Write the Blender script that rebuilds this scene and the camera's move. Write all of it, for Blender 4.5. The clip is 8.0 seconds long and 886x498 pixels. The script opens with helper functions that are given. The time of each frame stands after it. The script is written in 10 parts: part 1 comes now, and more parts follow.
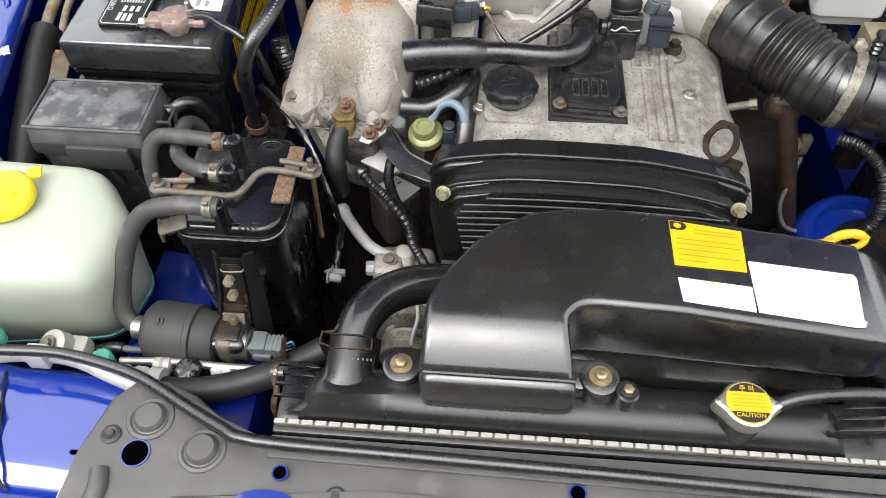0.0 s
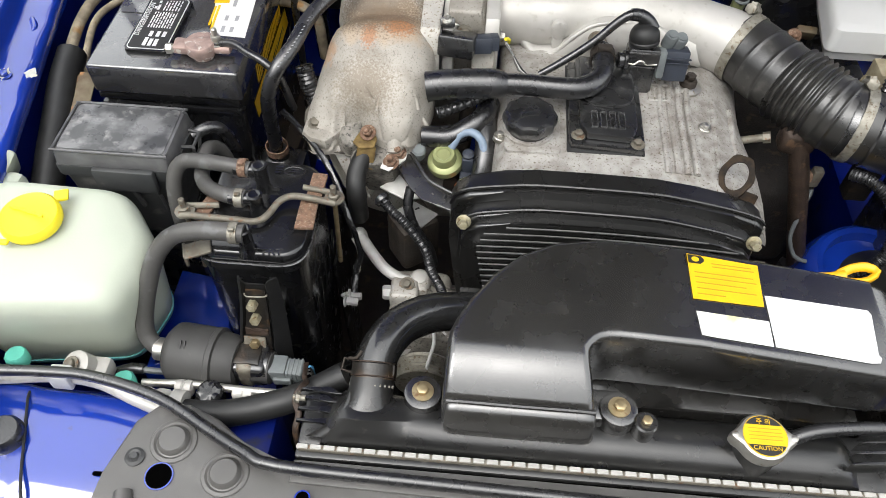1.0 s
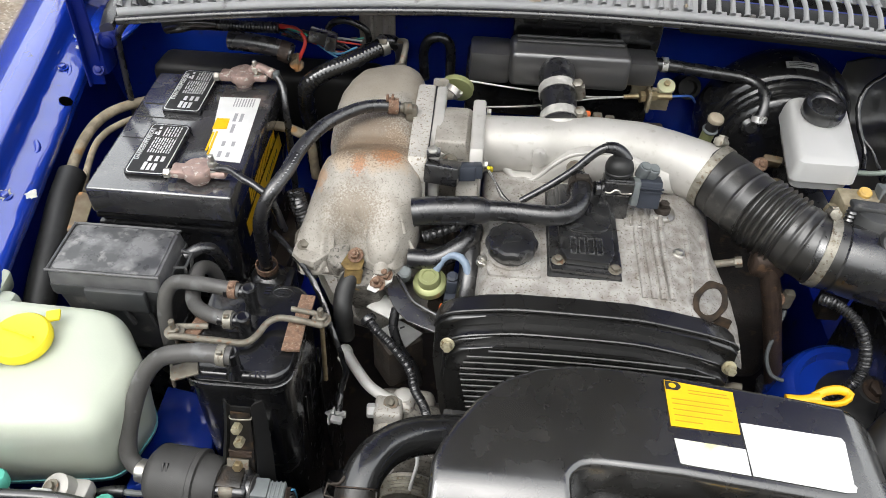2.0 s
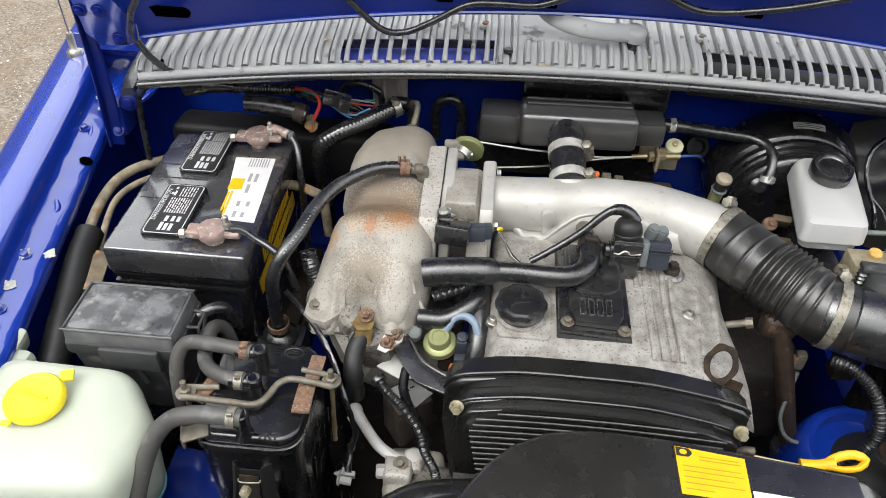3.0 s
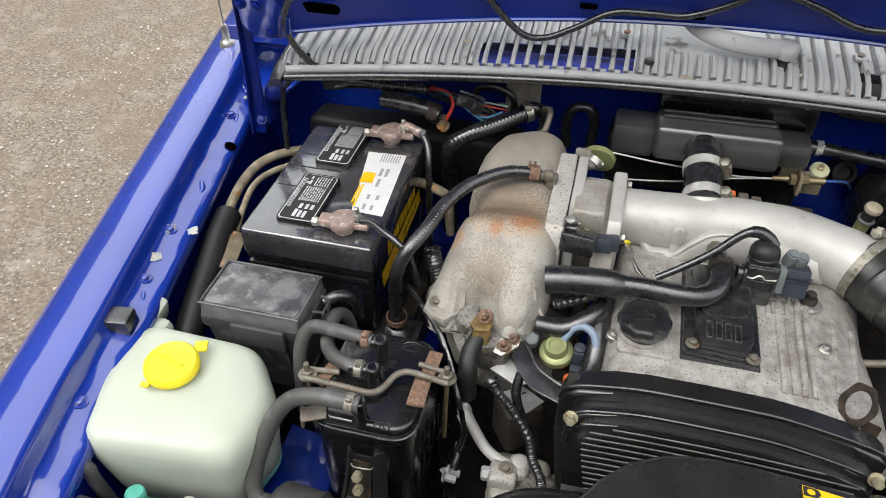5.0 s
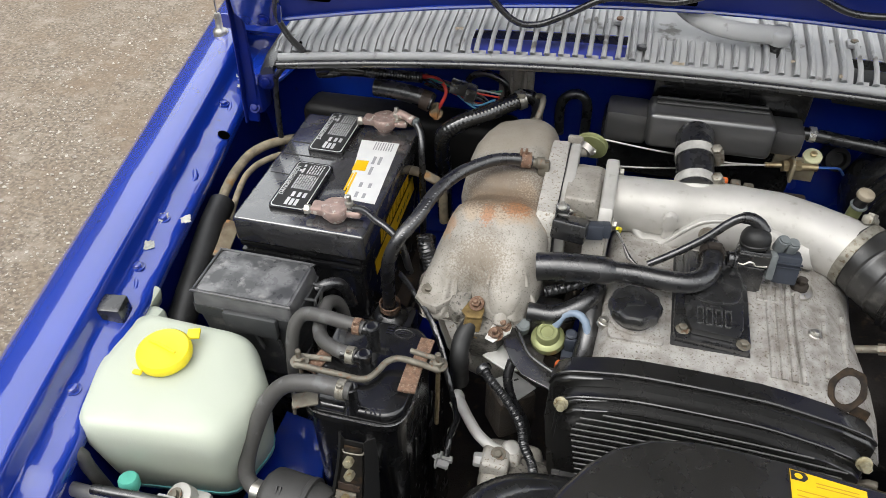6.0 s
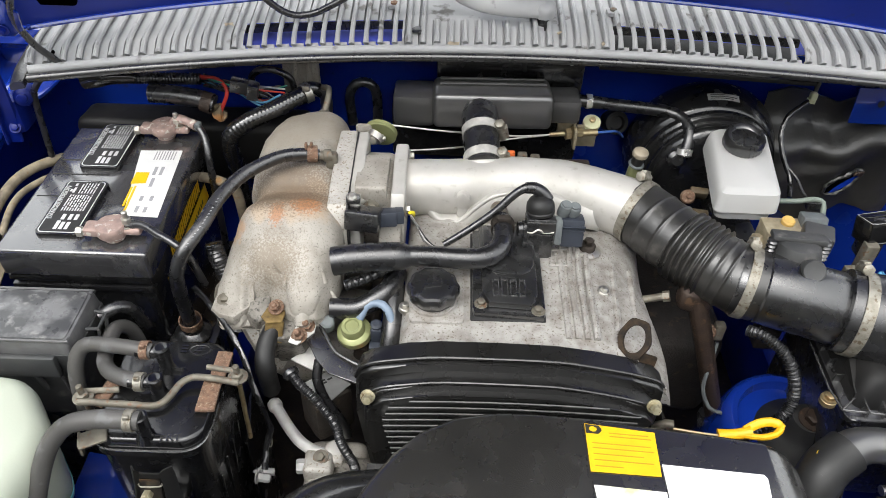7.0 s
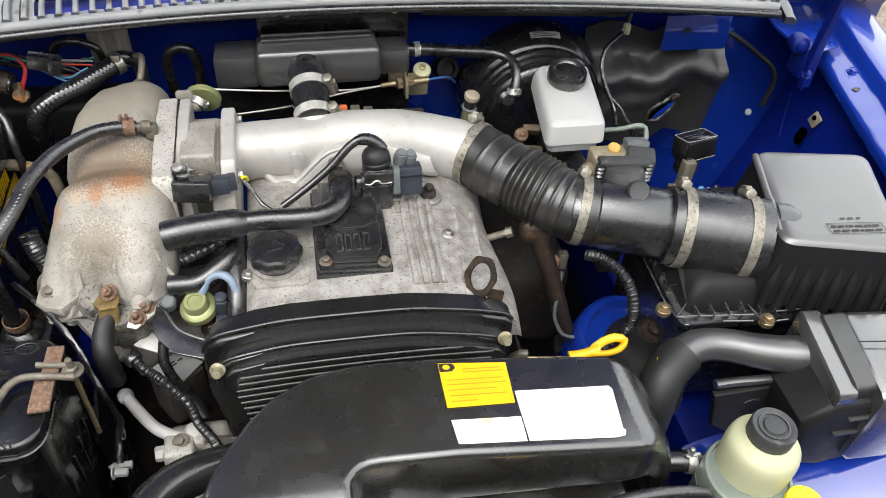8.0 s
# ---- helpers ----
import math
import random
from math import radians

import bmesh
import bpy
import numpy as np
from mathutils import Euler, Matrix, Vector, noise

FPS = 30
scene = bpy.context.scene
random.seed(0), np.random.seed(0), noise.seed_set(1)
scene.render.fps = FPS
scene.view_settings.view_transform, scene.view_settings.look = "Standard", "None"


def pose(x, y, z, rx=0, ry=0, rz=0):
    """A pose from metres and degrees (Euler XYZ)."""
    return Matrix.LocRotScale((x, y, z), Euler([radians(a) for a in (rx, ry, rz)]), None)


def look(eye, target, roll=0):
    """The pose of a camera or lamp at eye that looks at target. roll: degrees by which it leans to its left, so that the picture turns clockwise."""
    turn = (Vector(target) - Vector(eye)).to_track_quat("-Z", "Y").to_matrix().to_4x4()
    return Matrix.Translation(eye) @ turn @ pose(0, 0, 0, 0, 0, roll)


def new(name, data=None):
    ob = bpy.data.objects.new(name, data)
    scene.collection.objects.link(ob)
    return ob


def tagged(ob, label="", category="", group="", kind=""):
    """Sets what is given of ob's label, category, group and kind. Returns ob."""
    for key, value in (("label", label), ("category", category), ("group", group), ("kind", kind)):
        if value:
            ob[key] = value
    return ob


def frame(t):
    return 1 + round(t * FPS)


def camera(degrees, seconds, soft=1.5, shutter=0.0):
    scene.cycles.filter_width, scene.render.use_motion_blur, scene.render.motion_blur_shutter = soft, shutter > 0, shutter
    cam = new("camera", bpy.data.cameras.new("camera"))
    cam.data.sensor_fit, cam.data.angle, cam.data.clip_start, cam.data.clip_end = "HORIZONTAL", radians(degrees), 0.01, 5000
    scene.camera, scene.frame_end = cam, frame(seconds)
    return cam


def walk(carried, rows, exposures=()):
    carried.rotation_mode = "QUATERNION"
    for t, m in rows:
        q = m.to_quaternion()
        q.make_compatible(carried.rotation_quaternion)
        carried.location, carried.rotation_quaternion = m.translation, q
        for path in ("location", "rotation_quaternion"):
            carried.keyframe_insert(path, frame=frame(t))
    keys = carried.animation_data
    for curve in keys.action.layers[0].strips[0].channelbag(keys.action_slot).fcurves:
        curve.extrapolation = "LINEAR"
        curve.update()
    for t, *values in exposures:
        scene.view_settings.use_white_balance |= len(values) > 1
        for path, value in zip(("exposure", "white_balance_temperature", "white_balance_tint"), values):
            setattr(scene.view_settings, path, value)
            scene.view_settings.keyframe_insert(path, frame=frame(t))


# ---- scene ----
cam = camera(61.3, 8.0, soft=0.55)
PATH = [
    (0, (0.072, -0.179, 1.431), (-0.012, 1.033, -0.158), 0.3),
    (0.5, (0.044, -0.18, 1.433), (-0.037, 1.007, -0.175), 0.5),
    (1, (0.049, -0.176, 1.449), (-0.029, 1.063, -0.119), 1.5),
    (1.5, (0.053, -0.172, 1.465), (-0.021, 1.174, -0.013), 2.3),
    (2, (0.05, -0.171, 1.484), (-0.012, 1.261, 0.089), 2.8),
    (3.5, (0.053, -0.163, 1.503), (-0.116, 1.353, 0.21), 1.1),
    (4, (0.037, -0.163, 1.503), (-0.242, 1.341, 0.215), 0.6),
    (4.5, (0.03, -0.169, 1.502), (-0.346, 1.313, 0.213), 0.2),
    (6, (0.042, -0.172, 1.499), (-0.339, 1.282, 0.181), -0.4),
    (6.5, (0.073, -0.158, 1.496), (-0.133, 1.342, 0.188), 0.6),
    (7, (0.109, -0.15, 1.487), (0.105, 1.347, 0.161), 1.9),
    (7.5, (0.132, -0.156, 1.479), (0.314, 1.303, 0.123), 3.1),
    (8, (0.14, -0.157, 1.474), (0.475, 1.25, 0.093), 4.2),
]
walk(cam, [(t, look(eye, target, roll)) for t, eye, target, roll in PATH],
     exposures=((0, 0.37), (2, 0.36), (3.5, 0.36), (4.5, 0.19), (6, 0.16), (6.5, 0.27), (7, 0.41), (7.5, 0.46), (8, 0.48)))

# ---- world, sun, exposure ----
world = bpy.data.worlds.new("overcast_sky")
scene.world = world
world.use_nodes = True
wn, wl = world.node_tree.nodes, world.node_tree.links
wn.clear()
sky = wn.new("ShaderNodeTexSky")
sky.sky_type, sky.sun_disc = "NISHITA", False
sky.sun_elevation, sky.sun_rotation = radians(68), radians(180)
sky.air_density, sky.dust_density, sky.ozone_density = 1.5, 10.0, 1.0
pale = wn.new("ShaderNodeHueSaturation")
pale.inputs["Saturation"].default_value = 0.22
back = wn.new("ShaderNodeBackground")
back.inputs["Strength"].default_value = 0.15
wo = wn.new("ShaderNodeOutputWorld")
wl.new(sky.outputs[0], pale.inputs["Color"])
veil = wn.new("ShaderNodeMix")
veil.data_type = "RGBA"
veil.inputs["Factor"].default_value = 0.55
veil.inputs[7].default_value = (16.7, 17.2, 17.5, 1)
wl.new(pale.outputs[0], veil.inputs[6])
wl.new(veil.outputs[2], back.inputs["Color"])
wl.new(back.outputs[0], wo.inputs["Surface"])
sun = new("sun", bpy.data.lights.new("sun", "SUN"))
sun.data.energy, sun.data.angle, sun.data.color = 1.4, radians(30), (1.0, 0.98, 0.95)
sun.matrix_world = look((-2.4, -1.8, 5.2), (0.1, 0.4, 0.9))
scene.view_settings.exposure = 0.3


# ---- materials ----
def mat(name, color, color2=None, rough=0.5, metal=0.0, scale=40.0, fine=900.0, bump=0.1, spread=(0.35, 0.65),
        coat=0.0, spec=0.5, rough2=None, third=None, third_scale=12.0, third_from=0.62, third_soft=0.08, coat_rough=0.06, coat_ior=1.75, trans=0.0, sss=0.0, voronoi=0.0, island=0.0):
    """Two-scale procedural surface: broad mottling, fine grain relief, optional third tint (stains, dust, rust)."""
    m = bpy.data.materials.new(name)
    m.use_nodes = True
    n, l = m.node_tree.nodes, m.node_tree.links
    b = n["Principled BSDF"]
    tc = n.new("ShaderNodeTexCoord")
    co = tc.outputs["Object"]

    def noise_tex(sc, detail=4.0):
        t = n.new("ShaderNodeTexNoise")
        t.inputs["Scale"].default_value, t.inputs["Detail"].default_value = sc, detail
        l.new(co, t.inputs["Vector"])
        return t.outputs["Fac"]

    def ramp(fac, lo, hi):
        r = n.new("ShaderNodeMapRange")
        r.inputs[1].default_value, r.inputs[2].default_value = lo, hi
        l.new(fac, r.inputs[0])
        return r.outputs[0]

    def mixed(fac, a, c):
        x = n.new("ShaderNodeMix")
        x.data_type = "RGBA"
        l.new(fac, x.inputs["Factor"])
        for sock, v in ((x.inputs[6], a), (x.inputs[7], c)):
            if isinstance(v, tuple):
                sock.default_value = (*v, 1)
            else:
                l.new(v, sock)
        return x.outputs[2]

    broad = noise_tex(scale)
    grain = noise_tex(fine, 3.0)
    c2 = color2 or tuple(0.75 * v for v in color)
    out = mixed(ramp(broad, *spread), color, c2)
    if third:
        out = mixed(ramp(noise_tex(third_scale, 8.0), third_from, third_from + third_soft), out, third)
    l.new(out, b.inputs["Base Color"])
    rr = n.new("ShaderNodeMapRange")
    rr.inputs[1].default_value, rr.inputs[2].default_value = 0.3, 0.7
    rr.inputs[3].default_value, rr.inputs[4].default_value = rough, rough2 if rough2 is not None else min(1.0, rough + 0.12)
    l.new(noise_tex(scale * 2.3, 6.0), rr.inputs[0])
    l.new(rr.outputs[0], b.inputs["Roughness"])
    b.inputs["Metallic"].default_value = metal
    b.inputs["Specular IOR Level"].default_value = spec
    b.inputs["Coat Weight"].default_value = coat
    b.inputs["Coat Roughness"].default_value = coat_rough
    b.inputs["Coat IOR"].default_value = coat_ior
    if trans:
        b.inputs["Transmission Weight"].default_value = trans
    if sss:
        b.inputs["Subsurface Weight"].default_value = sss
        b.inputs["Subsurface Radius"].default_value = (0.02, 0.02, 0.02)
        b.inputs["Subsurface Scale"].default_value = 1.0
    height = grain
    if voronoi:
        v = n.new("ShaderNodeTexVoronoi")
        v.inputs["Scale"].default_value = voronoi
        l.new(co, v.inputs["Vector"])
        height = v.outputs["Distance"]
    if bump:
        bp = n.new("ShaderNodeBump")
        bp.inputs["Strength"].default_value, bp.inputs["Distance"].default_value = bump, 0.002
        l.new(height, bp.inputs["Height"])
        l.new(bp.outputs[0], b.inputs["Normal"])
    return m


BLUE = mat("blue_paint", (0.006, 0.033, 0.31), (0.005, 0.026, 0.25), rough=0.16, rough2=0.28, scale=6, fine=60, bump=0.02, coat=1.0, coat_ior=1.85, coat_rough=0.03, spec=0.4,
           third=(0.012, 0.026, 0.17), third_scale=60, third_from=0.68)
BLUE_SATIN = mat("blue_underside_paint", (0.006, 0.025, 0.27), (0.005, 0.019, 0.21), rough=0.38, rough2=0.5, scale=6, fine=300, bump=0.04, spec=0.5, third=(0.015, 0.026, 0.14), third_scale=40, third_from=0.66)
# dust specks on a blue darkened to carry the bay's shade
BLUE_DULL = mat("dusty_shaded_blue_paint", (0.003, 0.014, 0.20), (0.002, 0.009, 0.12), rough=0.3, scale=9, fine=300, bump=0.04, coat=0.0, spec=0.3,
                third=(0.02, 0.024, 0.06), third_scale=35, third_from=0.64)
PLASTIC = mat("black_plastic", coat=0.5, coat_rough=0.24, color=(0.009, 0.009, 0.010), color2=(0.014, 0.014, 0.014), rough=0.2, rough2=0.36, scale=22, fine=1400, bump=0.1, spec=0.9,
              third=(0.03, 0.029, 0.027), third_scale=30, third_from=0.64)
SATIN = mat("satin_black_moulding", coat=0.7, coat_rough=0.2, color=(0.012, 0.0115, 0.0108), color2=(0.021, 0.020, 0.0185), rough=0.17, scale=16, fine=900, bump=0.04, spec=1.0,
            third=(0.030, 0.028, 0.025), third_scale=45, third_from=0.62, third_soft=0.16, rough2=0.34)
GLOSS = mat("gloss_black_moulding", coat=0.25, coat_rough=0.08, color=(0.006, 0.006, 0.007), color2=(0.010, 0.010, 0.010), rough=0.14, scale=25, fine=500, bump=0.04, spec=0.55,
            third=(0.05, 0.05, 0.05), third_scale=260, third_from=0.70, rough2=0.32)
MATTGREY = mat("matt_charcoal_plastic", (0.038, 0.037, 0.036), (0.052, 0.051, 0.049), rough=0.5, rough2=0.62, scale=24, fine=1300, bump=0.12, spec=0.4, third=(0.09, 0.085, 0.08), third_scale=50, third_from=0.64)
GREYPL = mat("grey_black_plastic", (0.035, 0.037, 0.038), (0.048, 0.048, 0.048), rough=0.45, scale=20, fine=1300, bump=0.15,
             third=(0.11, 0.105, 0.1), third_scale=40, third_from=0.6)
COWL = mat("faded_grey_plastic", (0.31, 0.315, 0.32), (0.38, 0.38, 0.38), rough=0.5, scale=12, fine=900, bump=0.15,
           third=(0.12, 0.115, 0.105), third_scale=35, third_from=0.62)
DUSTYLID = mat("dust_blotched_smoke_plastic", (0.055, 0.056, 0.058), (0.16, 0.16, 0.162), rough=0.22, rough2=0.45, scale=45, fine=600, bump=0.05, spread=(0.44, 0.60),
               third=(0.24, 0.235, 0.23), third_scale=70, third_from=0.58, third_soft=0.14)
LIDGREY = mat("weathered_smoke_plastic", (0.06, 0.06, 0.062), (0.125, 0.125, 0.127), rough=0.3, scale=28, fine=600, bump=0.05,
              third=(0.19, 0.185, 0.18), third_scale=22, third_from=0.58, third_soft=0.2)
RUBBER = mat("black_rubber", coat=0.2, coat_rough=0.28, color=(0.009, 0.009, 0.01), color2=(0.014, 0.014, 0.015), rough=0.2, rough2=0.36, scale=30, fine=1200, bump=0.12, spec=0.9,
             third=(0.035, 0.035, 0.035), third_scale=60, third_from=0.64)
GREYRUB = mat("grey_rubber_hose", (0.078, 0.075, 0.071), (0.058, 0.056, 0.053), rough=0.42, scale=30, fine=1200, bump=0.15,
              third=(0.11, 0.11, 0.11), third_scale=50, third_from=0.6)
ALU = mat("cast_aluminium", (0.355, 0.332, 0.295), (0.235, 0.214, 0.182), rough=0.5, metal=0.2, scale=34, fine=1200, bump=0.22, spread=(0.42, 0.72),
          third=(0.16, 0.145, 0.12), third_scale=420, third_from=0.57, third_soft=0.14)
ALUDIRTY = mat("grimy_cast_aluminium", (0.22, 0.205, 0.18), (0.10, 0.092, 0.078), rough=0.55, metal=0.2, scale=60, fine=420, bump=0.6, spread=(0.38, 0.66),
               third=(0.05, 0.046, 0.04), third_scale=260, third_from=0.52, third_soft=0.14)
ALUCLEAN = mat("smooth_cast_aluminium", (0.51, 0.495, 0.465), (0.40, 0.385, 0.355), rough=0.45, metal=0.3, scale=20, fine=1400, bump=0.14, spread=(0.4, 0.72),
               third=(0.33, 0.31, 0.265), third_scale=90, third_from=0.60, third_soft=0.2)
VCOVER = mat("grey_cast_cover", (0.41, 0.395, 0.37), (0.235, 0.215, 0.19), rough=0.40, rough2=0.52, metal=0.25, scale=70, fine=900, bump=0.35, spread=(0.36, 0.68),
             third=(0.13, 0.105, 0.075), third_scale=420, third_from=0.585, third_soft=0.09)
STEEL = mat("zinc_steel", (0.55, 0.54, 0.5), (0.4, 0.38, 0.34), rough=0.32, metal=0.9, scale=60, fine=900, bump=0.1,
            third=(0.3, 0.24, 0.16), third_scale=150, third_from=0.62)
TARNISH = mat("tarnished_steel", (0.20, 0.185, 0.15), (0.13, 0.115, 0.09), rough=0.5, metal=0.4, scale=80, fine=900, bump=0.25,
              third=(0.17, 0.105, 0.065), third_scale=200, third_from=0.58)
RUST = mat("rusty_steel", (0.22, 0.125, 0.08), (0.12, 0.07, 0.045), rough=0.75, metal=0.1, scale=240, fine=800, bump=0.5,
           third=(0.30, 0.235, 0.17), third_scale=420, third_from=0.54, third_soft=0.16)
BRASS = mat("gold_zinc", (0.42, 0.34, 0.2), (0.3, 0.23, 0.13), rough=0.35, metal=0.8, scale=80, fine=700, bump=0.1,
            third=(0.25, 0.15, 0.08), third_scale=120, third_from=0.6)
WHITEPL = mat("milky_white_plastic", (0.45, 0.485, 0.40), (0.42, 0.455, 0.375), rough=0.38, scale=9, fine=500, bump=0.05, sss=0.25)
CREAMPL = mat("yellowed_white_plastic", (0.46, 0.46, 0.29), (0.41, 0.41, 0.26), rough=0.4, scale=14, fine=500, bump=0.05, sss=0.2)
PUREWHITE = mat("white_plastic", (0.46, 0.46, 0.45), (0.43, 0.43, 0.42), rough=0.4, scale=14, fine=500, bump=0.04, sss=0.15)
CLOUDY = mat("cloudy_grey_green_plastic", (0.20, 0.235, 0.20), (0.15, 0.18, 0.155), rough=0.35, scale=20, fine=500, bump=0.05, sss=0.2)
YELLOW = mat("yellow_plastic", (0.86, 0.72, 0.02), (0.8, 0.66, 0.02), rough=0.42, scale=20, fine=500, bump=0.05)
AMBER = mat("orange_yellow_plastic", (0.86, 0.48, 0.01), (0.75, 0.4, 0.01), rough=0.4, scale=40, fine=500, bump=0.05)
TEAL = mat("turquoise_plastic", (0.09, 0.40, 0.31), (0.07, 0.33, 0.25), rough=0.45, scale=60, fine=500, bump=0.05)
TEALFLUID = mat("teal_washer_fluid", (0.16, 0.42, 0.44), (0.13, 0.36, 0.38), rough=0.3, scale=20, fine=300, bump=0.02)
POLISH = mat("polished_black_lid", (0.007, 0.007, 0.008), (0.010, 0.010, 0.010), rough=0.06, rough2=0.2, scale=14, fine=400, bump=0.02, spec=1.0,
             third=(0.02, 0.02, 0.021), third_scale=40, third_from=0.66)
# scuffs, plus grey base and blotches that paint the sky reflected in the lid
BATLID = mat("scuffed_sky_sheen_lid", (0.030, 0.030, 0.032), (0.055, 0.054, 0.056), rough=0.13, rough2=0.34, scale=16, fine=300, bump=0.05, spec=1.0, coat=1.0, coat_rough=0.10,
             third=(0.10, 0.098, 0.095), third_scale=38, third_from=0.60, third_soft=0.25)
ALUSPECK = mat("speckled_cast_aluminium", (0.50, 0.48, 0.44), (0.40, 0.38, 0.345), rough=0.5, metal=0.25, scale=50, fine=420, bump=0.4,
               third=(0.22, 0.18, 0.13), third_scale=330, third_from=0.57, third_soft=0.10)
STAINLABEL = mat("stained_white_label", (0.66, 0.66, 0.64), (0.60, 0.60, 0.59), rough=0.45, scale=60, fine=500, bump=0.02,
                 third=(0.55, 0.53, 0.30), third_scale=45, third_from=0.56, third_soft=0.12)
SLAT = mat("dull_black_slat", (0.03, 0.03, 0.03), (0.05, 0.05, 0.048), rough=0.3, rough2=0.5, scale=60, fine=500, bump=0.1, spec=0.9)
GOLDBROWN = mat("brown_gold_zinc", (0.24, 0.165, 0.06), (0.13, 0.085, 0.035), rough=0.45, metal=0.4, scale=120, fine=600, bump=0.3)
# near-black base puts the deep bay's shade into the colour; brown mottling is dirt
GAPMETAL = mat("gap_dark_brown_metal", (0.009, 0.0075, 0.0065), (0.016, 0.012, 0.010), rough=0.7, metal=0.1, scale=40, fine=400, bump=0.6, third=(0.05, 0.032, 0.02), third_scale=70, third_from=0.62)
SHAFTBROWN = mat("oily_brown_steel", (0.055, 0.036, 0.026), (0.03, 0.02, 0.015), rough=0.5, metal=0.3, scale=60, fine=500, bump=0.4, third=(0.10, 0.06, 0.035), third_scale=90, third_from=0.6)
CLAMPMETAL = mat("tarnished_clamp_steel", (0.32, 0.305, 0.26), (0.20, 0.185, 0.15), rough=0.42, metal=0.5, scale=110, fine=700, bump=0.2,
                 third=(0.13, 0.10, 0.065), third_scale=210, third_from=0.56, third_soft=0.1)
VALVEMETAL = mat("dull_cast_brass", (0.36, 0.315, 0.22), (0.25, 0.21, 0.14), rough=0.5, metal=0.3, scale=80, fine=600, bump=0.2)
TANCAP = mat("tan_plastic_cap", (0.58, 0.38, 0.10), (0.5, 0.32, 0.09), rough=0.5, scale=80, bump=0.05)
# lighter, glossier black that paints thin highlights along moulded edges
CLEANEDGE = mat("edge_glint_black", (0.03, 0.03, 0.03), (0.06, 0.06, 0.06), rough=0.18, scale=60, fine=500, bump=0.05, spec=1.0, coat=0.8, coat_rough=0.1)
ZINCBOLT = mat("yellowed_zinc", (0.50, 0.46, 0.33), (0.34, 0.30, 0.19), rough=0.3, metal=0.6, scale=150, fine=700, bump=0.15, third=(0.2, 0.14, 0.07), third_scale=200, third_from=0.6)
RESO = mat("dusty_black_moulding", (0.030, 0.030, 0.030), (0.043, 0.042, 0.042), rough=0.3, rough2=0.42, scale=18, fine=700, bump=0.06, spec=0.9, coat=0.6, coat_rough=0.2)
RADBLACK = mat("dull_black_tank_plastic", (0.011, 0.011, 0.011), (0.019, 0.0185, 0.018), rough=0.24, rough2=0.36, scale=20, fine=800, bump=0.08, spec=0.7,
               third=(0.05, 0.047, 0.042), third_scale=60, third_from=0.64)
SNORKEL = mat("sheeny_black_duct", (0.016, 0.016, 0.016), (0.026, 0.025, 0.024), rough=0.38, rough2=0.5, scale=16, fine=800, bump=0.08, spec=0.8, coat=0.25, coat_rough=0.3)
# on the filter lid: darker than LIDTOP because the sides catch less light
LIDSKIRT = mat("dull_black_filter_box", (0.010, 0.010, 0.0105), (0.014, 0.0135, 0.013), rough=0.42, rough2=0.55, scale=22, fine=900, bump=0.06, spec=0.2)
COVERBLACK = mat("oily_black_cover", (0.008, 0.0078, 0.0075), (0.014, 0.0135, 0.013), rough=0.22, rough2=0.36, scale=16, fine=900, bump=0.03, spec=0.6, coat=0.3, coat_rough=0.12,
                 third=(0.03, 0.028, 0.025), third_scale=300, third_from=0.69)
CHANNELSTEEL = mat("oily_black_channel", (0.010, 0.0085, 0.0075), (0.055, 0.032, 0.016), rough=0.4, rough2=0.55, scale=70, fine=500, bump=0.2, spread=(0.52, 0.66), spec=0.4)
BELLOWS = mat("dusty_rubber_bellows", (0.015, 0.0145, 0.014), (0.028, 0.027, 0.025), rough=0.27, rough2=0.42, scale=26, fine=900, bump=0.10, spec=0.8, third=(0.085, 0.080, 0.072), third_scale=60, third_from=0.6, third_soft=0.15)
HOSEBLACK = mat("sheeny_black_hose", (0.008, 0.008, 0.008), (0.014, 0.014, 0.014), rough=0.20, rough2=0.30, scale=30, fine=1000, bump=0.04, spec=0.8, coat=0.4, coat_rough=0.10,
                third=(0.05, 0.048, 0.045), third_scale=45, third_from=0.66)
# base lightened to help paint the sky reflected in the collar and resonator
DUCTGLOSS = mat("sky_lit_glossy_duct", (0.035, 0.034, 0.034), (0.05, 0.048, 0.047), rough=0.25, rough2=0.34, scale=12, fine=900, bump=0.03, spec=1.0, coat=1.0, coat_ior=2.0, coat_rough=0.12)
DULLRUB = mat("dull_black_rubber", (0.010, 0.010, 0.010), (0.016, 0.016, 0.016), rough=0.42, rough2=0.6, scale=30, fine=1000, bump=0.1, spec=0.45,
              third=(0.035, 0.034, 0.032), third_scale=60, third_from=0.66)
LABELW = mat("white_paper_label", (0.66, 0.66, 0.65), (0.61, 0.61, 0.605), rough=0.45, scale=60, fine=500, bump=0.02)
LABELY = mat("yellow_paper_label", (0.74, 0.455, 0.005), (0.68, 0.41, 0.005), rough=0.4, scale=60, fine=500, bump=0.02)
INK = mat("black_ink", (0.012, 0.012, 0.012), (0.016, 0.016, 0.016), rough=0.45, scale=80, bump=0.0)
INKGREY = mat("grey_ink", (0.3, 0.3, 0.31), (0.26, 0.26, 0.27), rough=0.5, scale=80, bump=0.0)
OCHREINK = mat("ochre_ink", (0.42, 0.25, 0.01), (0.38, 0.22, 0.01), rough=0.5, scale=80, bump=0.0)
PLATE = mat("etched_grey_plate", (0.72, 0.72, 0.72), (0.62, 0.62, 0.62), rough=0.35, metal=0.3, scale=60, bump=0.02)
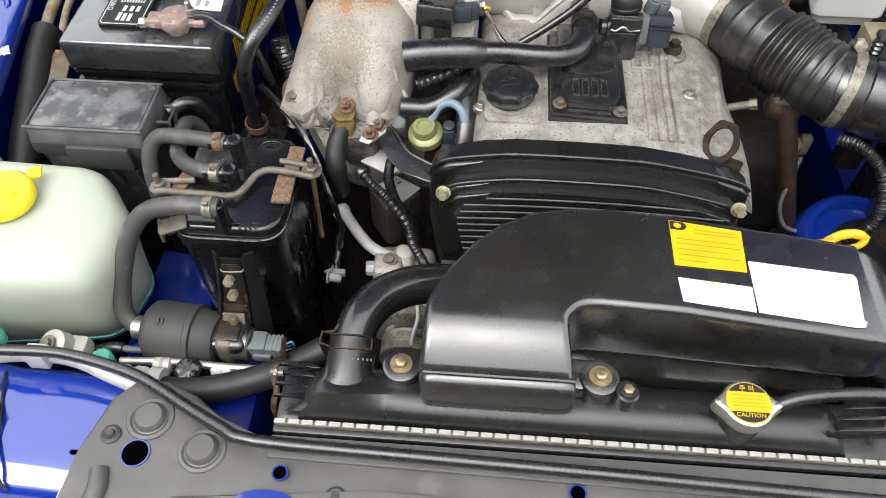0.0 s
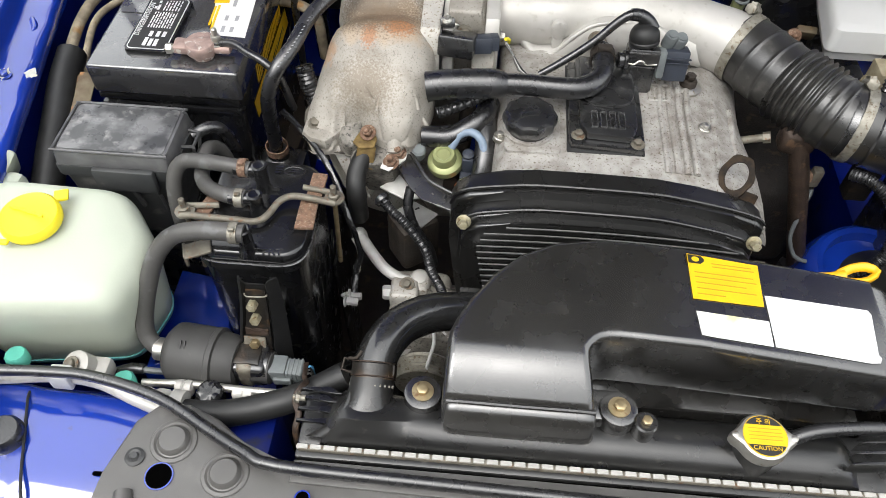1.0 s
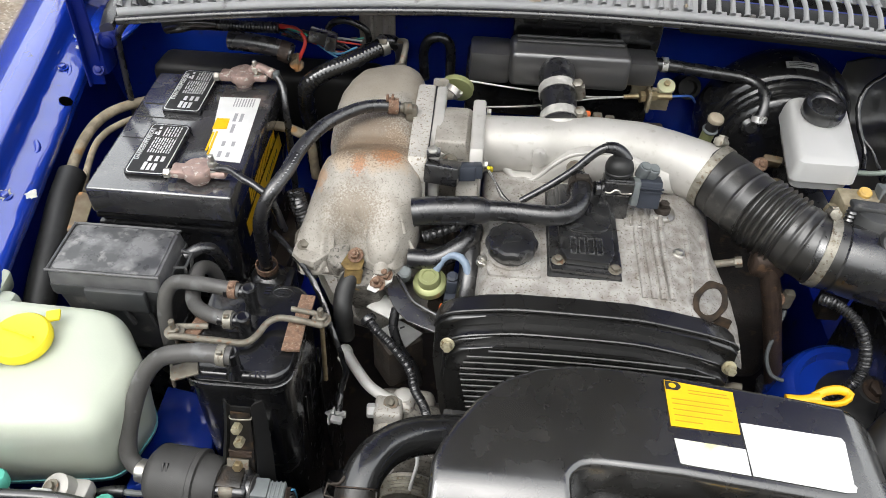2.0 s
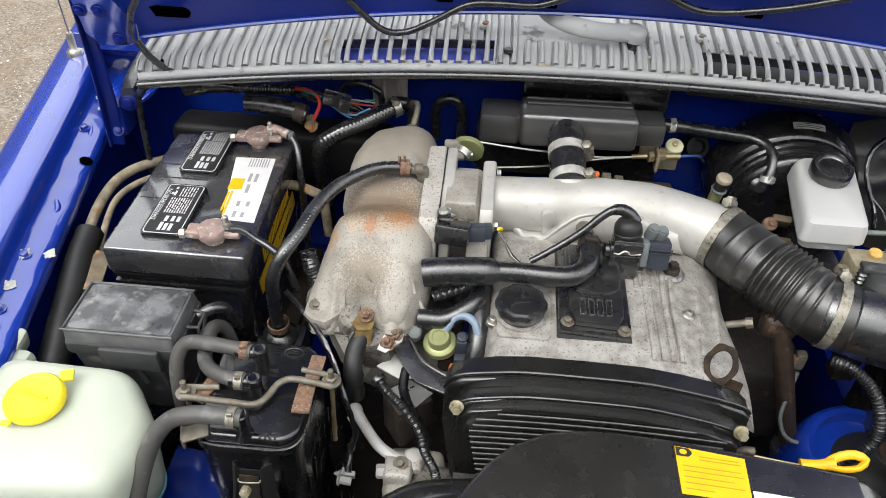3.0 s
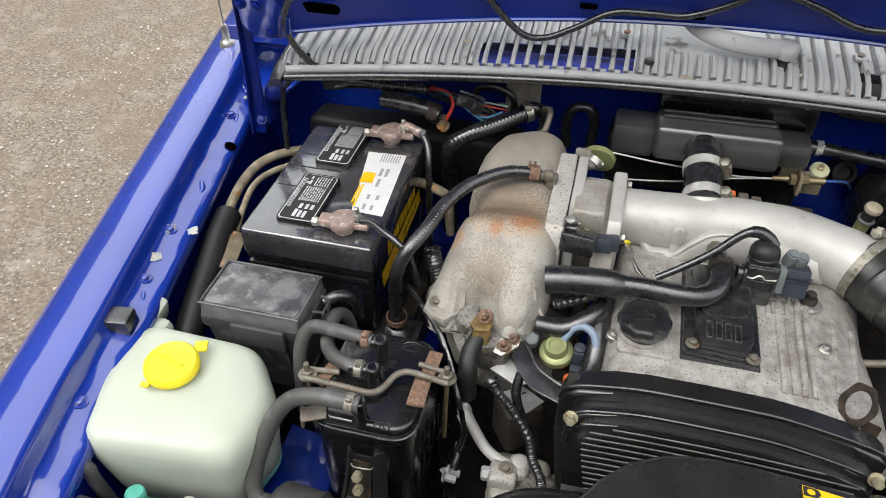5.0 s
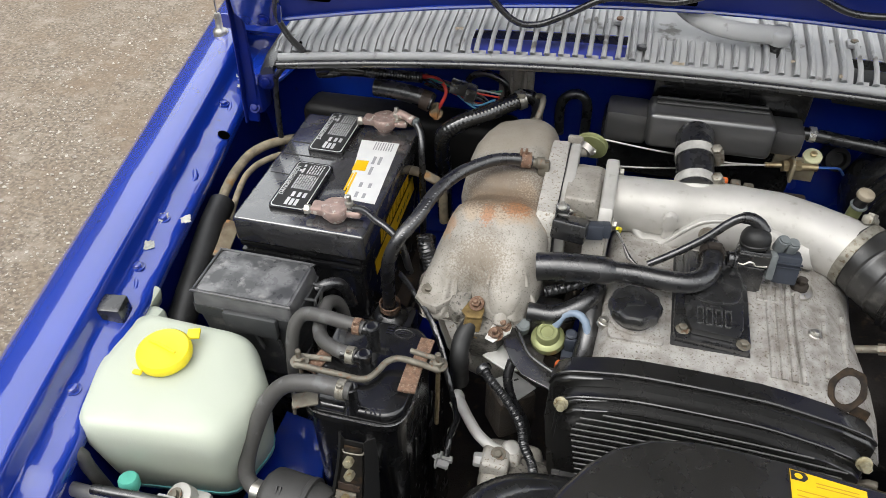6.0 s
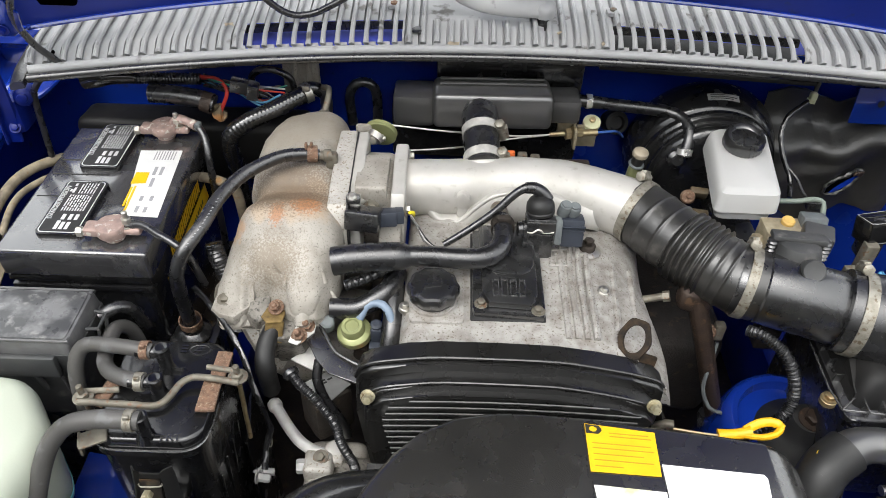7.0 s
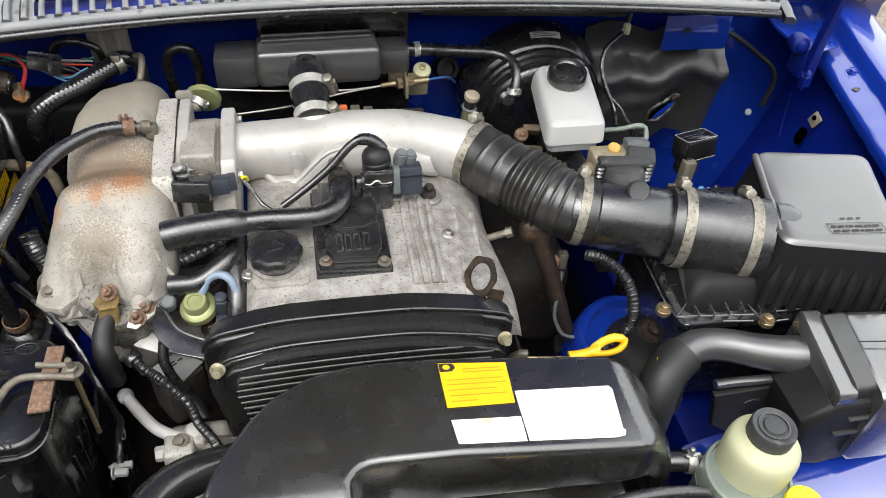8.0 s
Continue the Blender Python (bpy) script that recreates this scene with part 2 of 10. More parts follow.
DARKMETAL = mat("grimy_dark_metal", (0.022, 0.018, 0.015), (0.04, 0.031, 0.024), rough=0.6, metal=0.3, scale=30, fine=400, bump=0.5,
                third=(0.08, 0.055, 0.035), third_scale=50, third_from=0.62)
GREEN = mat("olive_anodised_metal", (0.30, 0.32, 0.15), (0.24, 0.255, 0.115), rough=0.35, metal=0.4, scale=40, bump=0.05)
ORANGE = mat("orange_plastic", (0.7, 0.16, 0.04), (0.6, 0.12, 0.03), rough=0.45, scale=40, bump=0.05)
BLUEHOSE = mat("pale_blue_hose", (0.20, 0.26, 0.34), (0.17, 0.22, 0.29), rough=0.4, scale=40, bump=0.05)
GREYCONN = mat("grey_connector_plastic", (0.14, 0.155, 0.155), (0.1, 0.11, 0.115), rough=0.45, scale=60, bump=0.05)
BLUEGREY = mat("blue_grey_plastic", (0.03, 0.036, 0.05), (0.024, 0.029, 0.04), rough=0.45, scale=60, bump=0.05)
PINKMETAL = mat("corroded_lead", (0.42, 0.3, 0.26), (0.3, 0.22, 0.2), rough=0.5, metal=0.4, scale=120, fine=600, bump=0.4,
                third=(0.6, 0.56, 0.5), third_scale=140, third_from=0.58)
REDWIRE = mat("red_wire", (0.5, 0.03, 0.02), rough=0.4, bump=0.0)
GREENWIRE = mat("green_wire", (0.03, 0.3, 0.2), rough=0.4, bump=0.0)
DEEPBLUE = mat("blue_cable_sheath", (0.03, 0.09, 0.32), rough=0.4, bump=0.0)
CYANWIRE = mat("blue_wire", (0.1, 0.35, 0.6), rough=0.4, bump=0.0)
CHIPPED = mat("chipped_primer", (0.46, 0.46, 0.40), (0.30, 0.31, 0.30), rough=0.6, scale=300, bump=0.3)
STAINTAN = mat("rust_stained_zinc", (0.17, 0.14, 0.09), (0.10, 0.07, 0.04), rough=0.5, metal=0.2, scale=60, fine=500, bump=0.2, third=(0.33, 0.15, 0.05), third_scale=50, third_from=0.54)
GRIMYFOAM = mat("grimy_tan_foam", (0.30, 0.255, 0.18), (0.17, 0.14, 0.10), rough=0.7, scale=70, fine=400, bump=0.4, third=(0.25, 0.14, 0.05), third_scale=40, third_from=0.58)
BEIGE = mat("beige_rubber", (0.36, 0.31, 0.23), (0.24, 0.2, 0.145), rough=0.6, scale=60, bump=0.2)
PANEL = mat("grey_satin_panel", (0.100, 0.097, 0.092), (0.078, 0.075, 0.071), rough=0.36, rough2=0.5, scale=18, fine=1300, bump=0.12, spec=0.7,
            third=(0.11, 0.105, 0.10), third_scale=30, third_from=0.6)
# flat black faces paint the shade inside holes that are not cut
HOLE = mat("hole_shade", (0.001, 0.001, 0.001), (0.001, 0.001, 0.001), rough=1.0, bump=0.0, spec=0.0)
LAMPWHITE = mat("weathered_white_housing", (0.50, 0.50, 0.49), (0.42, 0.42, 0.41), rough=0.45, scale=14, fine=500, bump=0.06)
EYESTEEL = mat("oily_dark_steel", (0.010, 0.007, 0.005), (0.035, 0.022, 0.012), rough=0.55, spec=0.15, metal=0.0, scale=120, fine=300, bump=0.06)
GREYTAG = mat("grey_paper_tag", (0.30, 0.30, 0.29), (0.24, 0.24, 0.235), rough=0.5, scale=60, bump=0.04)
GRIMEPLATE = mat("oily_brown_plate", (0.012, 0.010, 0.008), (0.05, 0.03, 0.015), rough=0.3, scale=50, fine=500, bump=0.2, spread=(0.5, 0.7))
TABMETAL = mat("dull_tin_strip", (0.48, 0.47, 0.44), (0.32, 0.31, 0.29), rough=0.5, metal=0.1, scale=90, fine=700, bump=0.1)
BRIGHTALU = mat("bright_drawn_aluminium", (0.72, 0.71, 0.68), (0.6, 0.59, 0.56), rough=0.38, metal=0.15, scale=50, fine=700, bump=0.05)
# paler than the body blue: sky light on the plenum is painted in
PLENUM = mat("sky_lit_blue_plenum", (0.07, 0.10, 0.56), (0.05, 0.075, 0.46), rough=0.6, spec=0.2, scale=12, fine=300, bump=0.05)
CHROME = mat("bright_clamp_steel", (0.80, 0.79, 0.77), (0.7, 0.69, 0.67), rough=0.24, rough2=0.36, metal=0.7, scale=40, fine=300, bump=0.1)
MATBLACK = mat("oily_black_mat", (0.010, 0.010, 0.009), (0.022, 0.020, 0.017), rough=0.38, rough2=0.55, scale=18, fine=220, bump=0.25, spec=0.7, coat=0.2, coat_rough=0.36)
PAD = mat("black_insulation_pad", (0.016, 0.016, 0.015), (0.03, 0.028, 0.025), rough=0.5, scale=14, fine=200, bump=0.4,
          third=(0.06, 0.05, 0.04), third_scale=30, third_from=0.6)
# same lid as its skirt; reflected sky is put into this paler base
LIDTOP = mat("sky_lit_lid_top", coat=1.0, coat_rough=0.3, color=(0.060, 0.059, 0.057), color2=(0.078, 0.077, 0.074), rough=0.34, rough2=0.42, scale=10, fine=1500, bump=0.1, spec=0.6)
SCREEN = mat("windscreen_glass", (0.02, 0.025, 0.025), rough=0.05, bump=0.0, spec=0.6)
DARKWALL = mat("dark_reflection_screen", (0.09, 0.088, 0.082), (0.13, 0.125, 0.115), rough=0.85, scale=3, fine=60, bump=0.4)


def asphalt_material():
    m = mat("worn_asphalt", (0.225, 0.185, 0.142), (0.115, 0.092, 0.069), rough=0.85, scale=70.0, fine=110, bump=1.0, spread=(0.36, 0.62),
            third=(0.36, 0.335, 0.295), third_scale=95, third_from=0.6)
    n, l = m.node_tree.nodes, m.node_tree.links
    b = n["Principled BSDF"]
    old = b.inputs["Base Color"].links[0].from_socket
    tc = n.new("ShaderNodeTexCoord")
    for size, low, tint, amount in ((3.2, 0.48, (0.17, 0.125, 0.085), 0.75), (9.0, 0.52, (0.30, 0.265, 0.22), 0.6), (26.0, 0.56, (0.10, 0.08, 0.06), 0.55)):
        ns = n.new("ShaderNodeTexNoise")
        ns.inputs["Scale"].default_value, ns.inputs["Detail"].default_value, ns.inputs["Roughness"].default_value = size, 7, 0.65
        l.new(tc.outputs["Object"], ns.inputs["Vector"])
        r = n.new("ShaderNodeMapRange")
        r.inputs[1].default_value, r.inputs[2].default_value, r.inputs[4].default_value = low, low + 0.16, amount
        l.new(ns.outputs["Fac"], r.inputs[0])
        x = n.new("ShaderNodeMix")
        x.data_type = "RGBA"
        l.new(r.outputs[0], x.inputs["Factor"])
        l.new(old, x.inputs[6])
        x.inputs[7].default_value = (*tint, 1)
        old = x.outputs[2]
    l.new(old, b.inputs["Base Color"])
    return m


ASPHALT = asphalt_material()
STONE = mat("pale_grit", (0.56, 0.52, 0.46), (0.24, 0.205, 0.165), rough=0.85, scale=30, fine=300, bump=0.3)


# ---- builders ----
def V(*a):
    return Vector(a)


def thing(name, base, label, category, group="", kind=""):
    e = new(name)
    e.empty_display_size = 0.02
    e.location = base
    return tagged(e, label, category, group, kind)


def finish(me, material, angle=38):
    me.materials.append(material)
    for p in me.polygons:
        p.use_smooth = True
    me.set_sharp_from_angle(angle=radians(angle))
    return me


def part(name, bm, material, parent=None, label="", angle=38):
    """One bmesh (in world metres) as one mesh object under a thing or a part."""
    me = bpy.data.meshes.new(name)
    bmesh.ops.recalc_face_normals(bm, faces=bm.faces)
    bm.to_mesh(me)
    bm.free()
    finish(me, material, angle)
    ob = new(name, me)
    if parent:
        ob.parent = parent
        top = parent
        while top.parent:
            top = top.parent
        if parent == top and parent.type == "EMPTY":
            ob.matrix_parent_inverse = Matrix.Translation(-parent.location)
    if label:
        ob["label"] = label
    return ob


def solo(name, bm, material, label, category, group="", kind="", angle=38):
    return tagged(part(name, bm, material, None, "", angle), label, category, group, kind)


def turn_to(axis):
    return V(0, 0, 1).rotation_difference(Vector(axis).normalized()).to_matrix().to_4x4()


def rbox(c, s, r=0.003, seg=2, rot=(0, 0, 0), taper=1.0):
    bm = bmesh.new()
    bmesh.ops.create_cube(bm, size=1)
    for v in bm.verts:
        k = taper if v.co.z > 0 else 1.0
        v.co = V(v.co.x * s[0] * k, v.co.y * s[1] * k, v.co.z * s[2])
    if r:
        bmesh.ops.bevel(bm, geom=list(bm.edges), offset=min(r, 0.48 * min(s)), segments=seg, profile=0.5, affect="EDGES")
    bmesh.ops.transform(bm, matrix=pose(*c, *rot), verts=bm.verts)
    return bm


def lathe(profile, c, axis=(0, 0, 1), n=32, wobble=None):
    """Rings of (radius, height) round an axis through c; closed at both ends."""
    bm = bmesh.new()
    m = Matrix.Translation(c) @ turn_to(axis)
    rings = []
    for r, h in profile:
        ring = []
        for k in range(n):
            a = 2 * math.pi * k / n
            q = r * (wobble(a, h) if wobble else 1.0)
            ring.append(bm.verts.new(m @ V(q * math.cos(a), q * math.sin(a), h)))
        rings.append(ring)
    for a, b in zip(rings, rings[1:]):
        for k in range(n):
            bm.faces.new((a[k], a[(k + 1) % n], b[(k + 1) % n], b[k]))
    bm.faces.new(rings[0][::-1])
    bm.faces.new(rings[-1])
    return bm


def prism(pts, lo, hi, plane="xy", r=0.003, seg=2, top_only=False):
    """A polygon pushed from lo to hi along the third axis, its rims rounded by r."""
    put = {"xy": lambda a, b, c: (a, b, c), "xz": lambda a, b, c: (a, c, b), "yz": lambda a, b, c: (c, a, b)}[plane]
    bm = bmesh.new()
    lower = [bm.verts.new(put(*p, lo)) for p in pts]
    upper = [bm.verts.new(put(*p, hi)) for p in pts]
    n = len(pts)
    f0, f1 = bm.faces.new(lower[::-1]), bm.faces.new(upper)
    for k in range(n):
        bm.faces.new((lower[k], lower[(k + 1) % n], upper[(k + 1) % n], upper[k]))
    if r:
        edges = list(f1.edges) + ([] if top_only else list(f0.edges))
        bmesh.ops.bevel(bm, geom=edges, offset=r, segments=seg, profile=0.5, affect="EDGES", clamp_overlap=True)
    return bm


def rounded(x0, y0, x1, y1, r, n=5):
    """A rectangle with round corners, as a list of points."""
    out = []
    for cx, cy, a0 in ((x1 - r, y1 - r, 0), (x0 + r, y1 - r, 90), (x0 + r, y0 + r, 180), (x1 - r, y0 + r, 270)):
        for k in range(n + 1):
            a = radians(a0 + 90 * k / n)
            out.append((cx + r * math.cos(a), cy + r * math.sin(a)))
    return out


def spline(pts, step=0.004):
    """Catmull-Rom through the points, resampled."""
    p = [Vector(q) for q in pts]
    p = [2 * p[0] - p[1]] + p + [2 * p[-1] - p[-2]]
    out = []
    for a, b, c, d in zip(p, p[1:], p[2:], p[3:]):
        n = max(2, int((c - b).length / step))
        for k in range(n):
            t = k / n
            out.append(0.5 * (2 * b + (c - a) * t + (2 * a - 5 * b + 4 * c - d) * t * t + (3 * b - 3 * c + d - a) * t ** 3))
    out.append(p[-2])
    return out


def tube(pts, r, n=14, step=0.006, rfun=None, straight=False, flat=1.0):
    """A round bar or hose along a smooth line; rfun(s, length) scales its radius."""
    line = [Vector(q) for q in pts] if straight else spline(pts, step)
    bm = bmesh.new()
    t0 = (line[1] - line[0]).normalized()
    up = t0.orthogonal().normalized()
    rings, s, total = [], 0.0, sum((b - a).length for a, b in zip(line, line[1:]))
    for i, p in enumerate(line):
        t = (line[min(i + 1, len(line) - 1)] - line[max(i - 1, 0)]).normalized()
        if i:
            s += (p - line[i - 1]).length
        up = (up - t * up.dot(t)).normalized()
        side = t.cross(up)
        q = r * (rfun(s, total) if rfun else 1.0)
        rings.append([bm.verts.new(p + q * (math.cos(a) * up + flat * math.sin(a) * side)) for a in (2 * math.pi * k / n for k in range(n))])
    for a, b in zip(rings, rings[1:]):
        for k in range(n):
            bm.faces.new((a[k], a[(k + 1) % n], b[(k + 1) % n], b[k]))
    bm.faces.new(rings[0][::-1])
    bm.faces.new(rings[-1])
    return bm


def ribbed(pitch, deep=0.12, sharp=1.0):
    """A radius rule for corrugated conduit."""
    return lambda s, total: 1.0 + deep * (math.sin(2 * math.pi * s / pitch) ** 1 if sharp == 1.0 else math.copysign(abs(math.sin(2 * math.pi * s / pitch)) ** sharp, math.sin(2 * math.pi * s / pitch)))


def loft(rings, close=True):
    bm = bmesh.new()
    made = [[bm.verts.new(p) for p in ring] for ring in rings]
    n = len(made[0])
    for a, b in zip(made, made[1:]):
        for k in range(n):
            bm.faces.new((a[k], a[(k + 1) % n], b[(k + 1) % n], b[k]))
    if close:
        bm.faces.new(made[0][::-1])
        bm.faces.new(made[-1])
    return bm


def sheet(rows, thick=0.0):
    """A grid of points as a surface; thick gives it a lower side, straight down."""
    bm = bmesh.new()
    top = [[bm.verts.new(p) for p in row] for row in rows]
    faces = []
    for a, b in zip(top, top[1:]):
        for k in range(len(a) - 1):
            faces.append(bm.faces.new((a[k], a[k + 1], b[k + 1], b[k])))
    if thick:
        bmesh.ops.recalc_face_normals(bm, faces=bm.faces)
        bmesh.ops.solidify(bm, geom=faces, thickness=thick)
    return bm


def both(*bms):
    """Several bmeshes as one."""
    me = bpy.data.meshes.new("joined")
    out = bmesh.new()
    for b in bms:
        b.to_mesh(me)
        b.free()
        out.from_mesh(me)
    bpy.data.meshes.remove(me)
    return out


def hexbolt(c, axis, size=0.006, washer=True, tall=0.7):
    """A hexagon bolt head on a washer; size is the head's radius."""
    head = lathe([(size * 0.94, 0.0), (size, size * 0.12), (size, size * tall), (size * 0.85, size * tall * 1.15), (size * 0.35, size * tall * 1.18)],
                 Vector(c) + Vector(axis).normalized() * size * 0.22, axis, 6)
    if not washer:
        return head
    return both(head, lathe([(size * 1.5, 0), (size * 1.55, size * 0.08), (size * 1.5, size * 0.22), (size * 0.6, size * 0.24)], c, axis, 20))


def band(c, axis, r, width, thick=0.0012, n=40):
    """A flat clamp band: a short ring with thickness."""
    bm = bmesh.new()
    m = Matrix.Translation(c) @ turn_to(axis)
    rings = [[bm.verts.new(m @ V(q * math.cos(2 * math.pi * k / n), q * math.sin(2 * math.pi * k / n), h)) for k in range(n)]
             for q, h in ((r, -width / 2), (r + thick, -width / 2), (r + thick, width / 2), (r, width / 2))]
    for a, b in zip(rings, rings[1:] + rings[:1]):
        for k in range(n):
            bm.faces.new((a[k], a[(k + 1) % n], b[(k + 1) % n], b[k]))
    return bm


def clamp(c, axis, r, width, parent, screw_dir, material=None, label="steel hose clamp"):
    """A worm-drive clamp as a part with a screw housing under it."""
    material = material or STEEL
    ring = part("hose_clamp", band(c, axis, r, width), material, parent, label)
    d = Vector(screw_dir).normalized()
    side = Vector(axis).normalized().cross(d)
    at = Vector(c) + d * (r + 0.003)
    part("clamp_screw", both(tube([at - side * 0.013, at + side * 0.011], 0.0060, 12, straight=True), tube([at - side * 0.011 + d * 0.005, at + side * 0.008 + d * 0.005], 0.0046, 4, straight=True),
                             lathe([(0.0062, 0), (0.0066, 0.001), (0.0066, 0.0055), (0.0050, 0.0064)], at + side * 0.011, side, 6)), CLAMPMETAL, ring)
    return ring


def words(text, size, m, material, parent=None, name="lettering", depth=0.0002, align="CENTER"):
    """Flat lettering in the built-in font, laid on the local xy plane of the pose m."""
    cu = bpy.data.curves.new("lettering", "FONT")
    cu.body, cu.size, cu.extrude, cu.align_x, cu.align_y = text, size, depth, align, "CENTER"
    cu.resolution_u = 2
    tmp = new("lettering_outline", cu)
    me = bpy.data.meshes.new_from_object(tmp.evaluated_get(bpy.context.evaluated_depsgraph_get()))
    bpy.data.objects.remove(tmp)
    me.transform(m)
    me.materials.clear()
    me.materials.append(material)
    ob = new(name, me)
    if parent:
        ob.parent = parent
        if parent.type == "EMPTY":
            ob.matrix_parent_inverse = Matrix.Translation(-parent.location)
    return ob


def bars(rows, m, height, material, parent, name="print"):
    """Unreadable print: thin bars (x0, x1, y) on the local plane of m."""
    bm = bmesh.new()
    for x0, x1, y in rows:
        q = [bm.verts.new(m @ V(a, b, 0)) for a, b in ((x0, y - height / 2), (x1, y - height / 2), (x1, y + height / 2), (x0, y + height / 2))]
        bm.faces.new(q)
    return part(name, bm, material, parent)


def print_rows(x0, x1, y0, y1, n, gap=0.25, rng=None):
    """Broken rows of word-like bars that fill a field."""
    out = []
    for k in range(n):
        y = y0 + (y1 - y0) * (k + 0.5) / n
        x = x0
        while x < x1 - 0.001:
            w = min(rng.uniform(0.003, 0.011), x1 - x)
            out.append((x, x + w, y))
            x += w + rng.uniform(0.001, 0.0022)
    return out


def cast(bm, amount, scale, seed=0.0):
    """Slight unevenness of a casting."""
    for v in bm.verts:
        v.co += amount * noise.noise_vector(v.co * scale + V(seed, seed, seed))
    return bm


def turned(bm, m):
    bmesh.ops.transform(bm, matrix=m, verts=bm.verts)
    return bm


def subdivided(bm, cuts=1):
    bmesh.ops.subdivide_edges(bm, edges=list(bm.edges), cuts=cuts, use_grid_fill=True)
    return bm


rng = random.Random(7)
MID = 0.212  # centre line of the car


# ---- ground ----
def build_ground():
    rows = []
    xs = [-250, -60, -12] + [-6 + 0.25 * k for k in range(49)] + [12, 60, 250]
    for y in [-250, -60, -12] + [-6 + 0.25 * k for k in range(49)] + [12, 60, 250]:
        rows.append([V(x, y, 0.012 * noise.noise(V(x * 0.6, y * 0.6, 0)) if abs(x) < 7 and abs(y) < 7 else 0) for x in xs])
    solo("ground", sheet(rows), ASPHALT, "worn tan-grey asphalt with loose grit", "ground", kind="structure")
    # unseen uneven screen added on the near side; stands in for reflected trees
    rows = []
    for k in range(191):
        y = -12 + 0.2 * k
        top = 5.3 + 0.35 * noise.noise(V(y * 0.9, 3, 0)) + 0.22 * noise.noise(V(y * 2.6, 7, 0))
        rows.append([V(-9.0 + 0.05 * noise.noise(V(y, z, 5)), y, z) for z in (0.0, 1.2, 2.4, 3.6, top - 0.2, top)])
    solo("treeline_stand_in", sheet(rows, 0.3), DARKWALL, "unseen dark screen standing in for trees reflected in the wing", "wall", kind="structure")
    # loose grit beside the car
    r = random.Random(3)
    bm = bmesh.new()
    for k in range(9000):
        left = k % 5 != 0
        x = r.uniform(-2.3, -0.62) if left else r.uniform(1.0, 2.2)
        y = r.uniform(-0.5, 2.9)
        s = 0.0017 + 0.0085 * r.random() ** 6
        c = V(x, y, s * 0.3 + 0.012 * noise.noise(V(x * 0.6, y * 0.6, 0)))
        pts = [c + V(r.uniform(0.6, 1.2) * s * math.cos(a), r.uniform(0.6, 1.2) * s * math.sin(a), 0) for a in (0, 1.57, 3.14, 4.71)]
        tip = bm.verts.new(c + V(r.uniform(-0.3, 0.3) * s, r.uniform(-0.3, 0.3) * s, s * 0.7))
        ring = [bm.verts.new(p) for p in pts]
        for i in range(4):
            bm.faces.new((ring[i], ring[(i + 1) % 4], tip))
    solo("gravel", bm, STONE, "pale grit scattered on asphalt", "gravel", kind="stuff")


build_ground()
# unseen wall added behind the camera so that upright glossy faces reflect dark
solo("unseen_wall_behind", both(rbox((0.2, -3.6, 1.45), (14.0, 0.2, 2.9), 0.01), rbox((0.2, -3.6, 2.93), (14.1, 0.3, 0.06), 0.01)), DARKWALL, "unseen dark wall added behind the camera to darken reflections", "wall", kind="structure")


# ---- car body ----
def fender_line(y):
    """Middle of the bolt flange of the near-side wing: x and z at y."""
    return -0.484 - 0.14 * (y - 0.449), 0.912 + 0.095 * (y - 0.449) - 0.10 * max(0.0, 0.2 - y) ** 1.5


FENDER_PROFILE = [(-0.0245, -0.028), (-0.0262, -0.017), (-0.024, -0.010), (-0.0195, -0.0078), (-0.016, -0.0065), (-0.010, -0.0048), (-0.004, -0.0031), (0.002, -0.0015), (0.0055, 0.0005), (0.0080, 0.006), (0.0098, 0.016), (0.0118, 0.0235),
                  (0.0150, 0.0262), (0.0200, 0.0270), (0.0330, 0.0262), (0.0500, 0.0236), (0.0650, 0.0200), (0.0780, 0.0156), (0.0880, 0.0100), (0.0955, 0.0030), (0.1005, -0.006), (0.1030, -0.018),
                  (0.1050, -0.05), (0.110, -0.15), (0.118, -0.3), (0.116, -0.5), (0.102, -0.66)]


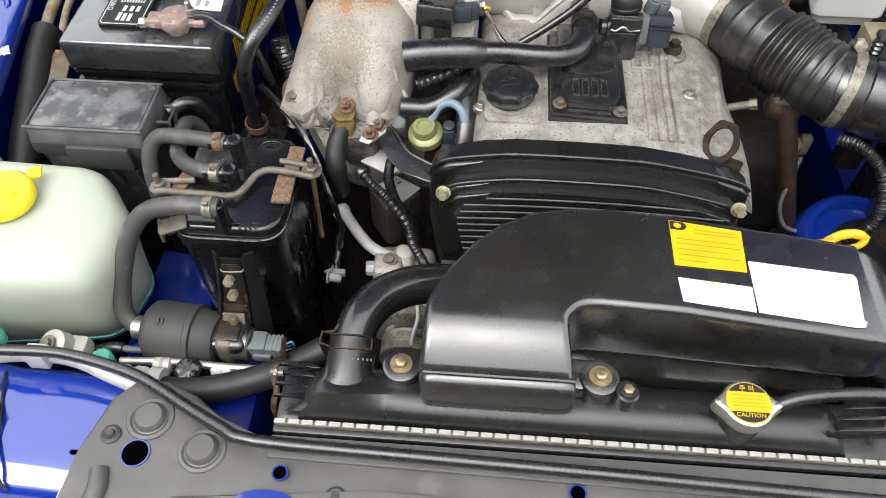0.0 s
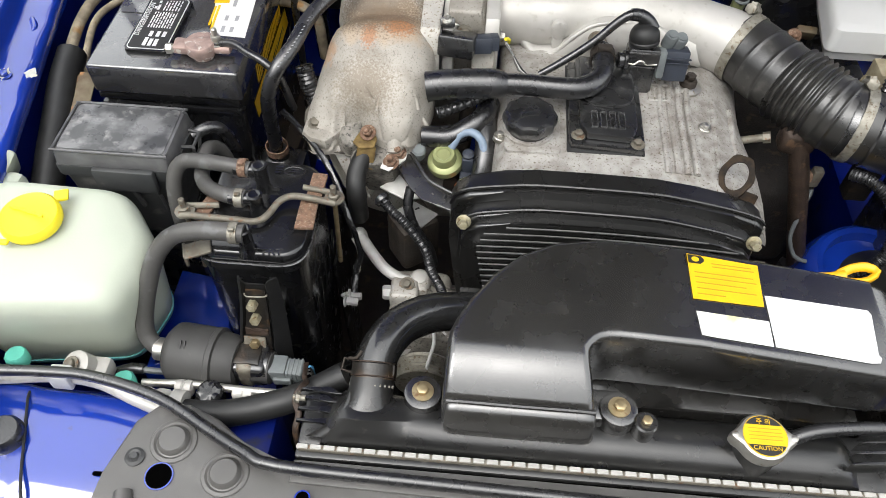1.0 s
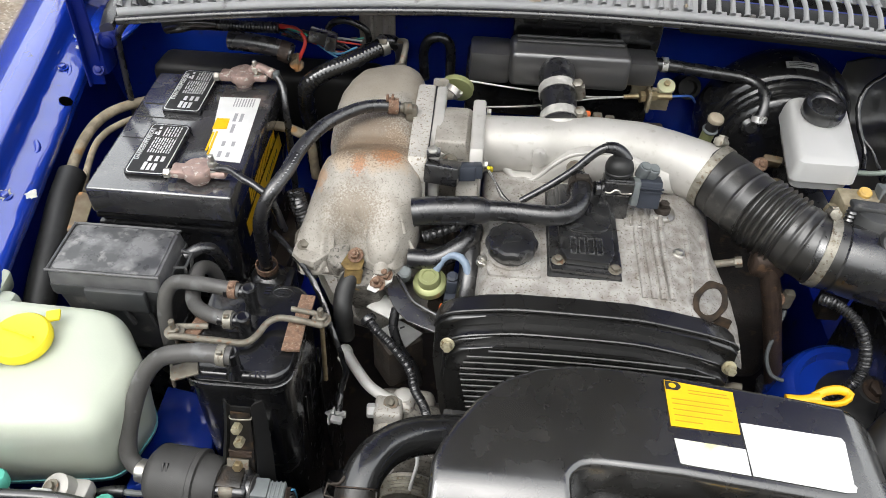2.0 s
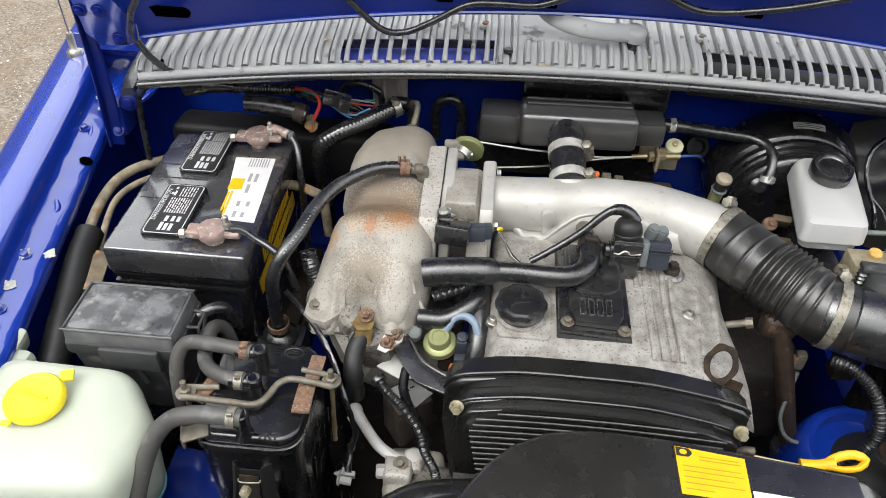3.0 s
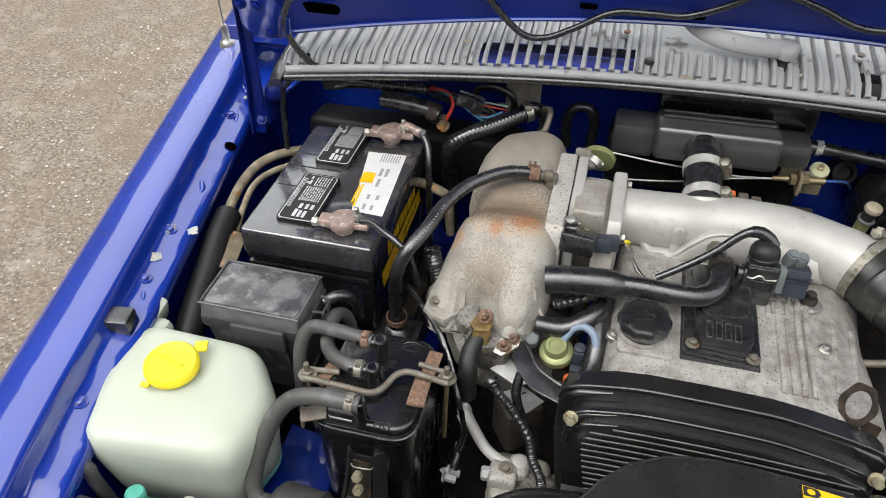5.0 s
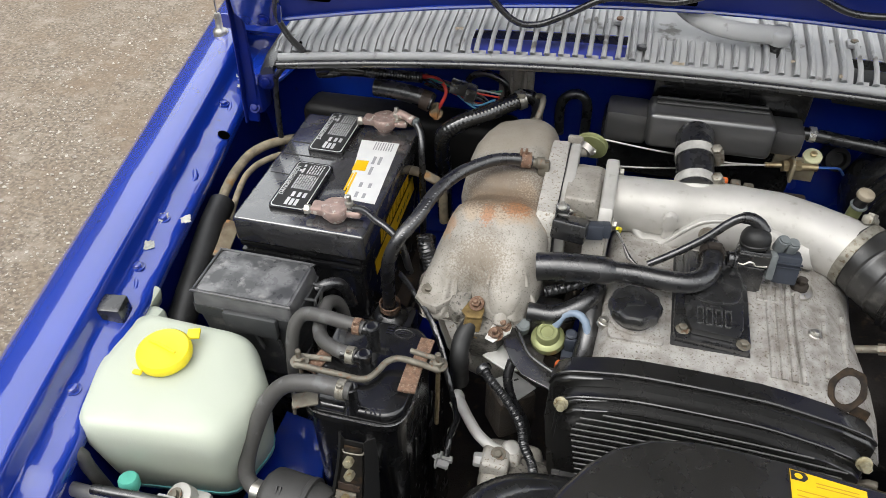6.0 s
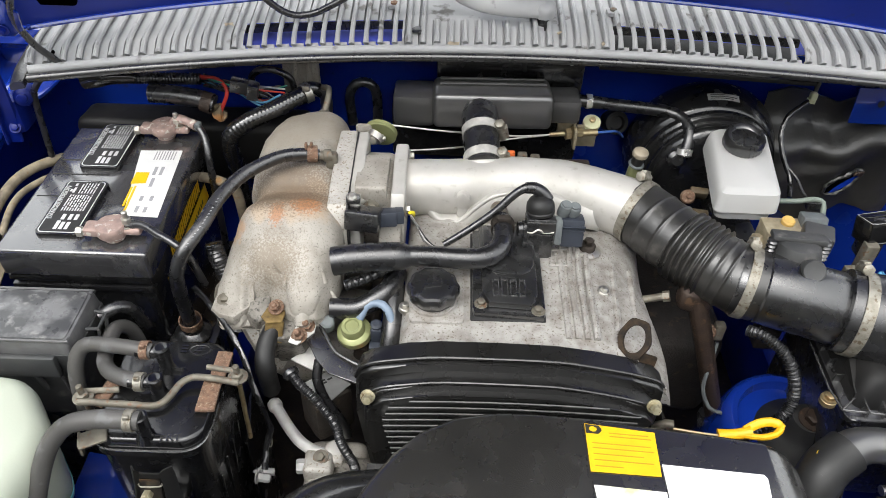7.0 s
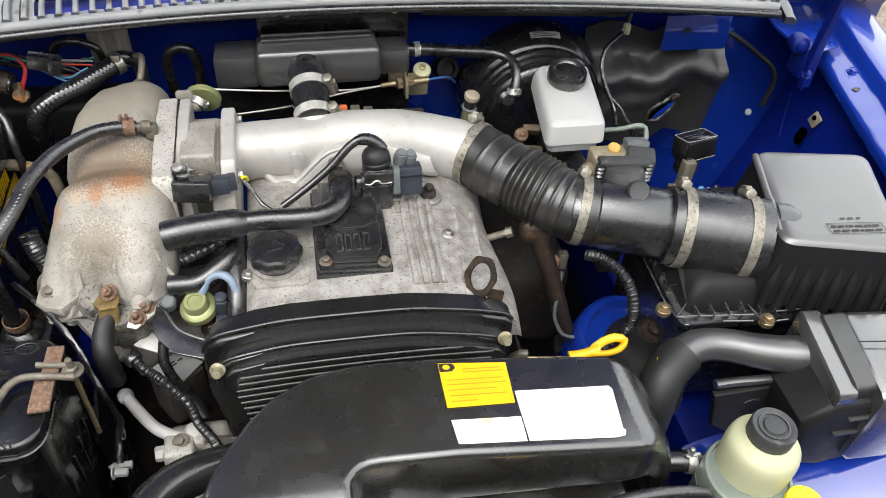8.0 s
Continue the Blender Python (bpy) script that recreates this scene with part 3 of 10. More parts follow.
def build_fender(side):
    rows = []
    for k in range(134):
        y = -0.06 + 0.01 * k
        x, z = fender_line(y)
        row = []
        for o, dz in FENDER_PROFILE:
            px = x - o
            lump = 0.0022 * noise.noise(V(px * 45, y * 38, 2)) + 0.0009 * noise.noise(V(px * 130, y * 130, 4)) if -0.025 < o < 0.006 else 0.0
            row.append(V(px if side < 0 else 2 * MID - px, y, z + dz + lump))
        rows.append(row)
    what = "glossy blue painted front wing with bolted flange"
    f = thing("fender", (rows[0][0].x, 0.4, 0.0), what, "fender", group="front wings")
    part("wing_panel", sheet(rows, 0.0012), BLUE, f, angle=60)
    for y in (0.20, 0.368, 0.449, 0.69, 0.86):
        x, z = fender_line(y)
        x = x if side < 0 else 2 * MID - x
        part("flange_bolt", hexbolt((x, y, z - 0.003), (0, 0, 1), 0.0055), BLUE, f, "blue painted flange bolt")
    # scraped patches of bare filler round the bolts, and pressed stiffeners
    chip = random.Random(11 + side)
    for y, o, size in () if side > 0 else ((0.449, 0.0, 0.009), (0.402, 0.0, 0.0085), (0.755, -0.004, 0.009), (0.735, 0.010, 0.004), (0.69, -0.004, 0.006), (0.452, 0.030, 0.008)):
        x, z = fender_line(y)
        x = (x + o) if side < 0 else 2 * MID - x - o
        bm = bmesh.new()
        ring = [(chip.uniform(0.45, 1.0) * size * math.cos(q), chip.uniform(0.45, 1.0) * size * 1.3 * math.sin(q)) for q in (k * math.pi / 12 for k in range(24))]
        bm.faces.new([bm.verts.new((x + u, y + v, z - 0.0006 + 0.09 * v - 0.26 * u * -side)) for u, v in ring])
        part("paint_chip", bm, CHIPPED, f, "pale chipped paint round a bolt")
    for y0, y1, o in ((0.600, 0.650, -0.006), (0.665, 0.735, 0.006), (0.715, 0.80, -0.006), (0.52, 0.56, 0.008), (0.455, 0.50, -0.014), (0.33, 0.37, 0.004)):
        pts = []
        for k in range(5):
            y = y0 + (y1 - y0) * k / 4
            x, z = fender_line(y)
            x += o + 0.004 * math.sin(k * 1.5)
            pts.append((x if side < 0 else 2 * MID - x, y, z - 0.0078))
        part("pressed_bead", tube(pts, 0.0048, 10, 0.004, rfun=lambda s, t: 0.25 + 0.75 * math.sin(math.pi * min(1, max(0, s / t))) ** 0.5), BLUE, f)
    if side > 0:
        return f
    x, z = fender_line(0.628)
    x += 0.020
    part("flange_hole", lathe([(0.0085, 0), (0.0085, 0.0006)], (x, 0.628, z - 0.008), (0.5 * -side, 0, 1), 20), HOLE, f, "dark hole")
    return f


def scuttle_ledge(side):
    """Painted ledge between the wing and the end of the scuttle panel, with its folded rim."""
    fx = lambda x: x if side < 0 else 2 * MID - x
    solo("scuttle_ledge", both(prism([(fx(x), y) for x, y in ((-0.515, 0.735), (-0.472, 0.722), (-0.455, 0.740), (-0.445, 0.790), (-0.455, 0.86), (-0.525, 0.86))], 0.946, 0.9485, r=0.001),
                               tube([(fx(-0.470), 0.724, 0.949), (fx(-0.454), 0.740, 0.950), (fx(-0.444), 0.790, 0.952), (fx(-0.450), 0.85, 0.955)], 0.0035, 8, 0.01)), BLUE, "glossy blue ledge between wing and scuttle panel", "body panel", group="scuttle ledges")


scuttle_ledge(-1)
scuttle_ledge(1)
build_fender(-1)
build_fender(1)


def build_inner_wing(side):
    """Painted inner wing below the flange, leaning into the bay."""
    rows = []
    for k in range(30):
        y = 0.02 + 0.028 * k
        x, z = fender_line(y)
        row = []
        for d, o in ((0.035, 0.020), (0.07, 0.016), (0.12, 0.010), (0.18, -0.002), (0.25, -0.022), (0.33, -0.05), (0.42, -0.08), (0.52, -0.09)):
            bulge = 0.05 * math.exp(-((y - 0.62) / 0.10) ** 2) * max(0.0, min(1.0, (d - 0.22) / 0.1))
            px = x + 0.006 - o + bulge + 0.01
            row.append(V(px if side < 0 else 2 * MID - px, y, z - d))
        rows.append(row)
    return solo("wall_inner_wing", sheet(rows, 0.002), BLUE_DULL, "blue painted inner wing panel with grime", "inner wing", kind="structure", angle=60)


build_inner_wing(-1)
build_inner_wing(1)


def build_bulkhead():
    rows = []
    for z in (0.40, 0.6, 0.8, 0.90, 0.96, 0.985, 1.0, 1.02):
        rows.append([V(-0.56 + 0.04 * k, 0.835 + (0.0 if z < 0.9 else 0.01) - 0.012 * (z > 0.975) - 0.03 * (z > 0.99), z) for k in range(42)])
    solo("wall_bulkhead", sheet(rows, 0.003), BLUE, "blue painted engine bay bulkhead", "bulkhead", kind="structure", angle=50)
    # unseen floor added so that the depths of the bay stay dark
    solo("unseen_bay_floor", rbox((0.18, 0.4, 0.40), (1.12, 1.0, 0.01), 0.002), DARKMETAL, "unseen dark floor added to keep the bay dark", "undertray", kind="structure")
    # unseen panel added under the lock platform shuts light out towards the bumper
    solo("unseen_front_panel", rbox((0.18, -0.075, 0.62), (1.2, 0.012, 0.40), 0.004), BLUE_DULL, "unseen blue panel added to close the bay to light", "front panel", kind="structure")
    for s in (-1, 1):
        solo("wall_sill", rbox((MID + s * 0.72, 0.45, 0.36), (0.05, 1.1, 0.12), 0.01), BLUE_DULL, "blue painted sill below the wing", "sill", kind="structure")


build_bulkhead()


def cowl_front(x):
    return 0.712 - (0.225 if x < 0.21 else 0.150) * (x - 0.21) ** 2


def cowl_z(x, d):
    """Height of the scuttle panel d metres behind its front edge."""
    base = 1.046 + 0.018 * min(1.0, max(0.0, (d - 0.004) / 0.03)) + 0.10 * max(0.0, d - 0.02)
    return base - 0.006 * ((x - 0.2) / 0.6) ** 2


def build_cowl():
    cowl = thing("cowl_panel", (0.2, 0.75, 1.04), "faded grey ribbed plastic scuttle panel with air slots", "cowl panel")
    pitch = 0.0178
    xs = [-0.39 + pitch * k for k in range(66)]
    ds = [0.0, 0.004, 0.012, 0.022, 0.034, 0.046, 0.06, 0.078, 0.10, 0.13, 0.17, 0.22, 0.28]
    bm = bmesh.new()
    steps = ((-0.5, 0.0), (-0.36, 0.0), (-0.32, 0.0055), (-0.17, 0.0055), (-0.12, 0.0))
    fine = [(x + pitch * f, q) for x in xs for f, q in steps]
    cut = lambda x, d, q: q if d > 0.02 and (d < 0.05 or not 0.08 < x < 0.205) else 0.0
    grid = [[bm.verts.new((x + 0.06 * (x - 0.2) * max(0.0, d - 0.03), cowl_front(x) + d, cowl_z(x, d) - cut(x, d, q))) for x, q in fine] for d in ds]
    for i in range(len(ds) - 1):
        for k in range(len(fine) - 1):
            x = (fine[k][0] + fine[k + 1][0]) / 2
            slot = ((-0.155 < x < 0.046) or (0.315 < x < 0.555)) and 0.022 <= ds[i] < 0.060
            if not slot:
                bm.faces.new((grid[i][k], grid[i][k + 1], grid[i + 1][k + 1], grid[i + 1][k]))
    part("panel", bm, COWL, cowl, angle=40)
    # black strip paints the shadow under the rear rim of each slot group
    for x0, x1 in ((-0.155, 0.046), (0.315, 0.555)):
        wall = [[V(x, cowl_front(x) + 0.0605, cowl_z(x, 0.06) - dz) for dz in (0.001, 0.012)] for x in (x0 + (x1 - x0) * k / 8 for k in range(9))]
        part("slot_shade", sheet(wall, 0.002), PLASTIC, cowl, "black strip painting the shadow at the slots' rear")
    # dark sheet added in place of the shaded interior below these slots
    part("slot_dark_sheet", prism([(0.30, 0.728), (0.57, 0.703), (0.57, 0.800), (0.30, 0.825)], 1.026, 1.032, r=0.002), LIDSKIRT, cowl, "dark sheet standing in for the dim slot interior")
    part("interior_seam", tube([(0.31, 0.762, 1.0325), (0.43, 0.753, 1.0325), (0.56, 0.738, 1.0325)], 0.0016, 6), BLUE_SATIN, cowl)
    lip = [(x, cowl_front(x) - 0.003, cowl_z(x, 0.0) - 0.001) for x in xs[::3]] + [(xs[-1], cowl_front(xs[-1]) - 0.003, cowl_z(xs[-1], 0) - 0.001)]
    part("edge_seal", tube([V(*p) + V(0, 0.004, 0.001) for p in lip], 0.0055, 10, 0.02), PLASTIC, cowl, "black rubber edge seal")
    part("front_lip", tube([V(*p) + V(0, 0.012, 0.008) for p in lip], 0.0055, 10, 0.02), COWL, cowl)
    for k, x in enumerate(xs):
        if 0.088 < x < 0.2:
            line = [(x, cowl_front(x) + 0.018, cowl_z(x, 0.02) + 0.002), (x, cowl_front(x) + 0.035, cowl_z(x, 0.035) + 0.003), (x, cowl_front(x) + 0.055, cowl_z(x, 0.055) + 0.002)]
        else:
            lean = 0.10 * (x - 0.2)
            line = [(x + lean * max(0, d - 0.03) * 0.6, cowl_front(x) + d, cowl_z(x, d) + 0.0042) for d in (0.016, 0.03, 0.05, 0.08, 0.13, 0.20, 0.27)]
        part("rib", tube(line, 0.0032, 8, 0.012, rfun=lambda s, t: 1.0 + 0.35 * math.exp(-((s - 0.003) / 0.004) ** 2)), COWL, cowl)
    for side, x in ((-1, -0.396), (1, 0.776)):
        part("end_flap", loft([[V(x + side * q * w, cowl_front(x) + d, cowl_z(x, d) + h) for q, h in ((-0.3, 0.001), (0.5, 0.0), (1, -0.006), (1, -0.012), (-0.3, -0.008))] for d, w in ((-0.006, 0.014), (0.02, 0.016), (0.06, 0.012), (0.10, 0.008))]), PLASTIC, cowl, "black rubber end flap")
    part("end_slot", lathe([(0.0075, 0), (0.0075, 0.0008)], (-0.372, cowl_front(-0.372) + 0.026, cowl_z(-0.372, 0.026) + 0.004), (0, 0, 1), 20), HOLE, cowl, "dark oval hole")
    part("panel_clip", lathe([(0.0085, 0), (0.0085, 0.002), (0.006, 0.0035), (0.003, 0.003)], (0.066, cowl_front(0.066) + 0.034, cowl_z(0.066, 0.034)), (0, 0, 1), 18), PLASTIC, cowl, "black panel clip")
    for x, y in ((0.032, 0.797), (0.32, 0.799)):
        z = cowl_z(x, y - cowl_front(x))
        part("screw_recess", rbox((x, y, z + 0.002), (0.016, 0.018, 0.006), 0.002), COWL, cowl)
        part("screw", lathe([(0.0048, 0), (0.0048, 0.002), (0.003, 0.0032)], (x, y, z + 0.005), (0, 0, 1), 14), RUST if x < 0.1 else TARNISH, cowl, "rusty screw")
    solo("wall_plenum", both(rbox((0.2, 0.90, 0.985), (1.15, 0.14, 0.012), 0.002), prism([(-0.17, 0.694), (0.06, 0.719), (0.06, 0.79), (-0.17, 0.765)], 1.034, 1.042, r=0.002)), PLENUM, "blue painted plenum floor under the scuttle", "plenum", kind="structure")
    return cowl


build_cowl()


def fallen_leaf(x, d, turn, size):
    y = cowl_front(x) + d
    bm = bmesh.new()
    ring = [bm.verts.new((size * math.cos(a) * (1.0 if k % 2 else 0.7), size * 0.5 * math.sin(a), 0.0015 * math.sin(3 * a))) for k, a in ((k, k * math.pi / 5) for k in range(10))]
    mid = bm.verts.new((0, 0, 0.002))
    for k in range(10):
        bm.faces.new((ring[k], ring[(k + 1) % 10], mid))
    bmesh.ops.transform(bm, matrix=pose(x, y, cowl_z(x, d) + 0.006, 8, 4, turn), verts=bm.verts)
    solo("dry_leaf", bm, BEIGE, "small dry tan leaf on the scuttle panel", "leaf", group="dry leaves")


for a in ((-0.17, 0.05, 20, 0.007), (0.112, 0.014, 5, 0.009), (0.30, 0.020, 60, 0.006), (0.245, 0.03, 40, 0.005)):
    fallen_leaf(*a)


def build_wiper():
    w = thing("wiper_arm", (0.225, 0.76, 1.07), "grey painted wiper arm on its pivot cap", "wiper")
    part("arm", tube([(0.02, 0.99, 1.19), (0.075, 0.86, 1.125), (0.105, 0.80, 1.103), (0.135, 0.765, 1.098), (0.175, 0.755, 1.094), (0.225, 0.768, 1.088)], 0.0115, 16, 0.008, flat=0.55), COWL, w)
    part("pivot_cap", lathe([(0.0148, -0.008), (0.0150, 0.0), (0.0142, 0.0045), (0.0110, 0.0075), (0.005, 0.0085)], (0.226, 0.770, 1.088), (0, -0.2, 1), 28), COWL, w)
    part("pivot_post", lathe([(0.009, -0.03), (0.0085, 0.0)], (0.226, 0.770, 1.086), (0, 0, 1), 20), PLASTIC, w)


build_wiper()


def hood_edge(x):
    return 0.775 - 0.36 * (x - 0.2) ** 2


def build_hood():
    """Opened bonnet, hinged at the scuttle and leaning back over the bay."""
    hood = thing("bonnet", (0.2, 0.76, 1.12), "open blue bonnet seen from its painted underside", "bonnet")
    up = V(0, -math.cos(radians(66)), math.sin(radians(66)))
    xs = [-0.42 + 0.0248 * k for k in range(51)]
    ss = [0.0, 0.012, 0.03, 0.06, 0.12, 0.2, 0.35, 0.5, 0.7, 0.9, 1.0]
    rows = []
    for s in ss:
        row = []
        for x in xs:
            crown = 0.10 * ((x - 0.2) / 0.66) ** 2
            p = V(x, hood_edge(x) + 0.30 * s * (x - 0.2) ** 2, 1.104 - 0.012 * ((x - 0.2) / 0.6) ** 2) + up * s
            p += V(0, -0.02 * crown, 0)
            row.append(p)
        rows.append(row)
    part("inner_panel", sheet(rows, -0.022), BLUE_SATIN, hood, angle=55)
    part("folded_edge", tube([rows[0][k] + V(0, -0.004, 0.004) for k in range(0, 51, 5)], 0.0032, 8, 0.02), BLUE, hood)
    inward = V(0, -math.sin(radians(66)), -math.cos(radians(66)))
    # access slots and stiffening channel
    for cx in (-0.343, 0.745):
        c = V(cx, hood_edge(cx), 1.098) + up * 0.037 + inward * 0.002
        bm = prism(rounded(-0.031, -0.0075, 0.031, 0.0075, 0.0073), 0, 0.003, r=0)
        bmesh.ops.transform(bm, matrix=Matrix.Translation(c) @ turn_to(inward), verts=bm.verts)
        part("slot", bm, HOLE, hood, "dark slot hole")
    for cx, s in ((-0.02, 0.03), (0.11, 0.022), (0.36, 0.03)):
        c = V(cx, hood_edge(cx), 1.104) + up * s + inward * 0.004
        bm = prism(rounded(-0.011, -0.0035, 0.011, 0.0035, 0.003), 0, 0.003, r=0)
        bmesh.ops.transform(bm, matrix=Matrix.Translation(c) @ turn_to(inward), verts=bm.verts)
        part("slot", bm, HOLE, hood, "dark slot hole")
    pad = []
    for s in (0.085, 0.1, 0.3, 0.6, 0.85, 0.88):
        pad.append([V(x, hood_edge(0.2) - 0.05 * (x - 0.2) ** 2, 1.104) + up * s + inward * (0.014 if 0.09 < s < 0.86 and abs(x - 0.2) < 0.44 else 0.004) for x in (-0.26, -0.24, 0.0, 0.2, 0.4, 0.64, 0.66)])
    part("insulation_pad", sheet(pad, 0.004), PAD, hood, "black fibre insulation pad")
    return hood, up, inward


hood, hood_up, hood_in = build_hood()


def build_hinge(side):
    fx = lambda x: x if side < 0 else 2 * MID - 0.029 - x
    h = part("hinge", rbox((fx(-0.458), 0.696, 0.955), (0.020, 0.036, 0.050), 0.007), BLUE_DULL, hood, "blue painted bonnet hinge with bolts")
    strap = [(fx(-0.428), 0.622, 1.165), (fx(-0.438), 0.640, 1.110), (fx(-0.448), 0.658, 1.068), (fx(-0.459), 0.675, 0.998), (fx(-0.464), 0.680, 0.955), (fx(-0.467), 0.680, 0.918)]
    rings = []
    for k, (x, y, z) in enumerate(strap):
        w = (0.0065, 0.0072, 0.0085, 0.0100, 0.0110, 0.0095)[k]
        rings.append([V(x + u, y + v, z) for u, v in ((-w, -0.0090), (-w + 0.0016, -0.0098), (-w + 0.0028, -0.0085), (-w + 0.0030, -0.0022), (w - 0.002, -0.0022), (w, 0.0), (w - 0.002, 0.0024), (-w, 0.0018))])
    part("strap", loft(rings), BLUE_DULL, h)
    plate = [(fx(-0.428), 1.20), (fx(-0.422), 1.164), (fx(-0.431), 1.112), (fx(-0.421), 1.092), (fx(-0.384), 1.095), (fx(-0.370), 1.104), (fx(-0.362), 1.13), (fx(-0.378), 1.168), (fx(-0.382), 1.20)]
    bm = prism(plate, -0.002, 0.002, "xz", r=0.0012)
    for v in bm.verts:
        v.co.y += 0.630 - 0.44 * (v.co.z - 1.096)
    part("leaf", bm, BLUE, h)
    part("pivot", lathe([(0.0125, -0.016), (0.0135, -0.010), (0.0135, 0.002), (0.0118, 0.0065), (0.0085, 0.0085), (0.0068, 0.009), (0.0060, 0.0120), (0.0035, 0.013)], (fx(-0.440), 0.690, 0.982), (-0.25 * side, -0.95, 0.15), 26), BLUE_DULL, h)
    part("lower_bolt", hexbolt((fx(-0.459), 0.676, 0.942), (-0.1 * side, -0.8, 0.6), 0.005), BLUE_DULL, h)
    for x, z in ((-0.398, 1.147), (-0.392, 1.106), (-0.420, 1.146)):
        part("leaf_bolt", hexbolt((fx(x), 0.6275 - 0.44 * (z - 1.096), z), (0, -0.91, -0.4), 0.0052), BLUE_DULL, h)
    return h


build_hinge(-1)
build_hinge(1)


def build_antenna():
    a = thing("antenna", (-0.585, 0.83, 0.955), "chrome antenna base with thin mast on the wing", "antenna")
    part("base", lathe([(0.012, -0.01), (0.012, 0.004), (0.009, 0.008), (0.006, 0.012), (0.0055, 0.03), (0.004, 0.034)], (-0.585, 0.83, 0.972), (0, 0, 1), 20), STEEL, a)
    part("mast", tube([(-0.585, 0.83, 1.0), (-0.591, 0.83, 1.5)], 0.0014, 8, straight=True), STEEL, a)


build_antenna()
solo("windscreen", sheet([[V(x, 1.02 - 0.2 * (x - 0.2) ** 2 + 0.45 * s, 1.10 + 0.42 * s - 0.02 * abs(x - 0.2)) for x in (-0.5, -0.2, 0.2, 0.6, 0.9)] for s in (0, 0.5, 1.0)], 0.005), SCREEN,
     "dark windscreen glass behind the scuttle", "windscreen", angle=60)


def build_lock_platform():
    """Black cover on the front cross member, with its seal, studs and holes."""
    p = thing("lock_platform_cover", (0.1, 0.02, 0.82), "satin black cover over the front cross member", "front cover")
    outline = [(-0.262, -0.11), (0.62, -0.11), (0.62, 0.050), (0.40, 0.055), (0.03, 0.060), (-0.094, 0.062), (-0.135, 0.082), (-0.165, 0.103), (-0.195, 0.115), (-0.222, 0.112), (-0.238, 0.095), (-0.250, 0.045)]
    part("cover", prism(outline, 0.815, 0.8285, r=0.004), PANEL, p)
    part("rear_apron", prism([(-0.090, 0.050), (0.62, 0.040), (0.62, 0.0690), (-0.090, 0.0705)], 0.8250, 0.8320, r=0.002), PANEL, p)
    part("step", prism([(-0.20, -0.11), (0.62, -0.11), (0.62, 0.02), (0.0, 0.028), (-0.16, 0.012)], 0.8285, 0.8318, r=0.002), PANEL, p)
    part("edge_seal", tube([(-0.40, 0.130, 0.830), (-0.33, 0.134, 0.830), (-0.285, 0.131, 0.832), (-0.22, 0.114, 0.835), (-0.165, 0.086, 0.838), (-0.13, 0.068, 0.842), (-0.10, 0.058, 0.845), (0.03, 0.054, 0.846), (0.22, 0.050, 0.846), (0.42, 0.044, 0.846), (0.60, 0.038, 0.846)], 0.0055, 10, 0.01), RUBBER, p, "black rubber seal strip")
    for x, y in ((-0.198, 0.078), (-0.146, 0.053)):
        part("dome", lathe([(0.0215, -0.001), (0.0198, 0.0014), (0.0170, 0.0020), (0.0150, 0.0006), (0.0138, 0.0012), (0.0126, 0.0052), (0.0110, 0.0068), (0.004, 0.0070)], (x, y, 0.8285), (0, 0, 1), 28), PANEL, p)
    for x, y, r in ((-0.201, 0.046, 0.0110), (-0.076, 0.037, 0.0055), (0.167, 0.038, 0.006)):
        part("hole", lathe([(r, 0), (r, 0.0006)], (x, y, 0.8291 if x < 0 and y > 0.045 else 0.8324), (0, 0, 1), 24), HOLE, p, "dark hole")
        part("hole_rim", band((x, y, 0.8292 if x < 0 and y > 0.045 else 0.8327), (0, 0, 1), r, 0.0014, 0.0012), BLUE, p, "blue painted rim")
    for x, y in ((-0.227, 0.061), (-0.028, 0.022), (0.34, 0.015)):
        part("push_stud", lathe([(0.0085, 0), (0.0085, 0.0015), (0.006, 0.003), (0.004, 0.0022), (0.003, 0.0045)], (x, y, 0.8285), (0, 0, 1), 20), GREYPL, p)
    part("pressed_bead", tube([(-0.226, 0.030, 0.829), (-0.222, 0.015, 0.830), (-0.224, 0.002, 0.829)], 0.008, 10), PANEL, p)
    # opening over the lock
    part("lock_opening", lathe([(0.031, 0), (0.031, 0.001)], (-0.083, -0.005, 0.8324), (0, 0, 1), 32, wobble=lambda a, h: 1 + 0.12 * math.cos(2 * a)), BLUE, p, "blue opening")
    part("lock_stud", lathe([(0.012, 0), (0.012, 0.006), (0.008, 0.008)], (-0.088, -0.002, 0.834), (0, 0, 1), 20), PANEL, p)
    part("lock_knob", lathe([(0.015, 0), (0.015, 0.007), (0.010, 0.009)], (-0.066, -0.003, 0.834), (0, 0, 1), 20), STEEL, p)
    return p


build_lock_platform()


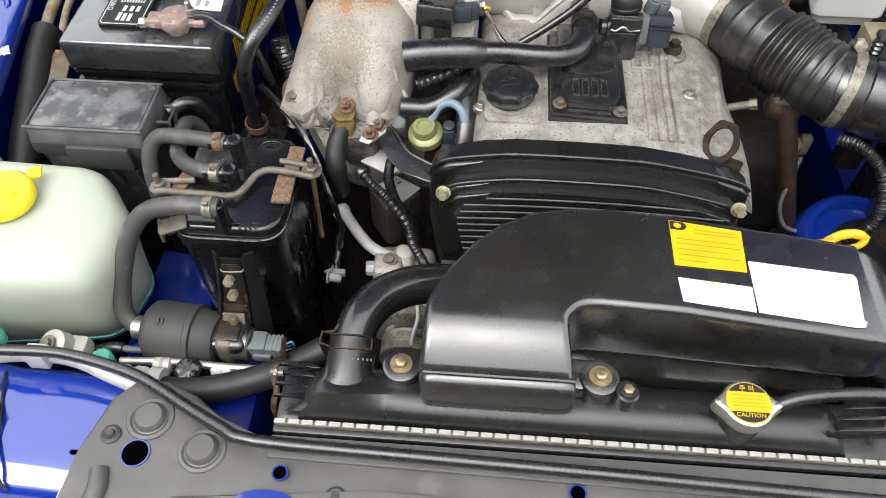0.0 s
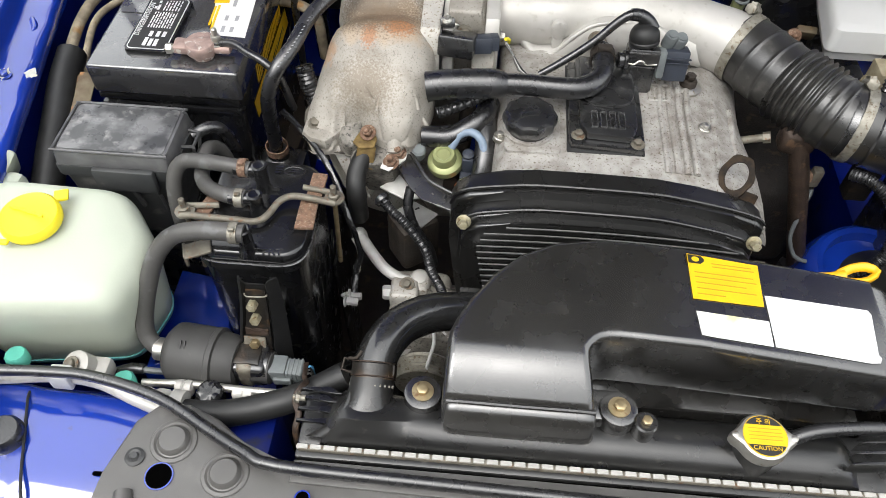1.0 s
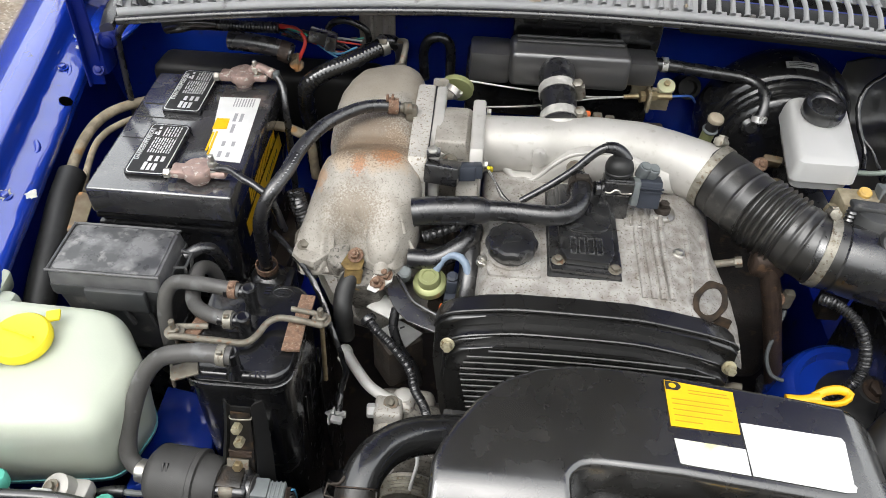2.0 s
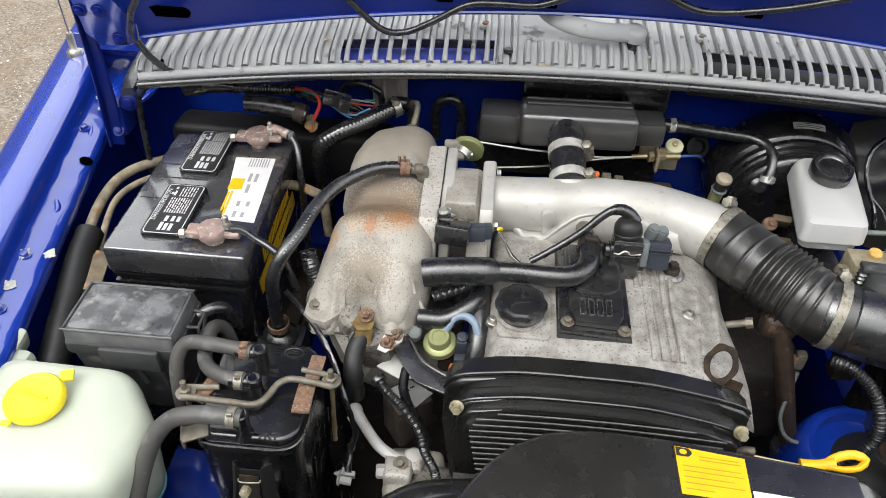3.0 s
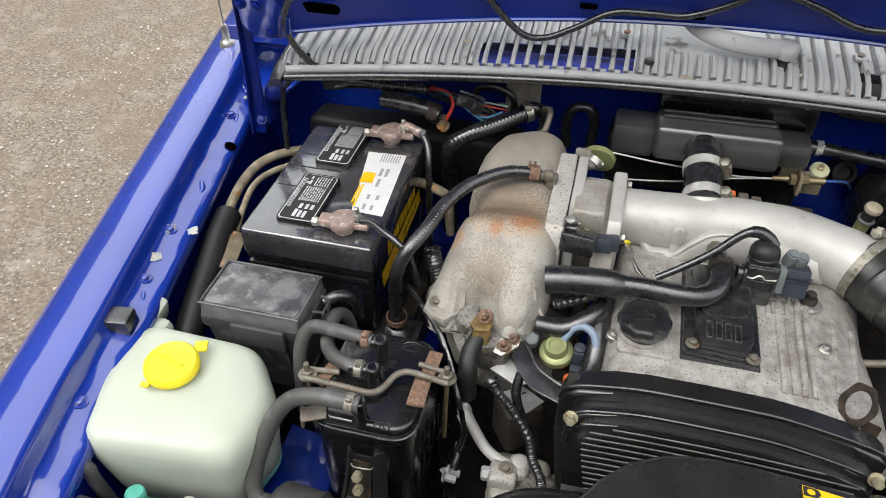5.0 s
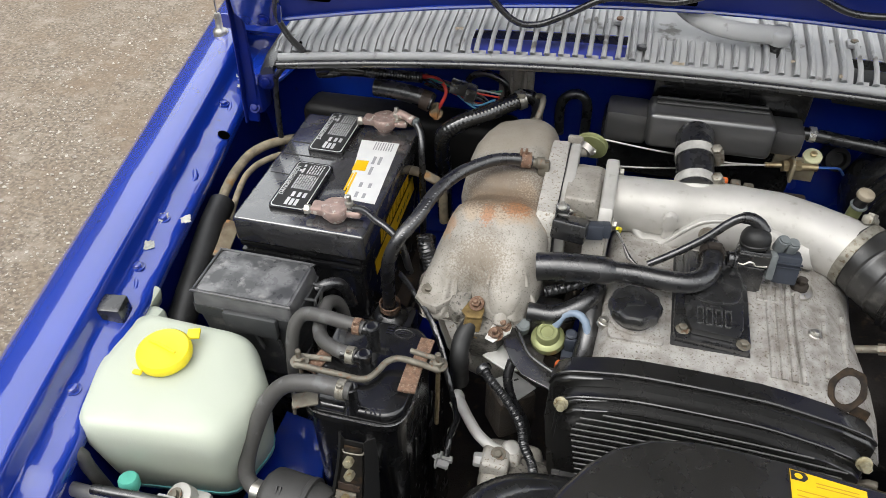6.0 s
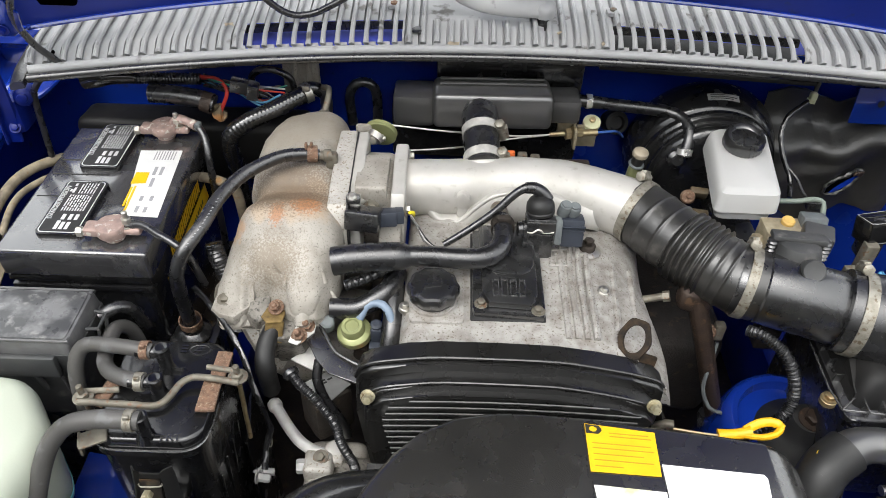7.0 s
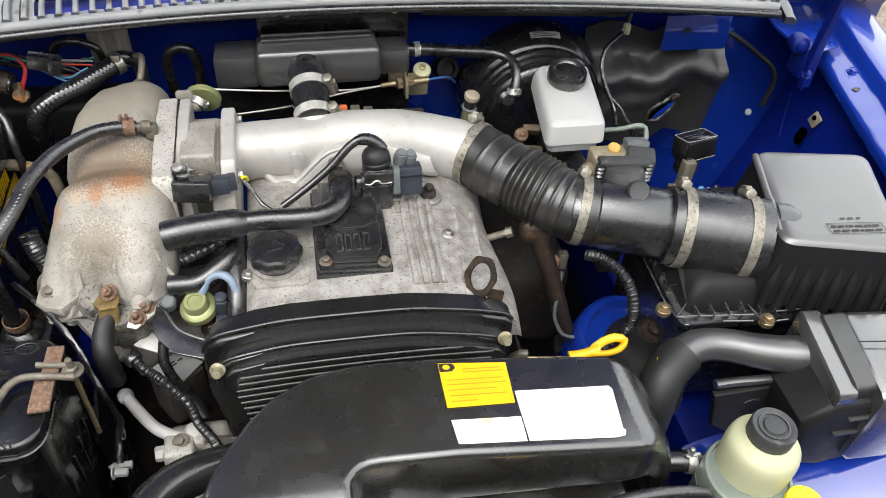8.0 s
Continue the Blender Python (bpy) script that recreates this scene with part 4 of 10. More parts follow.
def build_headlamp_corner():
    """Painted corner panel beside the lock platform, with rubber stop and the pale lamp housing in front."""
    panel = thing("corner_panel", (-0.36, 0.08, 0.78), "glossy blue painted corner panel beside the headlamp", "body panel")
    rows = []
    for y, z in ((0.012, 0.770), (0.018, 0.789), (0.026, 0.797), (0.060, 0.799), (0.095, 0.800), (0.128, 0.800), (0.134, 0.796), (0.138, 0.780)):
        row = []
        for x in (-0.50, -0.42, -0.362, -0.348, -0.342, -0.336, -0.30, -0.275, -0.250, -0.232):
            fold = 0.004 * math.exp(-((x + 0.342 + 0.35 * (y - 0.075)) / 0.006) ** 2)
            slope = -0.05 * max(0.0, x + 0.275) - 0.12 * max(0.0, y - 0.10) * max(0.0, (x + 0.33) * 6)
            row.append(V(x, y - 0.03 * (x + 0.36), z + fold + slope))
        rows.append(row)
    part("skin", sheet(rows, 0.0015), BLUE, panel, angle=60)
    part("panel_seam", tube([(-0.361, 0.130, 0.7995), (-0.357, 0.118, 0.8045), (-0.350, 0.098, 0.8045), (-0.340, 0.069, 0.8042), (-0.332, 0.046, 0.8038), (-0.324, 0.026, 0.8018), (-0.316, 0.018, 0.794)], 0.0014, 8), INK, panel, "dark panel seam")
    part("slot", prism(rounded(-0.272, 0.052, -0.262, 0.056, 0.0018), 0.7995, 0.8003, r=0), HOLE, panel)
    stop = thing("rubber_stop", (-0.359, 0.082, 0.80), "black rubber bonnet stop on blue panel", "rubber stop")
    part("buffer", lathe([(0.0175, -0.002), (0.018, 0.004), (0.017, 0.011), (0.0145, 0.0145), (0.008, 0.015)], (-0.362, 0.080, 0.800), (0, 0, 1), 28), RUBBER, stop)
    lamp = thing("headlamp_housing", (-0.36, -0.03, 0.72), "pale weathered headlamp housing top", "headlamp")
    part("housing", prism([(-0.50, -0.12), (-0.262, -0.12), (-0.262, 0.010), (-0.50, 0.014)], 0.70, 0.776, r=0.008), LAMPWHITE, lamp)
    part("seam", tube([(-0.48, -0.02, 0.7765), (-0.40, -0.03, 0.7765), (-0.36, -0.035, 0.7765)], 0.0012, 6), GREYPL, lamp)
    part("clip", rbox((-0.262, 0.006, 0.788), (0.012, 0.03, 0.03), 0.003), LAMPWHITE, lamp)


build_headlamp_corner()


# ---- radiator and duct ----
def build_radiator():
    r = thing("radiator", (0.25, 0.10, 0.45), "black radiator with silver crimped header strip", "radiator")
    part("core", rbox((0.175, 0.095, 0.62), (0.53, 0.03, 0.40), 0.003), GAPMETAL, r)
    rows = []
    for x in [-0.070 + 0.0115 * k for k in range(41)]:
        swell = 0.006 * math.exp(-((x + 0.033) / 0.035) ** 2)
        end = 0.016 * max(0.0, 1 - min(x + 0.070, 0.390 - x) / 0.020) ** 2
        rows.append([V(x, 0.085, 0.832 - 0.2 * end), V(x, 0.086, 0.842 - 0.5 * end), V(x, 0.092, 0.850 - end), V(x, 0.104 - swell, 0.854 + swell - end), V(x, 0.116, 0.852 + swell - end), V(x, 0.128, 0.846 - end), V(x, 0.137, 0.834 - end), V(x, 0.139, 0.80)])
    part("top_tank", sheet(rows, 0.003), RADBLACK, r, "satin black plastic top tank")
    for x in (-0.078, 0.410):
        part("tank_end", rbox((x, 0.112, 0.816), (0.028 if x < 0 else 0.050, 0.052, 0.024), 0.005), RADBLACK, r)
    part("header", rbox((0.175, 0.0755, 0.8310), (0.53, 0.0085, 0.008), 0.0025), RADBLACK, r, "dark header strip")
    part("tab_strip", rbox((0.175, 0.0797, 0.8358), (0.525, 0.0056, 0.0040), 0.0008, rot=(-10, 0, 0)), TARNISH, r, "dull tin crimp strip")
    bm0 = rbox((0, 0, 0), (0.0098, 0.0046, 0.0036), 0.0007, 1)
    me = bpy.data.meshes.new("crimp_tab")
    bm0.to_mesh(me)
    bm0.free()
    finish(me, TABMETAL)
    for k in range(45):
        ob = new("crimp_tab", me)
        ob.parent = r
        ob.matrix_parent_inverse = Matrix.Translation(-r.location)
        ob.matrix_basis = pose(-0.084 + 0.0117 * k, 0.0800, 0.8372, -10 + rng.uniform(-2, 2), 0, rng.uniform(-1, 1))
    # flat moulded blades at both ends
    for y, z, dx in ((0.133, 0.8465, 0.0), (0.124, 0.8475, -0.002), (0.114, 0.8465, 0.002), (0.104, 0.844, 0.006)):
        part("fin", prism([(-0.093, y - 0.0042), (-0.093, y - 0.0012), (-0.068 + dx, y + 0.0012), (-0.056 + dx, y - 0.0050), (-0.062 + dx, y - 0.0060), (-0.076 + dx, y - 0.0040)], z - 0.004, z, r=0.0008), GLOSS, r)
    part("side_bracket", tube([(-0.0955, 0.158, 0.842), (-0.0970, 0.150, 0.830), (-0.0930, 0.142, 0.836), (-0.0960, 0.132, 0.842), (-0.0990, 0.122, 0.838), (-0.0945, 0.112, 0.832), (-0.0965, 0.100, 0.822), (-0.095, 0.094, 0.79)], 0.0030, 8, 0.003, flat=0.5), SHAFTBROWN, r, "rust-brown side bracket")
    part("side_bolt", both(tube([(-0.099, 0.121, 0.846), (-0.088, 0.121, 0.846)], 0.0030, 10, straight=True), lathe([(0.0052, 0), (0.0052, 0.003), (0.004, 0.0038)], (-0.0935, 0.121, 0.846), (-1, 0, 0.2), 6)), CLAMPMETAL, r)
    part("side_bolt", both(tube([(0.436, 0.107, 0.848), (0.420, 0.107, 0.850)], 0.0030, 10, straight=True), lathe([(0.0052, 0), (0.0052, 0.003), (0.004, 0.0038)], (0.426, 0.107, 0.849), (1, 0, 0.2), 6)), PINKMETAL, r)
    # necks
    rings = []
    for x, y, z, rx, rz in ((-0.031, 0.142, 0.8520, 0.0196, 0.0200), (-0.0315, 0.132, 0.8490, 0.0200, 0.0200), (-0.032, 0.122, 0.8460, 0.0215, 0.0190), (-0.033, 0.112, 0.843, 0.0255, 0.0170), (-0.034, 0.101, 0.838, 0.034, 0.0150), (-0.034, 0.092, 0.832, 0.050, 0.010)):
        rings.append([V(x + rx * math.cos(q), y - 0.42 * rz * math.sin(q), z + 0.9 * rz * math.sin(q)) for q in (k * math.pi / 14 for k in range(28))])
    part("hose_neck", loft(rings), RADBLACK, r, angle=70)
    part("neck_ridge", tube([(-0.046, 0.130, 0.858), (-0.049, 0.114, 0.856), (-0.055, 0.100, 0.850), (-0.060, 0.090, 0.841)], 0.0020, 8), RADBLACK, r)
    part("filler_neck", lathe([(0.026, -0.02), (0.020, 0.0), (0.020, 0.018)], (0.300, 0.107, 0.846), (0, 0, 1), 28), RADBLACK, r)
    part("overflow_hose", tube([(0.318, 0.110, 0.857), (0.350, 0.120, 0.866), (0.40, 0.126, 0.868), (0.44, 0.127, 0.864), (0.475, 0.128, 0.85), (0.49, 0.13, 0.82)], 0.006, 12), RUBBER, r)
    for k in range(4):
        part("fin", prism([(0.372 + 0.006 * k, 0.094 + 0.010 * k), (0.436, 0.099 + 0.010 * k), (0.436, 0.101 + 0.010 * k), (0.385 + 0.006 * k, 0.0985 + 0.010 * k)], 0.846, 0.8625, r=0.0006), RADBLACK, r)
    return r


radiator = build_radiator()


def build_radiator_cap():
    c = (0.300, 0.106, 0.864)
    prof = [(0.0205, 0.0), (0.0215, 0.003), (0.0215, 0.009), (0.0200, 0.0125), (0.0178, 0.0135)]
    cap = part("cap", lathe(prof, c, (0, 0, 1), 48, wobble=lambda a, h: 1 + 0.30 * max(0.0, math.cos(2 * a)) ** 8), STEEL, radiator, "pressed metal radiator cap with yellow warning disc")
    for s in (-1, 1):
        part("rivet", lathe([(0.003, 0), (0.003, 0.001), (0.0015, 0.0018)], (c[0] + s * 0.0240, c[1], c[2] + 0.0125), (0, 0, 1), 14), STEEL, cap)
    part("disc", lathe([(0.0180, 0), (0.0180, 0.0008)], (c[0], c[1], c[2] + 0.0134), (0, 0, 1), 40), LABELY, cap, "yellow warning disc")
    top = c[2] + 0.0144
    for a0, wide in ((208, 124), (33, 114)):
        bm = bmesh.new()
        arc = [(0.0174 * math.cos(a), 0.0174 * math.sin(a)) for a in (radians(a0 + wide * k / 16) for k in range(17))]
        bm.faces.new([bm.verts.new((c[0] + x, c[1] + y, top)) for x, y in arc])
        part("warning_band", bm, INK, cap, "black band of the warning disc")
    words("CAUTION", 0.0052, pose(c[0], c[1] - 0.0112, top + 0.0003), LABELY, cap)
    words("주 의", 0.0058, pose(c[0], c[1] + 0.0122, top + 0.0003), LABELY, cap)
    bars([(c[0] - 0.0135, c[0] + 0.0135, c[1] + y) for y in (0.0062, 0.0030, -0.0002, -0.0034)], pose(0, 0, top), 0.0007, OCHREINK, cap)


build_radiator_cap()


def build_duct():
    d = thing("air_duct", (0.24, 0.20, 0.83), "satin black moulded intake duct with labels over the radiator", "air duct")
    mouth = [(0.1050, 0.8998), (0.1090, 0.9035), (0.1140, 0.9079), (0.1190, 0.9118), (0.1240, 0.9151), (0.1290, 0.9179), (0.1340, 0.9202), (0.1390, 0.9220), (0.1440, 0.9230), (0.1485, 0.9235)]
    pairs = [((0.0335 + 0.001 * min(1.0, (y - 0.108) / 0.03), y), (0.157 - 0.005 * min(1.0, (y - 0.108) / 0.03), y), z) for y, z in mouth]
    fan_out = [(0.0355, 0.157), (0.041, 0.172), (0.051, 0.191), (0.069, 0.218), (0.093, 0.2425), (0.123, 0.2585), (0.156, 0.2655), (0.190, 0.2665)]
    fan_in = [(0.152, 0.1485), (0.1525, 0.150), (0.1545, 0.1535), (0.158, 0.1565), (0.1625, 0.1590), (0.169, 0.1605), (0.178, 0.1608), (0.188, 0.1605)]
    pairs += [(o, i, (0.9236, 0.9240, 0.9241, 0.924)[min(k, 3)]) for k, (o, i) in enumerate(zip(fan_out, fan_in))]
    for o, i in (((0.245, 0.2635), (0.243, 0.1585)), ((0.306, 0.260), (0.306, 0.1555)), ((0.37, 0.257), (0.37, 0.1525)), ((0.408, 0.254), (0.408, 0.151))):
        pairs.append((o, i, 0.924 - 0.09 * (i[0] - 0.24)))
    rings = []
    for o, i, zt in pairs:
        o, i = V(*o, 0), V(*i, 0)
        wide = (i - o).length
        side = (i - o) / wide
        rings.append([o + side * s + V(0, 0, z) for s, z in rounded(0, 0.846, wide, zt, 0.0075, 6)])
    part("body", loft(rings), SATIN, d, "satin black duct body with turned-down mouth", angle=50)
    part("mouth_lip", tube([(0.0375, 0.1050, 0.856), (0.0375, 0.1048, 0.8930), (0.0445, 0.1046, 0.8975), (0.095, 0.1042, 0.8983), (0.150, 0.1046, 0.8975), (0.157, 0.1048, 0.8930), (0.157, 0.1050, 0.856)], 0.0022, 8), SATIN, d)
    rings = []
    for x, k in ((0.0360, 0.70), (0.0375, 0.88), (0.0410, 0.97), (0.0460, 1.0), (0.0970, 1.02), (0.1490, 1.0), (0.1540, 0.97), (0.1575, 0.88), (0.1590, 0.70)):
        section = ((0.110, 0.8785), (0.1040, 0.8782), (0.1000, 0.8765), (0.0970, 0.8725), (0.0940, 0.8660), (0.0912, 0.8590), (0.0896, 0.8530), (0.0905, 0.8490), (0.0940, 0.8462), (0.110, 0.845))
        rings.append([V(x, 0.1000 + (y - 0.101) * k, 0.8800 + (z - 0.862) * k) for y, z in section])
    part("mouth_flap", loft(rings), SATIN, d, "rolled rubber flap of the duct mouth", angle=70)
    rings = []
    for x, y0, y1, z0, zt in ((0.407, 0.151, 0.254, 0.845, 0.909), (0.416, 0.152, 0.2535, 0.842, 0.907), (0.428, 0.155, 0.2525, 0.835, 0.901), (0.440, 0.159, 0.252, 0.82, 0.887), (0.452, 0.164, 0.254, 0.80, 0.866), (0.464, 0.170, 0.258, 0.77, 0.836), (0.474, 0.176, 0.262, 0.74, 0.80), (0.480, 0.182, 0.264, 0.70, 0.75)):
        rings.append([V(x, y, z) for y, z in rounded(y0, z0, y1, zt, 0.018 if x > 0.42 else 0.012, 5)])
    part("end_taper", loft(rings), SATIN, d, angle=60)
    z = lambda x: 0.9242 - max(0.0, x - 0.24) * 0.09
    tilt = math.degrees(math.atan(0.09))
    lab = part("yellow_label", prism([(0.2405, 0.254), (0.2405, 0.205), (0.3025, 0.2055), (0.3045, 0.2505)], 0, 0.0004, r=0), LABELY, d, "yellow instruction label with black badge")
    for v in lab.data.vertices:
        v.co.z += z(v.co.x) + 0.0006
    m = pose(0.24, 0.205, z(0.24) + 0.0013, 0, tilt, 0)
    bars([(0.022, 0.058, 0.0405), (0.022, 0.060, 0.037), (0.005, 0.058, 0.029), (0.005, 0.06, 0.024), (0.005, 0.05, 0.018), (0.005, 0.058, 0.012), (0.005, 0.03, 0.006)], m, 0.0012, OCHREINK, lab)
    badge = bmesh.new()
    badge.faces.new([badge.verts.new(m @ V(x, y, 0.0002)) for x, y in ((0.001, 0.048), (0.001, 0.0385), (0.012, 0.0385), (0.0155, 0.042), (0.0155, 0.0445), (0.013, 0.0475))])
    part("badge", badge, INK, lab, "black badge")
    ring = bmesh.new()
    ring.faces.new([ring.verts.new(m @ V(0.0075 + 0.0035 * math.cos(a), 0.0432 + 0.0028 * math.sin(a), 0.0004)) for a in (k * math.pi / 8 for k in range(16))])
    part("badge_mark", ring, LABELY, lab)
    for pts, name in (([(0.2415, 0.1925), (0.2435, 0.1690), (0.250, 0.1682), (0.3035, 0.1660), (0.3040, 0.191)], "white_label"),
                      ([(0.3050, 0.2180), (0.3052, 0.1660), (0.385, 0.1620), (0.393, 0.1635), (0.3955, 0.1685), (0.3935, 0.171), (0.3985, 0.2125), (0.396, 0.2165)], "white_label")):
        lab = part(name, prism(pts, 0, 0.0004, r=0), LABELW if pts[0][0] > 0.3 else STAINLABEL, d, "blank white paper label with torn corner")
        for v in lab.data.vertices:
            v.co.z += z(v.co.x) + 0.0006
    return d


build_duct()


def build_shroud():
    s = thing("fan_shroud", (0.25, 0.16, 0.5), "black plastic fan shroud behind the radiator", "fan shroud")
    rows = []
    for k in range(22):
        x = 0.040 + 0.0175 * k
        dip = 0.02 * math.exp(-((x - 0.28) / 0.12) ** 2)
        end = 0.30 * max(0.0, x - 0.35)
        rows.append([V(x, 0.140, 0.800), V(x, 0.141, 0.842 - end), V(x, 0.148, 0.852 - dip - end), V(x, 0.165, 0.853 - dip - end), V(x, 0.20, 0.846 - end), V(x, 0.262, 0.835), V(x, 0.270, 0.82), V(x, 0.272, 0.55)])
    part("shroud_panel", sheet(rows, 0.003), SATIN, s, angle=45)
    for (x, y, z), r in (((0.0155, 0.1285, 0.862), 0.013), ((0.183, 0.1235, 0.872), 0.013)):
        lug = part("mount_lug", lathe([(r + 0.004, -0.02), (r + 0.004, -0.006), (r + 0.003, -0.001), (r, 0.0)], (x, y, z), (0, 0, 1), 28), SATIN, s)
        part("washer", lathe([(0.0096, 0), (0.0096, 0.0012), (0.006, 0.0016)], (x, y, z + 0.0005), (0, 0, 1), 24), BRASS, lug, "gold zinc washer")
        part("bolt", hexbolt((x, y, z + 0.0015), (0, 0, 1), 0.0055, False), BRASS, lug, "gold zinc bolt")
    part("lug_plate", rbox((0.170, 0.128, 0.858), (0.045, 0.03, 0.02), 0.004), SATIN, s)
    part("stud_sleeve", lathe([(0.010, -0.03), (0.010, 0), (0.0085, 0.0015)], (0.205, 0.112, 0.872), (0, 0, 1), 24), SATIN, s)
    part("stud", hexbolt((0.205, 0.112, 0.873), (0, 0, 1), 0.0045, False), BRASS, s, "gold zinc stud")
    return s


build_shroud()


def build_upper_hose():
    h = thing("radiator_hose", (0.0, 0.18, 0.84), "thick black upper radiator hose with spring clamp", "radiator hose")
    part("hose", tube([(0.09, 0.238, 0.834), (0.050, 0.228, 0.844), (0.016, 0.2165, 0.853), (-0.009, 0.199, 0.858), (-0.0235, 0.177, 0.860), (-0.0295, 0.158, 0.857), (-0.031, 0.136, 0.8500)], 0.0188, 28, 0.005), HOSEBLACK, h)
    part("hose_seam", tube([(0.052, 0.2165, 0.858), (0.022, 0.206, 0.866), (0.004, 0.192, 0.8705), (-0.009, 0.174, 0.8715), (-0.0145, 0.160, 0.8690)], 0.0009, 6), HOSEBLACK, h)
    ax = V(0.0, 0.75, 0.36)
    mid = V(-0.0303, 0.1490, 0.8545)
    ring = part("spring_clamp", both(band(mid, ax, 0.0191, 0.0110, 0.0012), band(mid + V(0, 0.0062, 0.0030), ax, 0.0193, 0.0014, 0.0010), band(mid - V(0, 0.0062, 0.0030), ax, 0.0193, 0.0014, 0.0010)), GRIMEPLATE, h, "dark stained spring clamp")
    u, w = V(1, 0, 0), V(0, -0.433, 0.901)
    for q0, q1, y in ((0.55, 2.75, 0.0062), (0.55, 2.75, -0.0048)):
        pts = [mid + V(0, y, 0.48 * y) + 0.0208 * (math.cos(q0 + (q1 - q0) * k / 10) * u + math.sin(q0 + (q1 - q0) * k / 10) * w) for k in range(11)]
        part("clamp_wire", tube(pts, 0.0006, 8, 0.003), SHAFTBROWN, ring, "bare steel clamp edge")
    part("clamp_loop", tube([mid + 0.0208 * (math.cos(q) * u + math.sin(q) * w) + V(0, y, 0.48 * y) for q, y in ((0.75, 0.0055), (0.55, 0.0055), (0.50, 0.0), (0.55, -0.0040), (0.80, -0.0040))], 0.0011, 8, 0.003), GRIMEPLATE, ring)
    ear = mid + V(-0.0215, 0.001, 0.006)
    part("clamp_ear", both(tube([ear + V(0.004, 0.004, 0.002), ear + V(-0.005, 0.004, 0.004), ear + V(-0.007, -0.005, 0.000), ear + V(0.002, -0.006, -0.003)], 0.0013, 8, straight=True), tube([ear + V(-0.001, 0.0045, 0.004), ear + V(0.006, 0.003, 0.008), ear + V(0.010, 0.008, 0.012)], 0.0014, 8)), DARKMETAL, ring, "dark steel clamp ears")
    for k in range(11):
        q = 0.45 + 2.3 * k / 10
        at = mid - V(0, 0.0120, 0.0060) + 0.0206 * (math.cos(q) * u + math.sin(q) * w)
        part("clamp_tooth", rbox(at, (0.0018, 0.0026, 0.0018), 0.0006), CLAMPMETAL, ring)


build_upper_hose()


